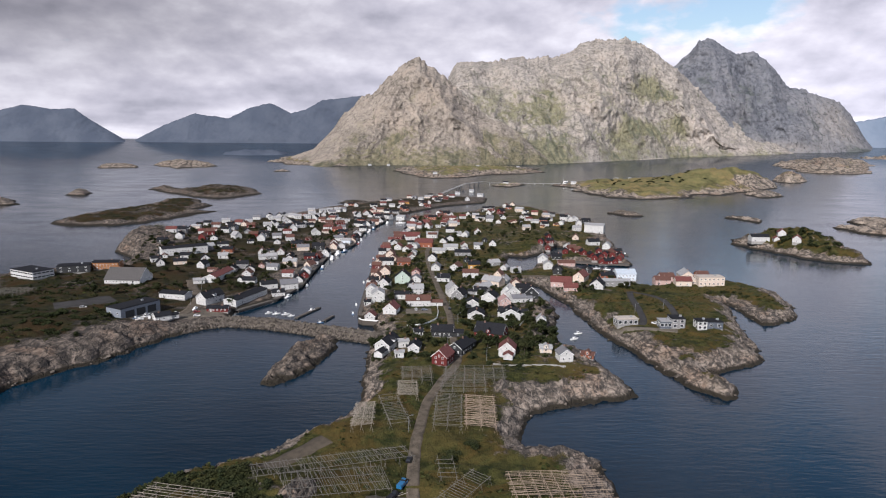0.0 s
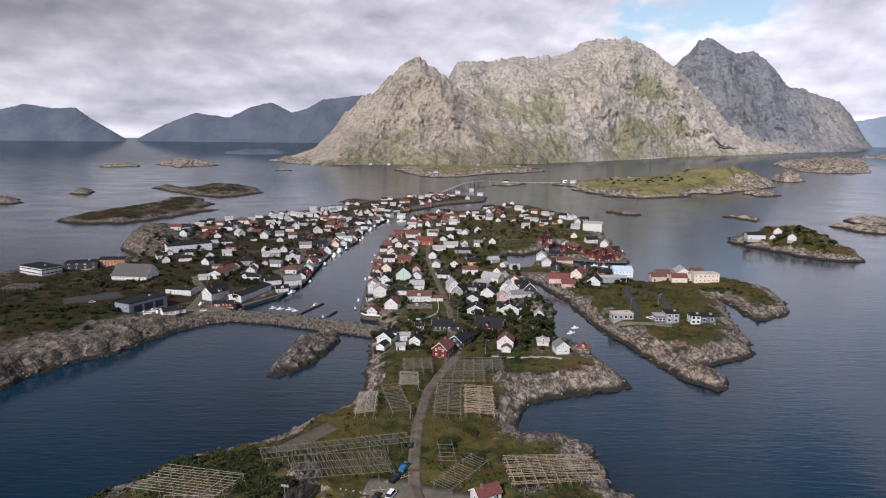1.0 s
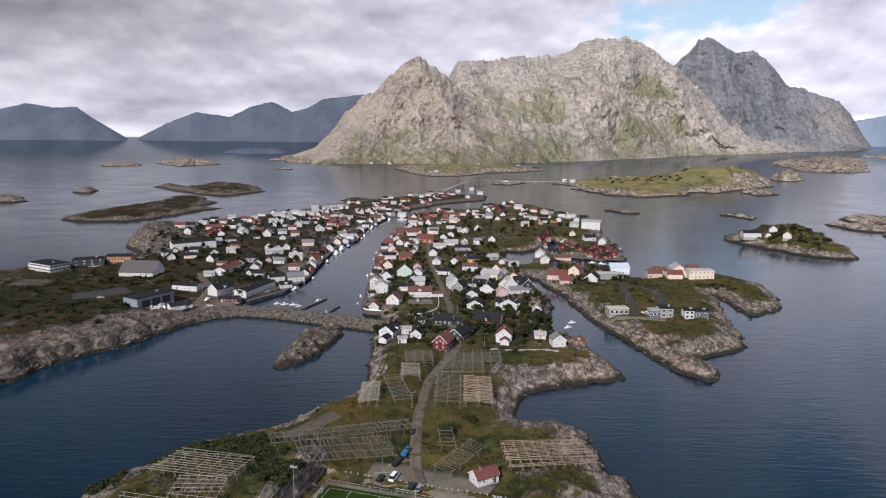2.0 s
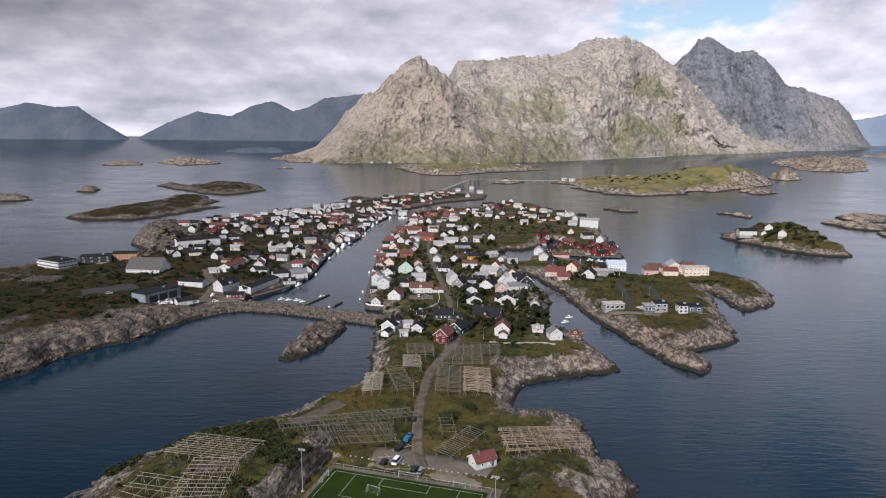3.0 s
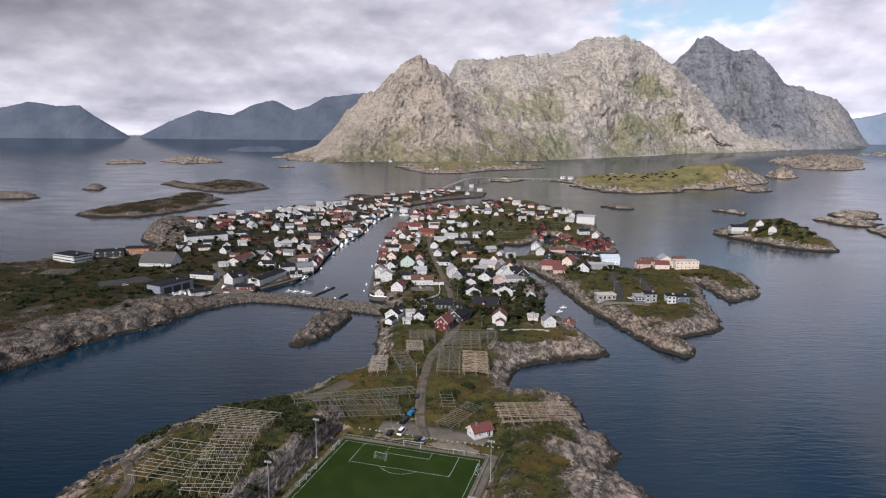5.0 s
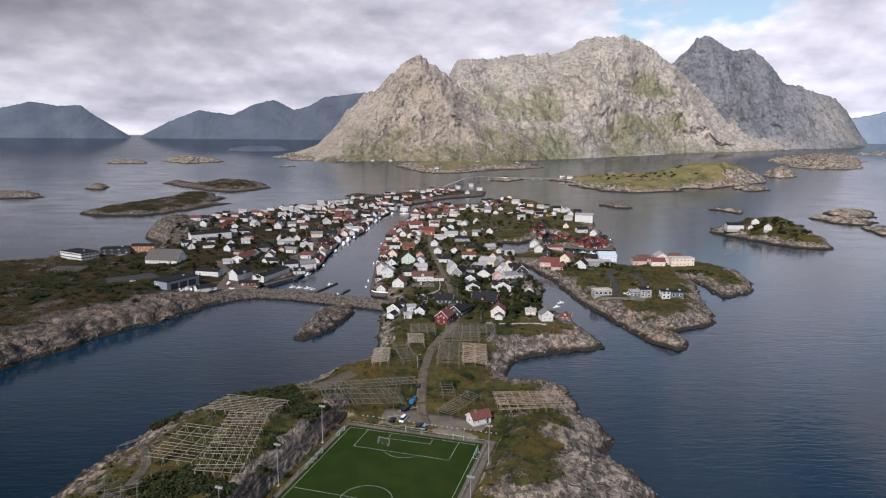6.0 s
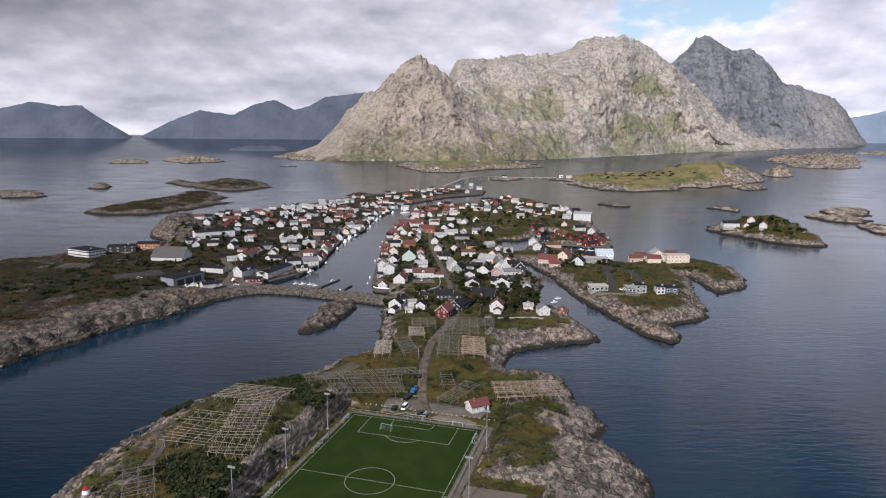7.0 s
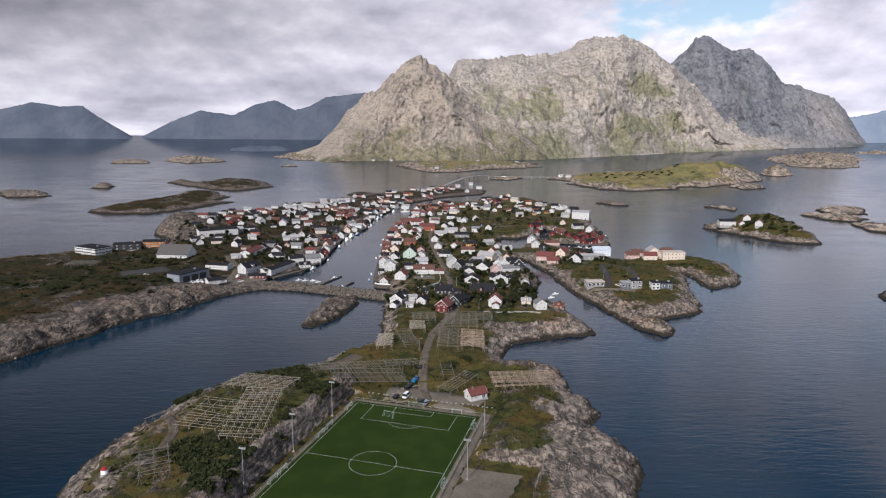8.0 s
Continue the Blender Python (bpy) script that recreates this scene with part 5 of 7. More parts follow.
FAR = dict(verts=[], faces=[], slots=[], mats=[])


def far_add(me, material, m, second=None):
    """Adds a mesh, placed by m, to the joined far houses."""
    o = len(FAR["verts"])
    FAR["verts"] += [tuple(m @ v.co) for v in me.vertices]
    for p in me.polygons:
        mat = second if second and p.material_index else material
        if mat not in FAR["mats"]:
            FAR["mats"].append(mat)
        FAR["faces"].append(tuple(o + i for i in p.vertices))
        FAR["slots"].append(FAR["mats"].index(mat))


def far_house(x, y, w, d, eave, pitch, wall, roof, turn):
    """A house too far off to be picked apart: walls, roof, chimney and windows."""
    top = round(eave + d / 2 * math.tan(radians(pitch)), 2)
    m = pose(x, y, max(ground(x, y) + 0.4, 1.8), 0, 0, turn)
    far_add(slab_mesh("foundation", -w / 2 + 0.08, w / 2 - 0.08, -d / 2 + 0.08, d / 2 - 0.08, -3.5, 0.15), CONCRETE, m)
    far_add(wall_mesh(w, d, eave, top, wall), WALL[wall], m)
    far_add(roof_mesh(w, d, eave, top, roof), ROOF[roof], m)
    far_add(slab_mesh("chimney", w * 0.18 - 0.4, w * 0.18 + 0.4, -0.75, 0.05, top - 0.9, top + 1.1), CHIMNEY, m)
    me = window_mesh(1.0, 1.25)
    for z in [1.6] + ([4.1] if eave > 4.4 else []):
        for px, py, t in ((-w * 0.28, -d / 2, 0), (0.0, -d / 2, 0), (w * 0.28, -d / 2, 0), (w / 2, -d * 0.2, HALF / 2), (w / 2, d * 0.2, HALF / 2), (-w / 2, -d * 0.2, -HALF / 2), (-w / 2, d * 0.2, -HALF / 2)):
            far_add(me, TRIM, m @ Matrix.Translation((px, py, z)) @ Matrix.Rotation(t, 4, "Z"), GLASS)


for street, rows in HOUSES.items():
    for x, y, code in rows:
        if not isinstance(code, str):
            wall, roof, w, d, eave, pitch, turn = code
            house(x, y, w, d, eave, pitch, wall, roof, turn, y < 600, (random.choice((0, 0, 1, -1)) if y < 560 and w > 9 and d < 10 else 0), y < 600 and w > 15, group=f"{street} houses")
            continue
        wall, roof, ridge, size = code[0], code[1], code[2], code[3:]
        w, d, eave, pitch = SIZES[size]
        w, d = w * random.uniform(0.9, 1.12), d * random.uniform(0.92, 1.08)
        eave = round(eave + random.choice((-0.4, 0, 0, 0.9 if size != "-" else 0)), 1)
        pitch = pitch + random.choice((-6, -3, 0, 3, 5)) - (9 if ridge == "a" else 0)
        eave = round(eave + (0.6 if ridge == "a" and size != "-" else 0), 1)
        if ridge == "g":
            w = w * 0.85
        turn = (90 if ridge == "g" else 0) + random.gauss(0, 13) + (12 if x < -120 else -6)
        near = y < 600
        if y > 870:
            far_house(x, y, round(w * 2) / 2, round(d * 2) / 2, eave, pitch, wall, roof, turn)
            continue
        house(x, y + (2 if near else 0), w, d, eave, pitch, wall, roof, turn, near, random.choice((0, 0, 1, -1)) if near and size != "-" else 0, near and ridge == "a" and random.random() < 0.35, group=f"{street} houses")
me = bpy.data.meshes.new("distant_houses")
me.from_pydata(FAR["verts"], [], FAR["faces"])
for mat in FAR["mats"]:
    me.materials.append(mat)
me.polygons.foreach_set("material_index", FAR["slots"])
tagged(place("distant_houses", me), "white and coloured timber houses of the far town", "houses", kind="stuff")


def block(x, y, w, d, h, wall, roof, turn, rows=2, cols=6, name="building", label="", z=None, win=(1.6, 1.3), doors=0, parapet=0.35, category="building"):
    """A flat-roofed building with window bands on its long and short sides."""
    m = pose(x, y, 0, 0, 0, turn)
    if z is None:
        hs = [ground(*(m @ Vector((sx * w / 2, sy * d / 2, 0))).xy) for sx in (-1, 0, 1) for sy in (-1, 1)]
        z = max(sum(hs) / len(hs) + 0.2, 1.5)
    root = new(name)
    root.matrix_basis = pose(x, y, z, 0, 0, turn)
    tagged(root, label, category)
    place("foundation", slab_mesh("foundation", -w / 2 + 0.1, w / 2 - 0.1, -d / 2 + 0.1, d / 2 - 0.1, -4, 0.1), CONCRETE, root)
    place("wall", shared(("wall", w, d, h, wall, "block"), lambda bm: box(bm, -w / 2, w / 2, -d / 2, d / 2, 0, h)), WALL[wall], root)

    def top(bm):
        o = 0.3
        box(bm, -w / 2 - o, w / 2 + o, -d / 2 - o, d / 2 + o, h + 0.004, h + parapet)
        box(bm, -w / 2 + 1, w / 2 - 1, -d / 2 + 1, d / 2 - 1, h + parapet, h + parapet + 0.15)
    place("roof", shared(("roof", w, d, h, roof, "block"), top), ROOF[roof], root)
    place("vent", slab_mesh("vent", w * 0.2, w * 0.2 + 1.4, -0.6, 0.6, h + parapet + 0.1, h + parapet + 1.2), METAL, root)
    me = window_mesh(*win)
    floor = h / rows
    for r in range(rows):
        zz = floor * (r + 0.55)
        for i in range(cols):
            for yy, turned in ((-d / 2, 0), (d / 2, HALF)):
                if doors and yy < 0 and r == 0:
                    continue
                place("window", me, parent=root, m=Matrix.Translation(((i - (cols - 1) / 2) * w / cols, yy, zz)) @ Matrix.Rotation(turned, 4, "Z"))
        n = max(1, int(cols * d / w))
        for i in range(n):
            for xx, turned in ((w / 2, HALF / 2), (-w / 2, -HALF / 2)):
                place("window", me, parent=root, m=Matrix.Translation((xx, (i - (n - 1) / 2) * d / n, zz)) @ Matrix.Rotation(turned, 4, "Z"))
    for i in range(doors):
        dx, dw = (i - (doors - 1) / 2) * w / (doors + 0.6), w / (doors + 0.6) * 0.8
        place("door", slab_mesh("door", dx - dw / 2, dx + dw / 2, -d / 2 - 0.08, -d / 2 + 0.02, 0.1, h * 0.72), WALL["k"], root, "dark roller door")
    return root


# ---- single buildings ----
block(-350, 636, 32, 18, 6.2, "w", "d", -28, 2, 9, win=(3.3, 1.5), label="long white two-storey hall with a dark flat roof")
block(-326, 658, 26, 14, 6.0, "k", "d", 20, 2, 4, win=(1.6, 1.2), label="dark clad hall beside the white one")
house(-303, 670, 23, 12, 6.0, 12, "o", "d", 6, name="building", label="orange timber lodge with a dark low roof", group="large halls")
house(-260, 620, 30, 21, 3.0, 38, "w", "q", -4, name="building", label="white sports hall under a steep grey roof", group="large halls")
block(-214, 531, 31, 15, 7.0, "v", "d", 62, 1, 6, doors=3, label="slate-blue workshop hall with three roller doors")
house(-262, 742, 44, 12, 7.5, 14, "w", "d", 35, name="building", label="long white three-storey lodging house", group="large halls")
house(-151, 581, 41, 11, 4.6, 16, "w", "d", 72, name="building", label="long white quayside warehouse with dark roof", group="large halls", z=2.6)
house(-205, 580, 22, 10, 3.8, 16, "w", "d", -12, name="building", label="low white hall with a dark roof", group="large halls")
house(-195, 650, 36, 10, 4.4, 26, "w", "r", 84, name="building", label="long white house with a faded red roof", group="large halls")
house(1.2, 428.5, 11.0, 8.5, 4.6, 42, "r", "r", 68, annex=0, dormer=False, label="deep red timber house with white trim and red roof", group="south end houses")
house(164, 661, 17, 15, 6.0, 20, "b", "b", 0, name="building", label="pale blue fish warehouse at the water", group="large halls")
block(228, 632, 22, 11, 7.4, "c", "c", 2, 2, 6, label="cream rendered three-storey block on the rock")
block(122, 507, 14, 8, 4.4, "g", "c", 6, 1, 4, win=(2.2, 2.2), label="raw concrete modern house under construction")
block(144, 497, 7, 8, 4.6, "s", "l", -2, 1, 3, win=(2.2, 1.8), label="grey modern house with large panes")
block(152, 498, 8.5, 10, 6.0, "g", "d", -2, 2, 2, win=(2.2, 1.8), label="slate-grey tower wing of a modern house")
block(166, 494, 6, 8, 5.2, "w", "d", -1, 2, 2, win=(2.0, 1.8), label="white modern house with dark roof")
block(174.5, 495, 10, 8, 4.6, "s", "d", -1, 1, 2, win=(2.0, 1.8), label="grey modern annex house beside the white one")
house(204, 949, 25, 16, 10.5, 14, "w", "l", -20, name="building", label="tall white fish factory by the sound", group="large halls")
house(16, 290, 9.0, 6.0, 2.8, 36, "w", "r", 28, name="boathouse", label="white club house with a red tile roof by the pitch", group="club house")


# ---- roads, yard and pitch ----
def ribbon(name, line, width, material, label, lift=0.09, step=3.0, category="road"):
    """A road laid on the ground along a line, with thickness at its edges."""
    pts = []
    for (ax, ay), (bx, by) in zip(line, line[1:]):
        n = max(1, int(math.hypot(bx - ax, by - ay) / step))
        pts += [(ax + (bx - ax) * i / n, ay + (by - ay) * i / n) for i in range(n)]
    pts.append(line[-1])
    for _ in range(3):
        pts = [pts[0]] + [((a[0] + 2 * b[0] + c[0]) / 4, (a[1] + 2 * b[1] + c[1]) / 4) for a, b, c in zip(pts, pts[1:], pts[2:])] + [pts[-1]]
    bm, rows = bmesh.new(), []
    for i, (x, y) in enumerate(pts):
        a, b = pts[max(0, i - 1)], pts[min(len(pts) - 1, i + 1)]
        dx, dy = b[0] - a[0], b[1] - a[1]
        n = math.hypot(dx, dy) or 1
        sx, sy = dy / n, -dx / n
        row = []
        for o in (-1, -0.96, -0.5, 0, 0.5, 0.96, 1):
            wide = width / 2 * (1 + (0.16 if width < 8 else 0.32) * noise.noise((x * 0.22, y * 0.22, 5.0 if o < 0 else 9.0)))
            px, py = x + sx * o * wide, y + sy * o * wide
            row.append(bm.verts.new((px, py, ground(px, py) + (lift if abs(o) < 1 else -0.5))))
        rows.append(row)
    for p, q in zip(rows, rows[1:]):
        for j in range(6):
            bm.faces.new((p[j], q[j], q[j + 1], p[j + 1])).smooth = True
    bmesh.ops.recalc_face_normals(bm, faces=bm.faces)
    return tagged(part(name, bm, material), label, category, kind="structure")


for key, (line, width) in ROADS.items():
    ribbon("road", line, width, DARKTAR if "cottage" in key else ASPHALT, "narrow dark asphalt lane" if "cottage" in key else "narrow worn grey road", lift=0.12)
for what, (line, width) in YARDS.items():
    ribbon("pavement", line, width, DARKTAR if "asphalt" in what else EARTH if "earth" in what or "clearing" in what else GRAVEL, what, lift=0.05 if "earth" in what else 0.10, category="yard")
ribbon("pavement", [pitch_xy(32.2, -6), pitch_xy(32.2, 40), pitch_xy(32.2, 106)], 5.0, GRAVEL, "gravel path along the pitch", lift=0.10, category="path")

k = Mat("artificial_turf", 0.9, 0.0, 0.08)
band = k.noise(0.11, 2, 0.4)
k.colour(k.mix(k.step(band, 0.35, 0.65), (0.016, 0.030, 0.0045), (0.021, 0.038, 0.006))).bump(k.noise(14, 2), 0.3, 0.02)
TURF = k.m
LINE = paint("pitch_line_white", (0.42, 0.46, 0.40), 0.8, 0.08)


def pitch_frame():
    x, y = pitch_xy(0, 0)
    return Matrix.Translation((x, y, PITCH_Z)) @ Matrix.Rotation(-0.2823, 4, "Z") @ Matrix.Diagonal((1, -1, 1, 1))


PF = pitch_frame()


def flat(bm, quad, z0, z1):
    lo = [bm.verts.new(PF @ Vector((a, b, z0))) for a, b in quad]
    hi = [bm.verts.new(PF @ Vector((a, b, z1))) for a, b in quad]
    bm.faces.new(hi), bm.faces.new(lo[::-1])
    for i in range(4):
        j = (i + 1) % 4
        bm.faces.new((lo[i], lo[j], hi[j], hi[i]))


pitch = new("football_pitch")
tagged(pitch, "green artificial-turf football pitch with white lines", "pitch", kind="structure")
bm = bmesh.new()
flat(bm, [(-PITCH_W / 2 - 3, -4), (PITCH_W / 2 + 3.4, -4), (PITCH_W / 2 + 3.4, PITCH_L + 4), (-PITCH_W / 2 - 3, PITCH_L + 4)], -0.9, -0.012)
part("border", bm, GRAVEL, pitch, "grey border round the turf")
bm = bmesh.new()
flat(bm, [(-PITCH_W / 2 - 1.6, -1.8), (PITCH_W / 2 + 1.6, -1.8), (PITCH_W / 2 + 1.6, PITCH_L + 1.8), (-PITCH_W / 2 - 1.6, PITCH_L + 1.8)], -0.3, 0.02)
part("turf", bm, TURF, pitch, "short green artificial turf")


def mark(a0, b0, a1, b1, w=0.13):
    """A painted line between two points of the pitch."""
    d = Vector((a1 - a0, b1 - b0)).normalized()
    n = Vector((-d.y, d.x)) * w / 2
    bm = bmesh.new()
    flat(bm, [(a0 - n.x, b0 - n.y), (a1 - n.x, b1 - n.y), (a1 + n.x, b1 + n.y), (a0 + n.x, b0 + n.y)], 0.0, 0.026)
    bmesh.ops.recalc_face_normals(bm, faces=bm.faces)
    part("line", bm, LINE, pitch)


def ring_mark(a, b, r, t0, t1, w=0.13, n=48):
    bm = bmesh.new()
    ins, outs = [], []
    for i in range(n + 1):
        t = t0 + (t1 - t0) * i / n
        ins.append(bm.verts.new(PF @ Vector((a + (r - w / 2) * math.cos(t), b + (r - w / 2) * math.sin(t), 0.026))))
        outs.append(bm.verts.new(PF @ Vector((a + (r + w / 2) * math.cos(t), b + (r + w / 2) * math.sin(t), 0.026))))
    for i in range(n):
        bm.faces.new((ins[i], ins[i + 1], outs[i + 1], outs[i]))
    bmesh.ops.recalc_face_normals(bm, faces=bm.faces)
    bmesh.ops.solidify(bm, geom=bm.faces, thickness=0.02)
    part("line", bm, LINE, pitch)


HW = PITCH_W / 2
for near_end in (0, 1):
    g, s = (0, 1) if not near_end else (PITCH_L, -1)
    mark(-HW, g, HW, g)
    for half, deep in ((20.16, 15.4), (9.16, 5.0)):
        mark(-half, g, -half, g + s * deep), mark(half, g, half, g + s * deep), mark(-half, g + s * deep, half, g + s * deep)
    arc = math.acos(5.5 / 9.15)
    ring_mark(0, g + s * 10.1, 9.0, math.pi / 2 * s - arc, math.pi / 2 * s + arc)
mark(-HW, 0, -HW, PITCH_L), mark(HW, 0, HW, PITCH_L), mark(-HW, PITCH_L / 2, HW, PITCH_L / 2)
ring_mark(0, PITCH_L / 2, 9.15, 0, 2 * math.pi)

k = Mat("goal_net", 0.8)
k.colour((0.16, 0.22, 0.19))
NET = k.m
GOALPAINT = paint("pale_green_goal_paint", (0.40, 0.48, 0.43), 0.6, 0.08)


def goal(a, b, turn, w=7.3, h=2.44, deep=2.0, label="white football goal with a net", group="goals on the pitch"):
    """Posts, crossbar, ground frame and a net of cords."""
    root = new("football_goal")
    c = PF @ Vector((a, b, 0.03))
    root.matrix_basis = Matrix.Translation(c) @ Matrix.Rotation(-0.2823 + radians(turn), 4, "Z")
    tagged(root, label, "goal", group)
    for x in (-w / 2, w / 2):
        part("post", shape(lambda bm: rod(bm, (x, 0, 0), (x, 0, h), 0.07, 8)), GOALPAINT, root)
        part("side_frame", shape(lambda bm: (rod(bm, (x, 0, 0.05), (x, deep, 0.05), 0.05), rod(bm, (x, deep, 0.05), (x, deep * 0.4, h), 0.05), rod(bm, (x, deep * 0.4, h), (x, 0, h), 0.05))), GOALPAINT, root)
    part("crossbar", shape(lambda bm: rod(bm, (-w / 2, 0, h), (w / 2, 0, h), 0.07, 8)), GOALPAINT, root)

    def net(bm):
        n = int(w / 0.5)
        for i in range(n + 1):
            x = -w / 2 + w * i / n
            rod(bm, (x, deep, 0.05), (x, deep * 0.4, h), 0.014, 3), rod(bm, (x, deep * 0.4, h), (x, 0, h), 0.014, 3)
        for j in range(1, 6):
            t = j / 6
            rod(bm, (-w / 2, deep + (deep * 0.4 - deep) * t, h * t), (w / 2, deep + (deep * 0.4 - deep) * t, h * t), 0.014, 3)
    part("net", shape(net), NET, root, "pale cord net")
    return root


def shape(make):
    bm = bmesh.new()
    make(bm)
    bmesh.ops.recalc_face_normals(bm, faces=bm.faces)
    return bm


goal(-9.1, 9.5, 170, 5.0, 2.2, 1.6, "small pale green football goal with a net")
goal(-0.5, -2.6, 0, 7.3), goal(19.3, -1.9, 0, 4.5, 2.0, 1.4)
for b in (6.5, 27, 35, 66, 73):
    goal(-HW - 1.0, b, 90, 5.0, 2.0, 1.4)
goal(HW + 0.6, 8.6, -90, 5.0, 2.0, 1.4), goal(HW + 1.6, 58, -90, 4.0, 2.0, 1.4), goal(HW + 1.6, 80, -90, 4.0, 2.0, 1.4)


def mast(a, b, h=16.0):
    """A floodlight mast beside the pitch."""
    x, y = pitch_xy(a, b)
    z = ground(x, y)
    root = new("floodlight_mast")
    root.matrix_basis = pose(x, y, z - 0.1, 0, 0, -16)
    tagged(root, "tall grey floodlight mast beside the pitch", "floodlight", "floodlights round the pitch")
    part("base", shape(lambda bm: box(bm, -0.5, 0.5, -0.5, 0.5, -1.0, 0.4)), CONCRETE, root)
    part("pole", shape(lambda bm: rod(bm, (0, 0, 0.4), (0, 0, h), 0.15, 10, 0.09)), METAL, root)
    part("crossarm", shape(lambda bm: box(bm, -1.3, 1.3, -0.08, 0.08, h - 0.1, h + 0.08)), METAL, root)
    for dx in (-0.95, 0, 0.95):
        part("lamp_head", shape(lambda bm: box(bm, dx - 0.35, dx + 0.35, -0.5 if a > 0 else 0.05, -0.05 if a > 0 else 0.5, h - 0.35, h + 0.3)), METAL, root)


for a, b in ((-33.8, 16.0), (-34.0, 50.7), (-35.4, 83.0), (36.2, 16.6), (37.6, 51.4)):
    mast(a, b)

# low fence of posts and a rail along the far end and the sides
fence = tagged(new("pitch_fence"), "low post and rail fence round the pitch", "fence")
for line in ([(-HW - 2.6, -3.4), (HW + 3.0, -3.4)], [(HW + 3.0, -3.4), (HW + 3.0, 104)], [(-HW - 2.6, -3.4), (-HW - 2.6, 104)]):
    (a0, b0), (a1, b1) = line
    n = int(math.hypot(a1 - a0, b1 - b0) / 4)
    for i in range(n + 1):
        p = PF @ Vector((a0 + (a1 - a0) * i / n, b0 + (b1 - b0) * i / n, 0))
        place("post", slab_mesh("post", -0.06, 0.06, -0.06, 0.06, -0.9, 1.1), METAL, fence, m=Matrix.Translation(p))
    part("rail", shape(lambda bm: rod(bm, PF @ Vector((a0, b0, 1.05)), PF @ Vector((a1, b1, 1.05)), 0.05)), METAL, fence)


# ---- fish-drying racks ----
def rack(cx, cy, turn, w, l, h=2.8, gap=1.7, missing=0.05, wood=OLDWOOD, beams=None, seed=0, dense=1, label="weathered timber fish-drying rack, empty", lean=0.0):
    """Rows of long poles laid over beams that stand on forked legs."""
    rnd = random.Random(seed)
    root = new("drying_rack")
    m = pose(cx, cy, 0, 0, 0, turn)
    spots = [(x, y) for x in (-w / 2, 0, w / 2) for y in (-l / 2, 0, l / 2)]
    zs = np.array([ground(*(m @ Vector((x, y, 0))).xy) for x, y in spots])
    A = np.array([[x, y, 1] for x, y in spots])
    gx, gy, z0 = np.linalg.lstsq(A, zs, rcond=None)[0]
    z0 = z0 + max(0.0, float((zs - A @ np.array([gx, gy, z0])).max()) * 0.5)
    root.matrix_basis = pose(cx, cy, z0, 0, 0, turn)
    tagged(root, label, "drying rack", "fish-drying racks")

    def deck(x, y):
        return gx * x + gy * y + h

    def earth(x, y):
        return ground(*(m @ Vector((x, y, 0))).xy) - z0

    nb = beams or max(2, int(w / 5) + 1)
    bx = [-w / 2 + w * 0.03 + (w * 0.94) * i / (nb - 1) for i in range(nb)]
    np_ = max(2, int(l / 5.5) + 1)
    for x in bx:
        part("beam", shape(lambda bm: rod(bm, (x, -l / 2, deck(x, -l / 2)), (x, l / 2, deck(x, l / 2)), 0.11, 5)), wood, root)
        for j in range(np_):
            y = -l / 2 + 0.6 + (l - 1.2) * j / (np_ - 1)
            g = earth(x, y) - 0.3
            if deck(x, y) - g > 5.0:
                continue
            spread = 0.75

            def legs(bm):
                rod(bm, (x - spread, y, g), (x + 0.12, y, deck(x, y) + 0.15), 0.06, 5)
                rod(bm, (x + spread, y, g), (x - 0.12, y, deck(x, y) + 0.15), 0.06, 5)
            part("trestle", shape(legs), wood, root)
    n = int(l / gap)
    for i in range(n + 1):
        y = -l / 2 + l * i / n
        for q in range(dense):
            if rnd.random() < missing:
                continue
            yy = y + q * gap / dense + rnd.uniform(-0.12, 0.12)
            if yy > l / 2:
                continue
            e0, e1, s = rnd.uniform(-0.2, 0.9), rnd.uniform(-0.2, 0.9), rnd.gauss(0, 0.18 + lean)
            x0, x1 = -w / 2 - e0, w / 2 + e1
            part("pole", shape(lambda bm: rod(bm, (x0, yy - s, deck(x0, yy) + 0.2), (x1, yy + s, deck(x1, yy) + 0.2), 0.095, 5, 0.07)), wood, root)
    return root


rack(-38, 314, -62, 9.0, 60, h=2.6, seed=1, gap=0.95, beams=3, lean=0.35, missing=0.08), rack(-35.5, 300.6, -62, 12.5, 37, h=2.6, seed=2, gap=0.9, beams=4, lean=0.45, missing=0.1)
rack(-12, 405, 4, 15, 20, seed=3, gap=1.5), rack(-15.5, 385, 4, 9, 18, seed=4, gap=0.85, wood=PALEWOOD), rack(-20.5, 362, 14, 8.5, 33, seed=5, gap=1.7, lean=0.1)
rack(-33, 356, 3, 8.5, 26, seed=6, gap=0.85, wood=PALEWOOD, beams=3)
rack(17, 406, -2, 31, 19, seed=7, gap=1.4), rack(11, 388, -2, 22, 14, seed=8, gap=1.4), rack(3.5, 361, -2, 12, 34, seed=9, gap=1.5)
rack(17.5, 361, -2, 13, 32, seed=10, gap=0.62, wood=NEWWOOD, lean=0.75, missing=0.12, label="drying rack stacked with pale loose poles")
rack(2.5, 315, 6, 6, 15, seed=11, gap=2.6), rack(8, 302, -38, 8, 24, seed=12, gap=1.3)
rack(41, 301, 4, 33, 22, seed=13, gap=1.15, beams=9, wood=NEWWOOD, lean=0.7, missing=0.1, label="weathered drying rack with brownish poles")
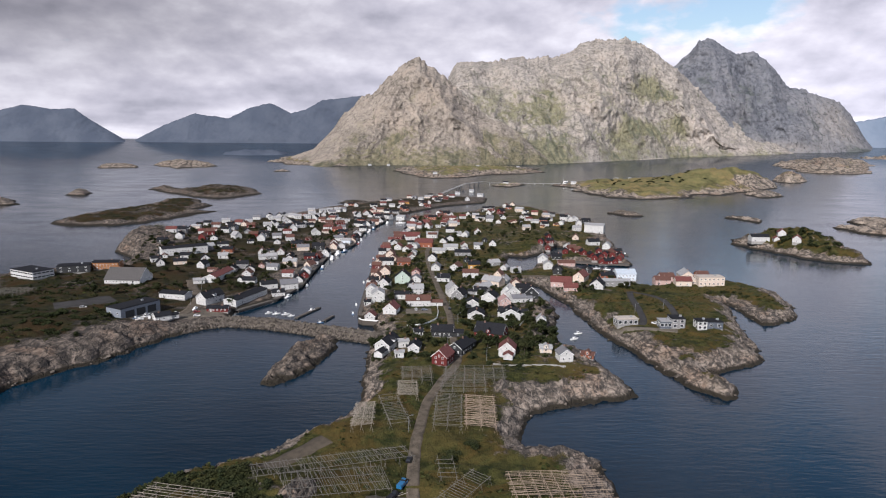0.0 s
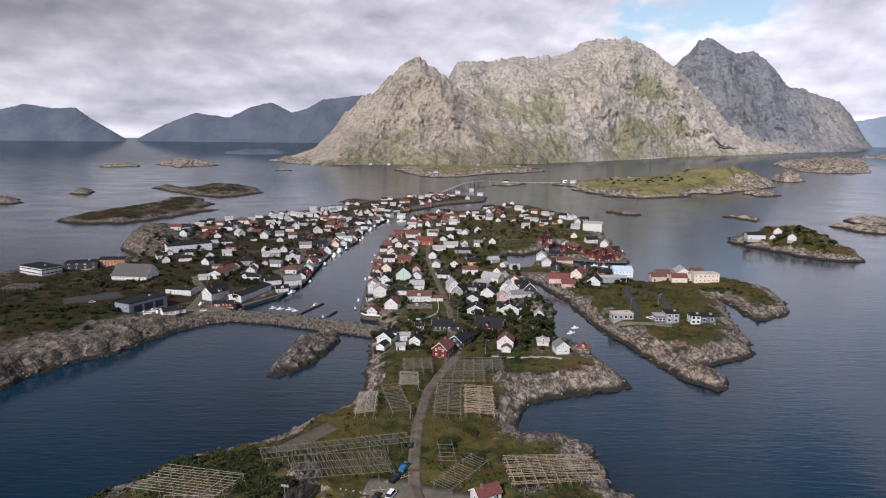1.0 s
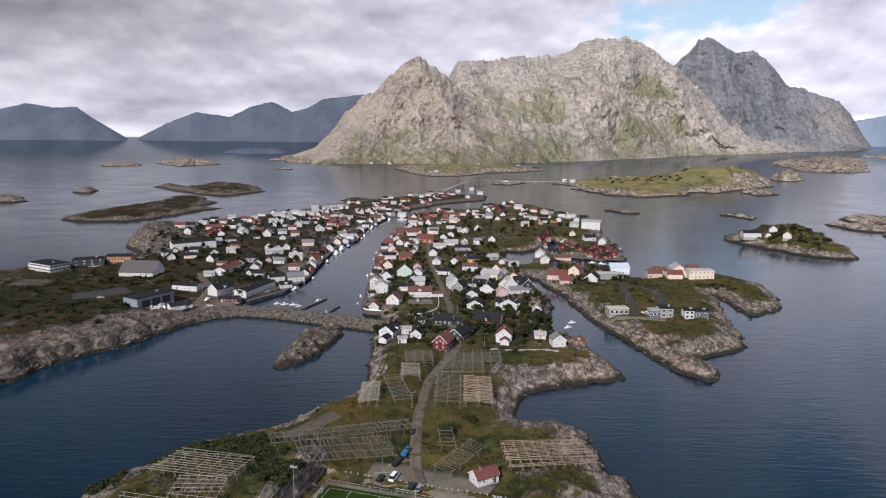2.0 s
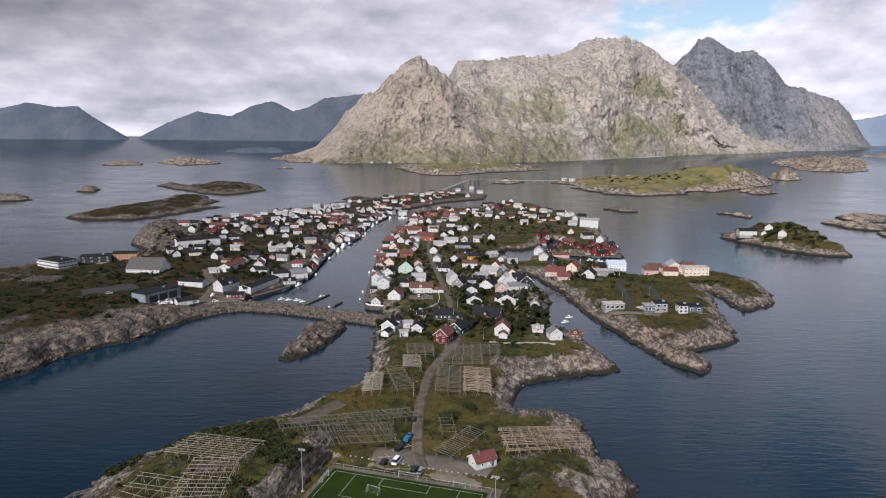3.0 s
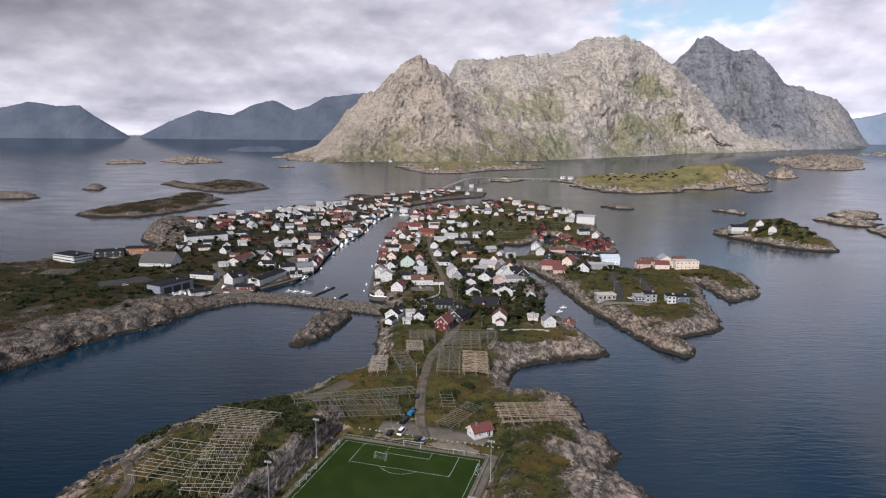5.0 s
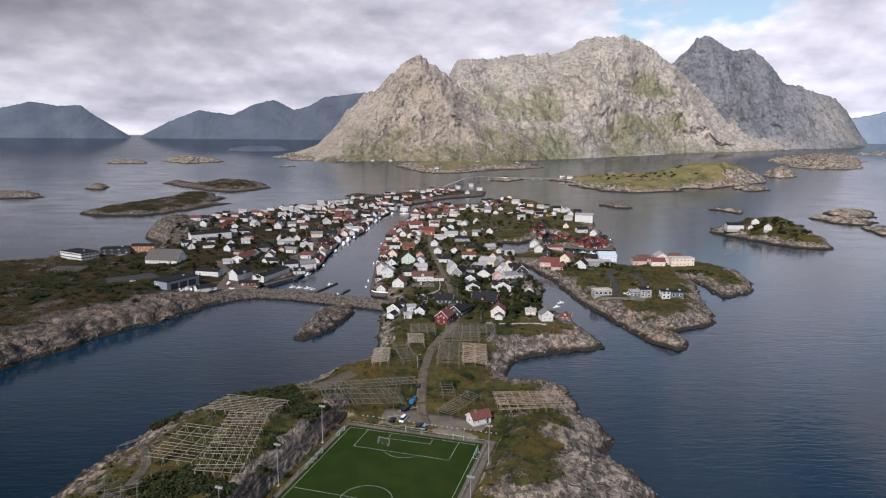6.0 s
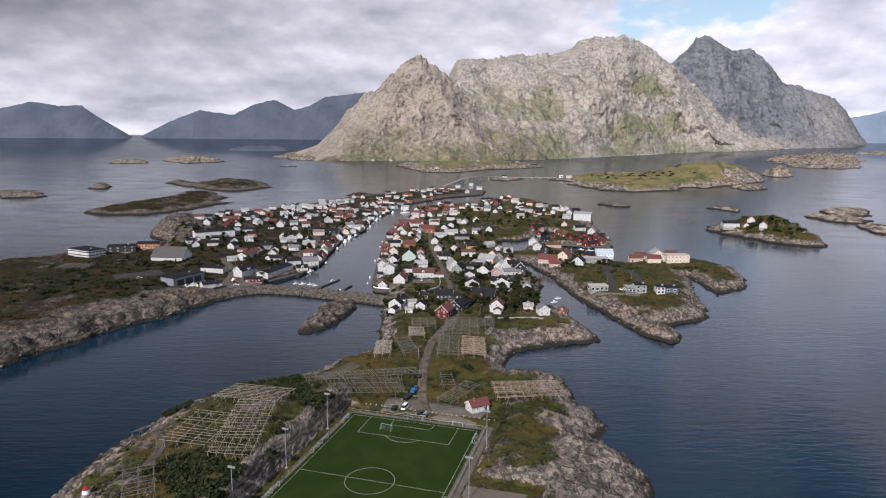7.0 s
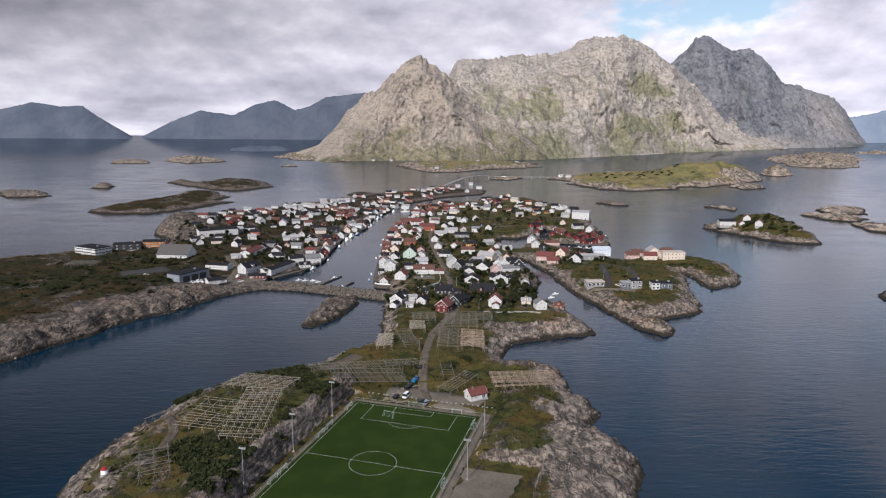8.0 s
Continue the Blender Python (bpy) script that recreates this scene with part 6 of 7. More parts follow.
rack(-82, 279, -14, 30, 19, seed=14, gap=1.9, lean=0.2, wood=PALEWOOD), rack(-93, 245, -12, 18, 24, seed=15, gap=2.0, lean=0.4, wood=PALEWOOD)
rack(-77, 247, 3, 16, 44, seed=16, gap=2.3, lean=0.5, beams=6, wood=PALEWOOD), rack(-121, 259, 60, 4, 15, seed=17, gap=1.9, h=2.4), rack(-100, 208, 25, 10, 22, seed=18, gap=2.6, lean=0.3)
rack(-318, 850, 8, 34, 16, seed=20, gap=1.8, label="weathered timber drying rack on the knoll"), rack(-330, 835, 14, 18, 12, seed=21, gap=1.8, label="weathered timber drying rack on the knoll")
rack(-325, 572, 6, 24, 24, seed=19, gap=2.4, label="weathered timber drying rack on the heath")


# ---- breakwater between the islands ----
def lump(rnd, size, flatness=0.7):
    """Corners and faces of one rough stone: a squashed, jittered cube with cut corners."""
    vs = [Vector(p) for p in ((-1, -1, -1), (1, -1, -1), (1, 1, -1), (-1, 1, -1), (-1, -1, 1), (1, -1, 1), (1, 1, 1), (-1, 1, 1))]
    turn = Euler((rnd.uniform(-0.5, 0.5), rnd.uniform(-0.5, 0.5), rnd.uniform(0, 6.28))).to_matrix()
    out = []
    for v in vs:
        k = rnd.uniform(0.55, 1.0) * (0.75 if v.z > 0 else 1.0)
        out.append(turn @ Vector((v.x * k * size, v.y * k * size * rnd.uniform(0.7, 1.0), v.z * k * size * flatness)))
    return out, [(3, 2, 1, 0), (4, 5, 6, 7), (0, 1, 5, 4), (1, 2, 6, 5), (2, 3, 7, 6), (3, 0, 4, 7)]


def heap(name, spots, material, label, category, seed, kind="stuff", flatness=0.7):
    """Many loose stones in one mesh."""
    rnd, verts, faces = random.Random(seed), [], []
    for x, y, z, size in spots:
        vs, fs = lump(rnd, size, flatness)
        o = len(verts)
        verts += [(v.x + x, v.y + y, v.z + z) for v in vs]
        faces += [tuple(o + i for i in f) for f in fs]
    me = bpy.data.meshes.new(name)
    me.from_pydata(verts, [], faces)
    return tagged(place(name, me, material), label, category, kind=kind)


k = Mat("boulder_stone", 0.9, 0.0, 0.15)
isle = k.pos.outputs["Random Per Island"]
grain = k.noise(1.2, 5, 0.65)
tone = k.mix(isle, (0.040, 0.034, 0.029), (0.170, 0.145, 0.122))
tone = k.mix(k.math("MULTIPLY", k.step(grain, 0.42, 0.62), 0.5), tone, (0.07, 0.062, 0.053))
tone = k.mix(k.step(k.axis("Position", 2), 0.95, 0.35), tone, (0.026, 0.023, 0.018))
k.colour(tone).bump(grain, 0.6, 0.2)
BOULDER = k.m

MOLE = [(-176, 506), (-165, 520), (-146, 528), (-116, 522), (-82, 509), (-51, 497), (-36, 490)]
bm, rows = bmesh.new(), []
for (ax, ay), (bx, by) in zip(MOLE, MOLE[1:]):
    n = max(1, int(math.hypot(bx - ax, by - ay) / 4))
    nx, ny = -(by - ay) / math.hypot(bx - ax, by - ay), (bx - ax) / math.hypot(bx - ax, by - ay)
    for i in range(n):
        x, y = ax + (bx - ax) * i / n, ay + (by - ay) * i / n
        rows.append([bm.verts.new((x + nx * o, y + ny * o, z)) for o, z in ((-15.5, -2.5), (-4.5, 3.4), (3.6, 3.4), (10, -2.5))])
for p, q in zip(rows, rows[1:]):
    for j in range(3):
        bm.faces.new((p[j], q[j], q[j + 1], p[j + 1]))
bmesh.ops.recalc_face_normals(bm, faces=bm.faces)
tagged(part("breakwater", bm, GRAVEL), "long stone breakwater with a gravel crown", "breakwater", kind="structure")
rnd, spots = random.Random(4), []
for (ax, ay), (bx, by) in zip(MOLE, MOLE[1:]):
    length = math.hypot(bx - ax, by - ay)
    nx, ny = -(by - ay) / length, (bx - ax) / length
    for _ in range(int(length * 17)):
        t, o = rnd.random(), rnd.choice((-1.35, -1.35, 1)) * rnd.uniform(1.8, 9.0)
        z = 3.5 - max(0.0, -o - 4.2) * 0.53 - max(0.0, o - 3.4) * 0.85 + rnd.uniform(-0.4, 0.6)
        spots.append((ax + (bx - ax) * t + nx * o, ay + (by - ay) * t + ny * o, z, rnd.uniform(0.45, 1.25)))
heap("boulders", spots, BOULDER, "grey quarried boulders piled on the breakwater", "boulders", 5)

# loose rock along the shores
spots, rnd = [], random.Random(8)
for poly, count in ((MAIN, 1300), (WEST, 1300)):
    edges = [(a, b, math.hypot(b[0] - a[0], b[1] - a[1])) for a, b in zip(poly, poly[1:] + poly[:1])]
    edges = [e for e in edges if e[0][1] < 760 and e[1][1] < 760]
    total = sum(e[2] for e in edges)
    for a, b, length in edges:
        nx, ny = -(b[1] - a[1]) / length, (b[0] - a[0]) / length
        for _ in range(int(count * length / total)):
            t, o = rnd.random(), rnd.gauss(0, 6.5)
            x, y = a[0] + (b[0] - a[0]) * t + nx * o, a[1] + (b[1] - a[1]) * t + ny * o
            g = ground(x, y)
            if -1.3 < g < 5 and not (y > 520 and x < -60):
                spots.append((x, y, g + 0.1, rnd.choice((0.5, 0.6, 0.8, 0.9, 1.2, 1.7))))
heap("shore_rocks", spots, BOULDER, "loose rocks along the tide line", "rocks", 9, flatness=0.55)

# ---- plants ----
k = Mat("leaf_green", 0.8, 0.0, 0.15)
tone = k.mix(k.pos.outputs["Random Per Island"], (0.010, 0.016, 0.006), (0.030, 0.038, 0.013))
k.colour(k.mix(k.math("MULTIPLY", k.random(), 0.5), tone, (0.042, 0.040, 0.014)))
LEAF = k.m
BARK = paint("bark", (0.09, 0.075, 0.06), 0.9, 0.2, 2)


def leaves(seed, lobes, count, leaf):
    """A crown: leaf clumps strewn through several uneven lobes."""
    def make(bm):
        rnd = random.Random(seed)
        for _ in range(count):
            cx, cy, cz, r = rnd.choice(lobes)
            d = Vector((rnd.gauss(0, 1), rnd.gauss(0, 1), rnd.gauss(0, 1))).normalized() * r * rnd.uniform(0.45, 1.08)
            c = Vector((cx, cy, cz)) + Vector((d.x, d.y, d.z * 0.85))
            turn = Euler((rnd.uniform(-0.9, 0.9), rnd.uniform(-0.9, 0.9), rnd.uniform(0, 6.28))).to_matrix()
            s = leaf * rnd.uniform(0.6, 1.3)
            vs = [bm.verts.new(c + turn @ Vector(p)) for p in ((-s, -s * 0.6, 0), (s * 0.9, -s * 0.5, s * 0.2), (s, s * 0.7, 0), (-s * 0.7, s * 0.6, s * 0.25))]
            bm.faces.new(vs)
    return make


def crown_mesh(kind):
    rnd = random.Random(kind * 7 + 1)
    h = (4.2, 5.2, 6.2, 3.4)[kind % 4]
    lobes = [(rnd.uniform(-1.3, 1.3), rnd.uniform(-1.3, 1.3), h * rnd.uniform(0.42, 0.85), rnd.uniform(0.9, 1.7)) for _ in range(6)]
    bm = bmesh.new()
    leaves(kind, lobes, 420, 0.42)(bm)
    me = bpy.data.meshes.new("crown")
    bm.to_mesh(me)
    bm.free()
    me.materials.append(LEAF)
    return me


def trunk_mesh(kind):
    rnd = random.Random(kind * 3 + 2)
    h = (4.2, 5.2, 6.2, 3.4)[kind % 4]
    bm = bmesh.new()
    rod(bm, (0, 0, -0.6), (0.1, 0, h * 0.5), 0.18, 6, 0.11)
    for _ in range(5):
        a = rnd.uniform(0, 6.28)
        z = h * rnd.uniform(0.25, 0.5)
        rod(bm, (0.05, 0, z), (math.cos(a) * 1.2, math.sin(a) * 1.2, z + h * 0.28), 0.08, 5, 0.03)
    me = bpy.data.meshes.new("trunk")
    bm.to_mesh(me)
    bm.free()
    me.materials.append(BARK)
    return me


CROWNS, TRUNKS = [crown_mesh(i) for i in range(6)], [trunk_mesh(i) for i in range(6)]


def tree(x, y, size, kind, turn):
    root = new("tree")
    root.matrix_basis = pose(x, y, ground(x, y), 0, 0, turn) @ Matrix.Diagonal((size, size, size * 0.92, 1))
    tagged(root, "small dark green broadleaf tree between the houses", "tree", "garden trees")
    place("trunk", TRUNKS[kind], parent=root)
    place("crown", CROWNS[kind], parent=root)


def bush_mesh(kind):
    rnd = random.Random(kind + 50)
    lobes = [(rnd.uniform(-1.5, 1.5), rnd.uniform(-1.5, 1.5), rnd.uniform(0.2, 0.9), rnd.uniform(0.8, 1.3)) for _ in range(5)]
    bm = bmesh.new()
    leaves(kind + 90, lobes, 300, 0.36)(bm)
    me = bpy.data.meshes.new("bush")
    bm.to_mesh(me)
    bm.free()
    me.materials.append(LEAF)
    return me


FAR_BUSH = ([], [])
BUSHES = [bush_mesh(i) for i in range(5)]


def bush(x, y, size, kind, turn):
    m = pose(x, y, ground(x, y) - 0.15, 0, 0, turn) @ Matrix.Diagonal((size, size, size * 0.8, 1))
    if y > 420:
        o = len(FAR_BUSH[0])
        FAR_BUSH[0].extend(tuple(m @ v.co) for v in BUSHES[kind].vertices)
        FAR_BUSH[1].extend(tuple(o + i for i in p.vertices) for p in BUSHES[kind].polygons)
        return
    ob = place("bush", BUSHES[kind], m=m)
    tagged(ob, "dense dark green willow bush on rocky ground", "bush", "wild bushes")


rnd = random.Random(21)
TAKEN = [(x, y) for rows in HOUSES.values() for x, y, _ in rows] + [(-21, 506), (-13, 508), (-12, 518), (-22, 516), (-6, 520), (-30, 524), (-38, 522)]


def clear(x, y, gap):
    if ground(x, y) < 2.4 or min((x - a) ** 2 + (y - b) ** 2 for a, b in TAKEN) < gap * gap:
        return False
    return road_gap(x, y) > 2


for zone, count in (([(-42, 440), (72, 440), (76, 560), (-50, 560)], 34), ([(-50, 540), (78, 540), (75, 620), (60, 800), (-55, 800)], 58), ([(-45, 810), (60, 800), (180, 900), (200, 1050), (60, 1150), (-40, 1100)], 45),
                    ([(-300, 560), (-150, 560), (-132, 780), (-115, 1000), (-320, 950)], 95), ([(100, 600), (165, 600), (160, 660), (110, 690)], 16), ([(14, 455), (72, 448), (74, 520), (14, 540)], 34), ([(-44, 452), (-8, 452), (-8, 475), (-40, 478)], 6)):
    xs, ys = [p[0] for p in zone], [p[1] for p in zone]
    made = 0
    for _ in range(3000):
        x, y = rnd.uniform(min(xs), max(xs)), rnd.uniform(min(ys), max(ys))
        if inside(np.array([x]), np.array([y]), zone)[0] and clear(x, y, 7.6):
            tree(x, y, rnd.uniform(0.9, 1.5), rnd.randrange(6), rnd.uniform(0, 360))
            made += 1
        if made >= count:
            break
for cx, cy, spread, count in ((-66, 290, 9, 20), (-58, 281, 6, 16), (-51, 270, 4, 8), (-73, 302, 8, 22), (-92, 222, 9, 24), (-80, 208, 8, 20), (-103, 238, 6, 8), (-115, 280, 5, 9), (-103, 299, 6, 10), (-95, 308, 5, 10), (-64, 250, 3, 6), (-62, 236, 3, 6), (-72, 222, 5, 10), (-90, 300, 9, 12), (-55, 280, 5, 8), (-88, 222, 9, 20), (-82, 205, 8, 12), (-68, 258, 4, 5), (-75, 212, 6, 8), (-112, 282, 5, 5), (8, 330, 8, 8), (-10, 440, 10, 6),
                              (60, 460, 12, 12), (30, 432, 12, 12), (118, 862, 26, 22), (145, 560, 22, 14), (240, 600, 12, 8), (-270, 540, 28, 30), (-240, 470, 18, 18), (-240, 600, 18, 14), (-225, 500, 12, 18), (-255, 500, 22, 30), (-300, 500, 26, 30), (-310, 560, 26, 22), (-285, 455, 24, 24), (-235, 545, 8, 10), (-295, 600, 12, 10), (-222, 566, 8, 10), (-330, 470, 24, 18), (-345, 860, 16, 14), (-320, 800, 12, 10), (425, 840, 34, 34), (455, 890, 34, 34), (470, 1780, 60, 26), (560, 1800, 60, 26), (640, 1850, 50, 18)):
    for _ in range(count):
        x, y = cx + rnd.gauss(0, spread * 0.6), cy + rnd.gauss(0, spread * 0.6)
        if ground(x, y) > 2.2 and clear(x, y, 6.0) and pitch_mask(np.array([x]), np.array([y]))[0][0] < 0.05:
            bush(x, y, rnd.uniform(0.8, 1.5) * (1.8 if x > 300 else 1), rnd.randrange(5), rnd.uniform(0, 360))

me = bpy.data.meshes.new("far_bushes")
me.from_pydata(FAR_BUSH[0], [], FAR_BUSH[1])
tagged(place("far_bushes", me, LEAF), "dark green bushes on the heath and islets", "bushes", kind="stuff")

# hedges and shrubs that fill the gardens
verts, faces, rnd = [], [], random.Random(27)
for zone, count in (([(-45, 430), (75, 430), (78, 560), (-50, 560)], 300), ([(-55, 560), (80, 560), (70, 650), (50, 800), (-58, 800)], 380), ([(-45, 800), (60, 800), (180, 860), (215, 1050), (60, 1200), (-40, 1100)], 420), ([(-330, 570), (-150, 560), (-132, 780), (-115, 1000), (-330, 1000)], 620),
                    ([(90, 600), (180, 590), (175, 690), (105, 690)], 90)):
    xs, ys = [p[0] for p in zone], [p[1] for p in zone]
    for _ in range(count):
        x, y = rnd.uniform(min(xs), max(xs)), rnd.uniform(min(ys), max(ys))
        if not inside(np.array([x]), np.array([y]), zone)[0] or ground(x, y) < 2.8 or road_gap(x, y) < 1.0 or min((x - a) ** 2 + (y - b) ** 2 for a, b in TAKEN) < 56:
            continue
        g, size = ground(x, y), rnd.uniform(0.8, 2.1)
        for _ in range(int(26 * size)):
            d = Vector((rnd.gauss(0, 1), rnd.gauss(0, 1), rnd.gauss(0, 1))).normalized() * size * rnd.uniform(0.4, 1.05)
            c = Vector((x + d.x, y + d.y, g + size * 0.55 + d.z * 0.7))
            turn = Euler((rnd.uniform(-0.9, 0.9), rnd.uniform(-0.9, 0.9), rnd.uniform(0, 6.28))).to_matrix()
            s, o = rnd.uniform(0.35, 0.7), len(verts)
            verts += [tuple(c + turn @ Vector(p)) for p in ((-s, -s * 0.6, 0), (s * 0.9, -s * 0.5, s * 0.2), (s, s * 0.7, 0), (-s * 0.7, s * 0.6, s * 0.25))]
            faces.append((o, o + 1, o + 2, o + 3))
me = bpy.data.meshes.new("garden_shrubs")
me.from_pydata(verts, [], faces)
tagged(place("garden_shrubs", me, LEAF), "dark green shrubs and hedges between the houses", "shrubs", kind="stuff")

k = Mat("heath_tuft", 0.9, 0.0, 0.08)
tone = k.mix(k.pos.outputs["Random Per Island"], (0.020, 0.026, 0.009), (0.058, 0.052, 0.020))
k.colour(k.mix(k.step(k.noise(0.06, 3), 0.42, 0.6), tone, (0.036, 0.044, 0.014)))
TUFT = k.m
verts, faces, rnd = [], [], random.Random(33)
for x0, x1, y0, y1, count, least in ((-135, 80, 195, 420, 5200, 2.6), (100, 275, 430, 640, 2600, 3.2), (-430, -175, 380, 640, 4200, 4.5), (-60, 100, 420, 760, 1500, 3.5), (360, 510, 770, 980, 900, 3.0), (60, 170, 800, 920, 700, 4.0)):
    spots = [(rnd.uniform(x0, x1), rnd.uniform(y0, y1)) for _ in range(count)]
    X, Y = np.array([p[0] for p in spots]), np.array([p[1] for p in spots])
    green = np.full(len(X), 0.6) if x0 > 300 else (west_height if x1 < -150 else main_height)(X, Y)[1]
    clumps, terrace = fbm(X / 13, Y / 13, 66, 3), pitch_mask(X, Y)[0]
    for (x, y), hold, clump, flat_ground in zip(spots, green, clumps, terrace):
        g = ground(x, y)
        if g < least or hold < 0.42 or clump < -0.12 or flat_ground > 0.02 or road_gap(x, y) < 0.5:
            continue
        s = rnd.uniform(0.3, 0.85)
        for _ in range(4):
            a, lean, o = rnd.uniform(0, 6.28), rnd.uniform(0.3, 0.9), len(verts)
            dx, dy = math.cos(a), math.sin(a)
            cx, cy = x + rnd.gauss(0, 0.5 * s), y + rnd.gauss(0, 0.5 * s)
            verts += [(cx - dy * s, cy + dx * s, g - 0.1), (cx + dy * s, cy - dx * s, g - 0.1), (cx + dy * s * 0.6 + dx * s * lean, cy - dx * s * 0.6 + dy * s * lean, g + s * rnd.uniform(0.5, 0.9)), (cx - dy * s * 0.7 + dx * s * lean, cy + dx * s * 0.7 + dy * s * lean, g + s * rnd.uniform(0.5, 0.9))]
            faces.append((o, o + 1, o + 2, o + 3))
me = bpy.data.meshes.new("heather")
me.from_pydata(verts, [], faces)
tagged(place("heather", me, TUFT), "low heather and grass tufts over the turf", "heather", kind="stuff")


# ---- quays and piers ----
def quay(line, width, z, label, side=1, every=6.0):
    """A timber quay on piles along the water's edge."""
    root = tagged(new("quay"), label, "quay", kind="structure")
    for (ax, ay), (bx, by) in zip(line, line[1:]):
        length = math.hypot(bx - ax, by - ay)
        turn = math.degrees(math.atan2(by - ay, bx - ax))
        m = pose(ax, ay, z, 0, 0, turn)
        part("deck", shape(lambda bm: (box(bm, -0.4, length + 0.4, 0, width * side, -0.35, 0, m))), QUAYWOOD, root)
        part("fender_beam", shape(lambda bm: box(bm, -0.4, length + 0.4, -0.3 * side, -0.003 * side, -0.9, 0.25, m)), QUAYWOOD, root)
        for i in range(int(length / every) + 1):
            p = m @ Vector((i * every, 0.3 * side, 0))
            part("pile", shape(lambda bm: rod(bm, (p.x, p.y, -3), (p.x, p.y, z - 0.3), 0.25, 6)), QUAYWOOD, root)


quay([(-148, 552), (-129, 584), (-119, 631), (-121, 694), (-121, 793), (-104, 851), (-105, 954), (-86, 1069), (-81, 1135)], 4, 2.0, "long dark timber quay along the harbour")
quay([(-60, 545), (-64, 619), (-68, 714), (-69, 815), (-52, 955)], 2.5, 1.7, "dark timber quay below the old town", side=-1)
quay([(127, 752), (158, 742), (190, 736)], 9, 1.9, "red-brown wharf on piles by the inlet")
quay([(196, 818), (206, 798)], 2.5, 1.2, "small timber pier"), quay([(-102, 538), (-91, 567)], 2.6, 0.7, "floating pontoon in the harbour", every=8)
quay([(-81, 532), (-77, 544)], 2.2, 0.8, "short floating pontoon by the mole", every=8), quay([(-38, 1095), (-70, 1072), (-55, 1070)], 8, 1.8, "dark quay below the white hall")


# ---- boats ----
HULLS = {"white": paint("white_hull", (0.78, 0.78, 0.76), 0.35, 0.06), "blue": paint("blue_hull", (0.04, 0.11, 0.22), 0.35, 0.1), "red": paint("red_hull", (0.28, 0.04, 0.03), 0.4, 0.1), "green": paint("green_hull", (0.04, 0.14, 0.10), 0.4, 0.1)}


def boat(x, y, turn, l, hull="white", mast=True, ashore=False):
    """A small working boat: hull, deck, wheelhouse with panes, mast."""
    root = new("boat")
    root.matrix_basis = pose(x, y, ground(x, y) + 0.06 * l if ashore else 0.0, 0, 0, turn)
    tagged(root, f"small {hull} boat laid up ashore on gravel" if ashore else f"moored {hull} boat with a small wheelhouse", "boat", "boats ashore" if ashore else "moored boats")
    b = l * 0.16

    def body(bm):
        rings = []
        for t, wd, dr, hi in ((-0.5, 0.80, 0.5, 0.75), (-0.2, 1.0, 0.55, 0.8), (0.15, 0.95, 0.5, 0.9), (0.38, 0.55, 0.4, 1.1), (0.5, 0.04, 0.1, 1.3)):
            px, s = t * l, l / 9
            rings.append([bm.verts.new(p) for p in ((px, -b * wd, hi * s), (px, -b * wd * 0.8, -dr * s * 0.3), (px, 0, -dr * s), (px, b * wd * 0.8, -dr * s * 0.3), (px, b * wd, hi * s))])
        for p, q in zip(rings, rings[1:]):
            for j in range(4):
                bm.faces.new((p[j], p[j + 1], q[j + 1], q[j]))
            bm.faces.new((p[4], p[0], q[0], q[4]))
        bm.faces.new(rings[0]), bm.faces.new(rings[-1][::-1])
    part("hull", shape(body), HULLS[hull], root)
    if l > 4.5:
        s = l / 9
        part("wheelhouse", shape(lambda bm: box(bm, -0.18 * l, 0.10 * l, -b * 0.62, b * 0.62, 0.6 * s, 2.5 * s)), TRIM, root)
        part("pane", shape(lambda bm: box(bm, -0.15 * l, 0.105 * l, -b * 0.63, b * 0.63, 1.5 * s, 2.1 * s)), GLASS, root)
        if mast:
            part("mast", shape(lambda bm: rod(bm, (-0.2 * l, 0, 1.0 * s), (-0.2 * l, 0, 5.2 * s), 0.06 * s + 0.03, 6)), METAL, root)


rnd = random.Random(3)
for x, y, turn, l, hull in ((-123, 601, 70, 9, "white"), (-116, 640, 92, 7, "white"), (-117, 718, 90, 10, "blue"), (-116, 768, 90, 13, "white"), (-114, 794, 80, 16, "white"), (-109, 812, 70, 11, "blue"),
                            (-101, 870, 90, 9, "red"), (-101, 894, 90, 10, "white"), (-99, 970, 85, 14, "white"), (-96, 997, 80, 12, "blue"), (-82, 1060, 80, 12, "white"), (-62, 1060, 10, 15, "white"),
                            (-120, 550, 20, 6, "white"), (-126, 552, 30, 5.5, "white"), (-113, 549, 20, 6, "white"), (-108, 545, 25, 5, "white"), (-64.5, 552, 95, 5.5, "blue"), (-65.5, 578, 92, 5, "white"), (-69, 655, 92, 5, "white"), (-71.5, 733, 90, 6, "blue"),
                            (-72.5, 770, 92, 6, "red"), (86, 495, 30, 6, "white"), (91, 507, 10, 5.5, "white"), (207, 812, 60, 5, "white"), (155, 726, 10, 7, "white"), (163, 720, -5, 8, "white"), (346, 1905, 5, 40, "white"), (-96, 560, 62, 7, "white"), (-84, 528, 5, 5, "blue")):
    boat(x, y, turn + rnd.uniform(-5, 5), l, hull)


for x, y, turn, l, hull in ((-203, 523, 30, 6, "white"), (-198, 519, 110, 5.5, "white"), (-206, 517, 60, 5, "blue"), (-192, 533, 15, 6.5, "white"), (-187, 536, 40, 5, "white"), (-200, 509, 20, 5.5, "white"), (-178, 548, 80, 6, "white")):
    boat(x, y, turn, l, hull, False, True)


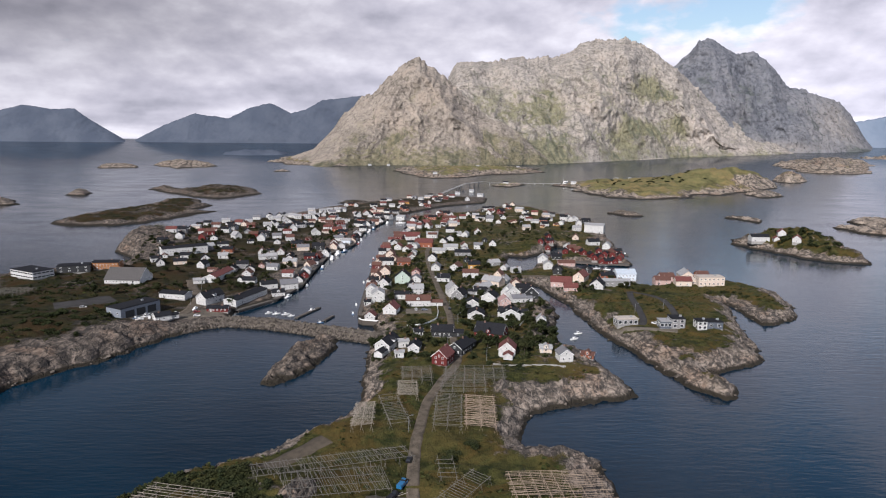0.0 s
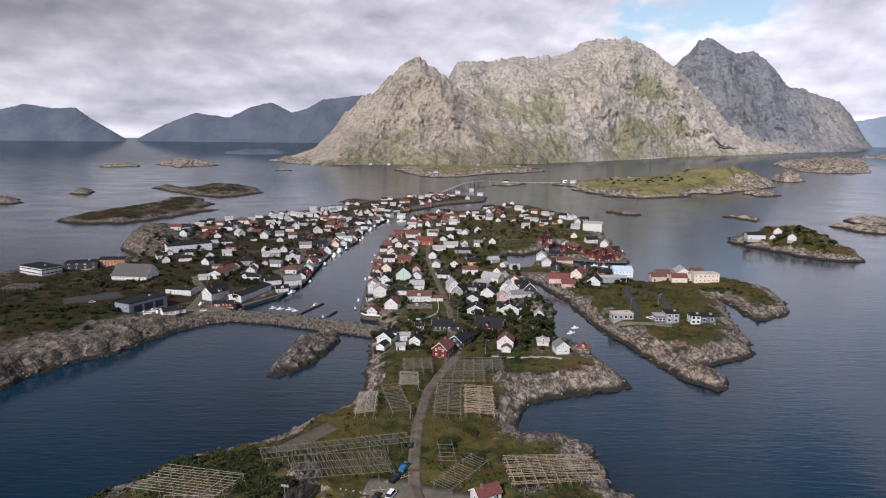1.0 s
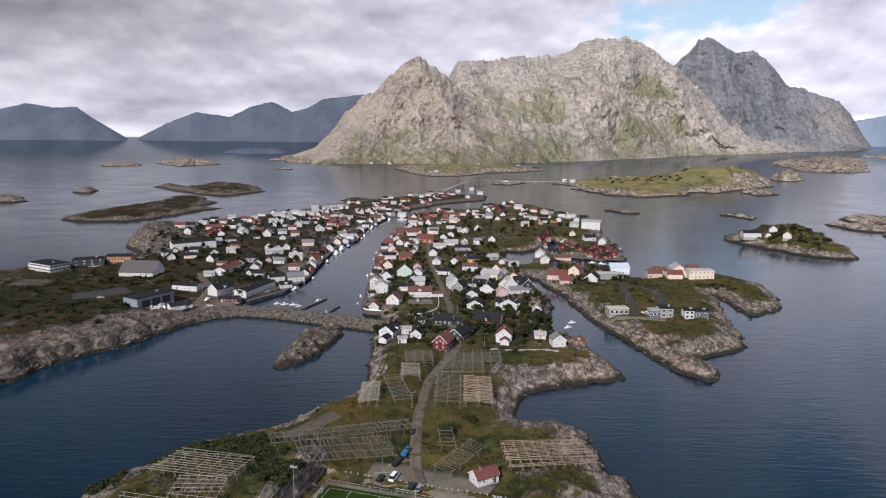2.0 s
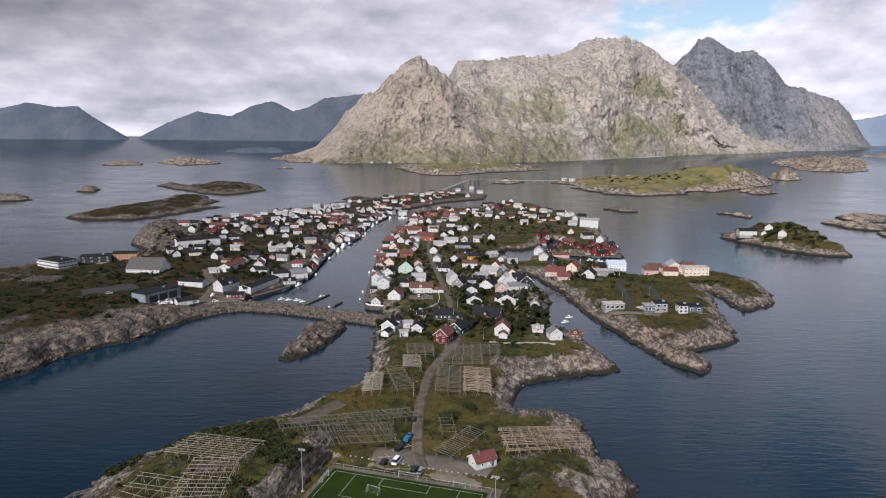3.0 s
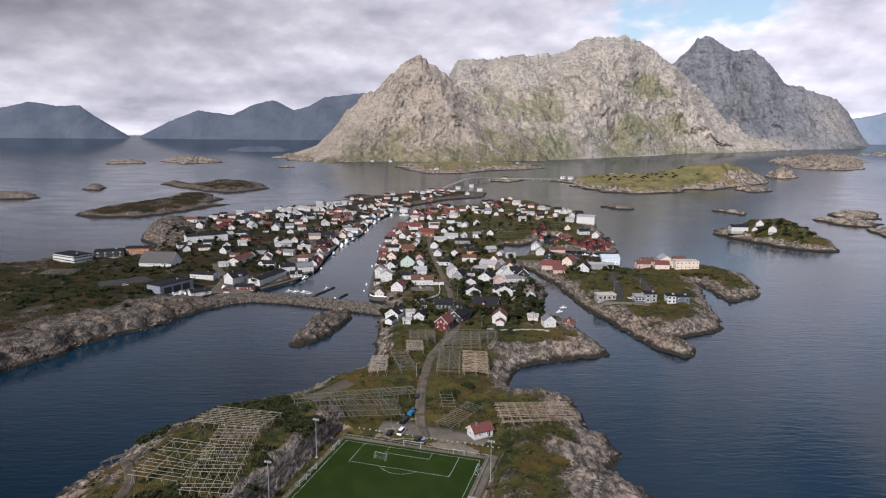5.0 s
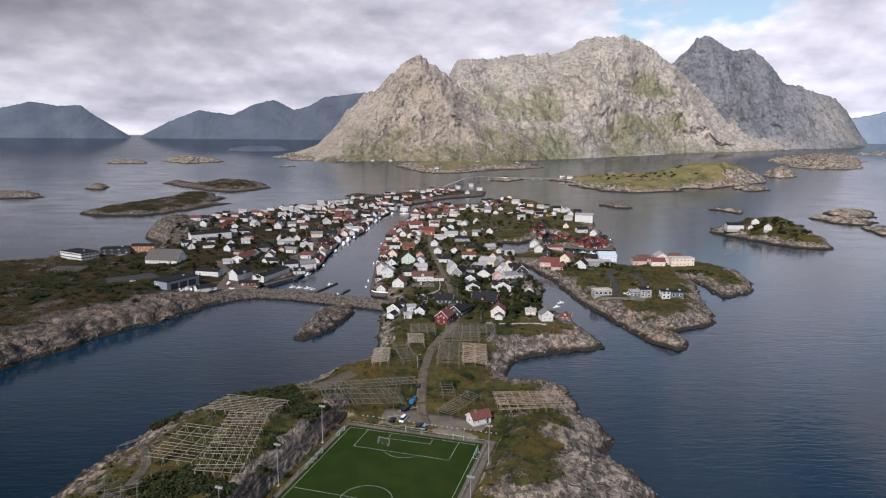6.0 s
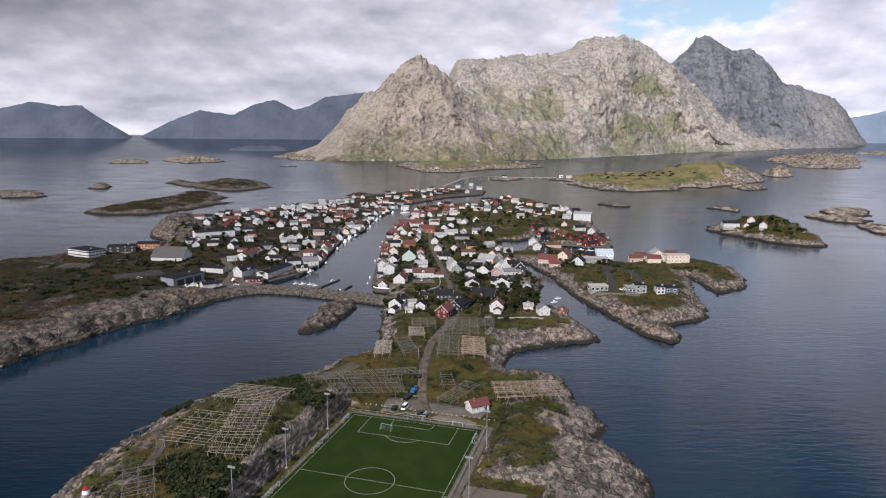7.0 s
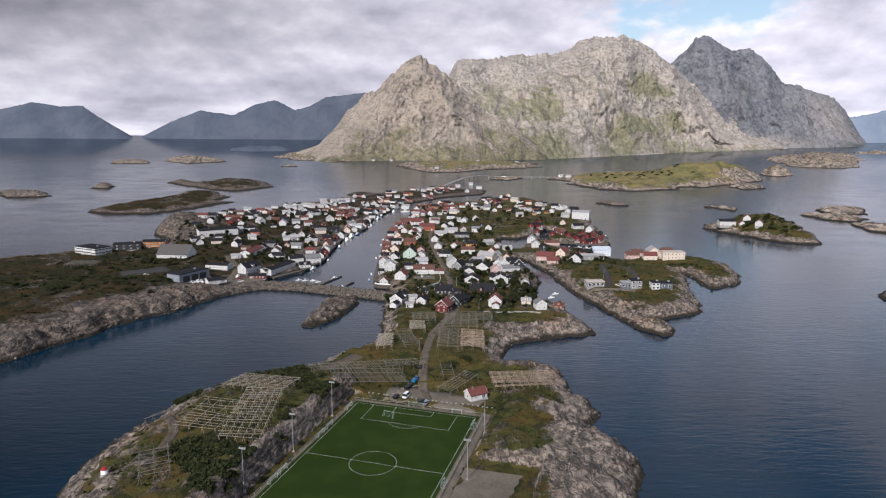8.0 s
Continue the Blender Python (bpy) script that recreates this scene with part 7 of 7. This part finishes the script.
# ---- vehicles ----
CARPAINT = {"blue": paint("blue_car_paint", (0.02, 0.13, 0.28), 0.3, 0.05), "white": paint("white_car_paint", (0.75, 0.75, 0.75), 0.3, 0.04), "black": paint("black_car_paint", (0.015, 0.015, 0.018), 0.25, 0.05),
            "grey": paint("grey_car_paint", (0.20, 0.23, 0.27), 0.3, 0.05), "red": paint("red_car_paint", (0.25, 0.02, 0.02), 0.3, 0.05)}
TYRE = paint("tyre_rubber", (0.02, 0.02, 0.02), 0.9, 0.1)


def car(x, y, turn, colour, kind="car"):
    """A parked vehicle: body with sloped screens, glass band, four wheels, lamps."""
    l, w, h, bonnet = {"car": (4.4, 1.8, 1.48, 0.30), "van": (5.6, 2.0, 2.3, 0.16), "truck": (5.4, 2.0, 2.1, 0.10)}[kind]
    z = ground(x, y) + 0.16
    root = new(kind)
    root.matrix_basis = pose(x, y, z, 0, 0, turn)
    tagged(root, f"parked {colour} {kind} on the ground by the road", "car" if kind == "car" else kind, "parked vehicles")
    belt = h * (0.58 if kind == "car" else 0.5)
    part("body", shape(lambda bm: bevelled(bm, -l / 2, l / 2, -w / 2, w / 2, 0.28, belt, 0.1)), CARPAINT[colour], root)

    def cab(bm):
        x0, x1 = (-l * 0.46, l * (0.5 - bonnet)) if kind != "truck" else (l * 0.12, l * 0.48)
        lo = [bm.verts.new(p) for p in ((x0, -w * 0.47, belt), (x1, -w * 0.47, belt), (x1, w * 0.47, belt), (x0, w * 0.47, belt))]
        hi = [bm.verts.new(p) for p in ((x0 + 0.25, -w * 0.40, h), (x1 - 0.55, -w * 0.40, h), (x1 - 0.55, w * 0.40, h), (x0 + 0.25, w * 0.40, h))]
        bm.faces.new(hi).material_index = 1
        for i in range(4):
            j = (i + 1) % 4
            bm.faces.new((lo[i], lo[j], hi[j], hi[i]))
    c = part("cabin", shape(cab), GLASS, root, "tinted glass cabin")
    c.data.materials.append(CARPAINT[colour])
    if kind == "truck":
        part("bed", shape(lambda bm: bevelled(bm, -l / 2, l * 0.10, -w / 2, w / 2, belt + 0.01, h * 0.8, 0.06)), CARPAINT[colour], root, "load bed with low sides")
    for sx in (-0.31, 0.31):
        for sy in (-1, 1):
            part("wheel", shape(lambda bm: rod(bm, (sx * l, sy * (w / 2 - 0.22), 0.32), (sx * l, sy * (w / 2 + 0.02), 0.32), 0.33, 10)), TYRE, root)
    for sy in (-1, 1):
        part("headlight", shape(lambda bm: box(bm, l / 2 - 0.02, l / 2 + 0.03, sy * w * 0.36 - 0.16, sy * w * 0.36 + 0.16, belt - 0.32, belt - 0.14)), TRIM, root)


def bevelled(bm, x0, x1, y0, y1, z0, z1, r):
    """A box whose top edges are drawn in."""
    lo = [bm.verts.new(p) for p in ((x0, y0, z0), (x1, y0, z0), (x1, y1, z0), (x0, y1, z0))]
    md = [bm.verts.new((v.co.x, v.co.y, z1 - r)) for v in lo]
    hi = [bm.verts.new((v.co.x + (r if v.co.x == x0 else -r), v.co.y + (r if v.co.y == y0 else -r), z1)) for v in lo]
    bm.faces.new(lo[::-1]), bm.faces.new(hi)
    for a, b in ((lo, md), (md, hi)):
        for i in range(4):
            j = (i + 1) % 4
            bm.faces.new((a[i], a[j], b[j], b[i]))


for x, y, turn, colour, kind in ((-13.5, 308, 68, "blue", "truck"), (-16.5, 302, 60, "black", "truck"), (-17, 291.5, 70, "white", "van"), (-22, 291, 72, "black", "car"), (-10, 286.5, 70, "black", "car"), (-7.4, 285.4, 68, "grey", "car"), (-12, 325, 82, "black", "car"),
                                 (-252, 536, 20, "white", "car"), (-205, 530, 50, "white", "car"), (-197, 528, 45, "grey", "car"), (-186, 522, 60, "white", "van"), (-181, 514, 70, "black", "car"), (140, 503, 130, "white", "car"), (143, 498, 130, "white", "van"),
                                 (-12, 541, 5, "grey", "car"), (-18, 542, 95, "white", "car"), (6, 545, 88, "black", "car"), (-174, 540, 30, "red", "car"), (-170, 530, 15, "white", "car"), (-5, 655, 96, "white", "car"), (-14, 740, 92, "grey", "car")):
    car(x, y, turn, colour, kind)

# ---- small things ----
root = tagged(new("harbour_beacon"), "small white beacon with a red lantern roof", "beacon")
root.matrix_basis = pose(-116.5, 206, ground(-116.5, 206) - 0.1)
part("base", shape(lambda bm: rod(bm, (0, 0, -0.8), (0, 0, 0.5), 1.5, 12, 1.4)), CONCRETE, root)
part("tower", shape(lambda bm: rod(bm, (0, 0, 0.5), (0, 0, 2.0), 1.2, 12, 1.1)), TRIM, root)
part("lantern_roof", shape(lambda bm: rod(bm, (0, 0, 2.0), (0, 0, 2.9), 1.3, 12, 0.35)), CARPAINT["red"], root, "bright red lantern roof")


def garden_wall(line, h, label, thick=0.25, material=TRIM, level=None, deep=0.5):
    root = tagged(new("garden_wall"), label, "wall")
    for (ax, ay), (bx, by) in zip(line, line[1:]):
        n = max(1, int(math.hypot(bx - ax, by - ay) / 4))
        for i in range(n):
            x0, y0, x1, y1 = ax + (bx - ax) * i / n, ay + (by - ay) * i / n, ax + (bx - ax) * (i + 1) / n, ay + (by - ay) * (i + 1) / n
            z = (ground(x0, y0) + ground(x1, y1)) / 2 + 0.1 if level is None else level
            part("section", shape(lambda bm: box(bm, 0, math.hypot(x1 - x0, y1 - y0) + 0.02, -thick / 2, thick / 2, -deep, h, pose(x0, y0, z, 0, 0, math.degrees(math.atan2(y1 - y0, x1 - x0))))), material, root)


garden_wall([(-22, 497.5), (-15, 500), (-8, 507), (-3, 516), (-2, 533), (-3, 560)], 1.0, "curving white garden wall round a lawn")
garden_wall([(28, 425), (44, 423), (66, 420)], 0.6, "low grey retaining wall above the rocks", material=CONCRETE)
garden_wall([(-57, 527), (-54, 523), (-26, 517)], 0.0, "dark stone quay wall below the old town", 1.2, BOULDER, 3.6, 4.5)
garden_wall([(-57, 527), (-54, 523), (-26, 517)], 0.75, "white board fence on the quay wall", 0.2, TRIM, 3.604, 0.0)
garden_wall([(44, 497), (52, 503), (56, 514)], 0.8, "low white wall beside a yard")


def street_lamp(x, y):
    root = tagged(new("street_lamp"), "grey street lamp beside the lane", "street lamp", "street lamps")
    root.matrix_basis = pose(x, y, ground(x, y) - 0.2)
    part("pole", shape(lambda bm: rod(bm, (0, 0, 0), (0, 0, 7.5), 0.10, 8, 0.06)), METAL, root)
    part("arm", shape(lambda bm: rod(bm, (0, 0, 7.45), (1.3, 0, 7.8), 0.05, 6)), METAL, root)
    part("lamp_head", shape(lambda bm: bevelled(bm, 1.2, 1.9, -0.16, 0.16, 7.7, 7.9, 0.05)), METAL, root)


for x, y in ((25, 431), (4, 452), (11, 505), (6, 560), (-1, 640), (-11, 700), (-13, 345), (-186, 560), (-196, 610), (135, 530), (158, 540)):
    street_lamp(x, y)

# the road bridge to the outer island
bridge = tagged(new("road_bridge"), "low concrete road bridge between the outer islands", "bridge")
SPAN = [(-9, 1500, 5), (25, 1640, 8), (60, 1760, 12), (110, 1850, 12), (150, 1880, 7), (235, 1900, 5), (330, 1900, 5)]
for (ax, ay, az), (bx, by, bz) in zip(SPAN, SPAN[1:]):
    length = math.hypot(bx - ax, by - ay)
    m = Matrix.Translation((ax, ay, az)) @ Matrix.Rotation(math.atan2(by - ay, bx - ax), 4, "Z") @ Matrix.Rotation(-math.atan2(bz - az, length), 4, "Y")
    part("deck", shape(lambda bm: box(bm, -0.5, length + 0.5, -3.5, 3.5, -0.8, 0, m)), CONCRETE, bridge)
    for i in range(1, int(length / 30) + 1):
        t = i / (int(length / 30) + 1)
        px, py, pz = ax + (bx - ax) * t, ay + (by - ay) * t, az + (bz - az) * t
        part("pier", shape(lambda bm: box(bm, px - 1, px + 1, py - 1.6, py + 1.6, -4, pz - 0.7)), CONCRETE, bridge)
for x, y in ((-330, 3060), (-245, 3060), (142, 2707), (-23, 2217), (450, 2020), (508, 1990), (322, 2860)):
    house(x, y, 13, 9, 4, 30, "w", "l", random.uniform(-20, 20), near=False, group="far shore houses", label="white farmhouse on the far shore")

# ---- beside the parking yard: a row of pale marker stones and a few spare logs ----
rnd = random.Random(61)
for i in range(26):
    a, b = -27 + i * 2.45 + rnd.uniform(-0.5, 0.5), -10.4 + rnd.uniform(-0.3, 0.3)
    x, y = pitch_xy(a, b)
    bm = bmesh.new()
    bmesh.ops.create_icosphere(bm, subdivisions=1, radius=0.42)
    for v in bm.verts:
        v.co = Vector((v.co.x * rnd.uniform(0.9, 1.5), v.co.y * rnd.uniform(0.8, 1.2), v.co.z * rnd.uniform(0.6, 0.9)))
    ob = part("marker_stone", bm, CONCRETE)
    ob.matrix_basis = pose(x, y, ground(x, y) + 0.2, 0, 0, rnd.uniform(0, 180))
    tagged(ob, "pale rough stone marking the yard's edge", "stone", "stones along the yard")
for i, (x0, y0, x1, y1) in enumerate(((-19.6, 300.4, -11.3, 305.2), (-20.2, 301.0, -13.0, 305.4), (-21.5, 297.5, -19.4, 292.6), (-24.6, 295.0, -18.0, 296.0))):
    bm = bmesh.new()
    rod(bm, (x0, y0, ground(x0, y0) + 0.32), (x1, y1, ground(x1, y1) + 0.32), 0.2, 7, 0.14)
    tagged(part("spare_log", bm, PALEWOOD), "bleached spare log lying by the yard", "log", "spare logs")
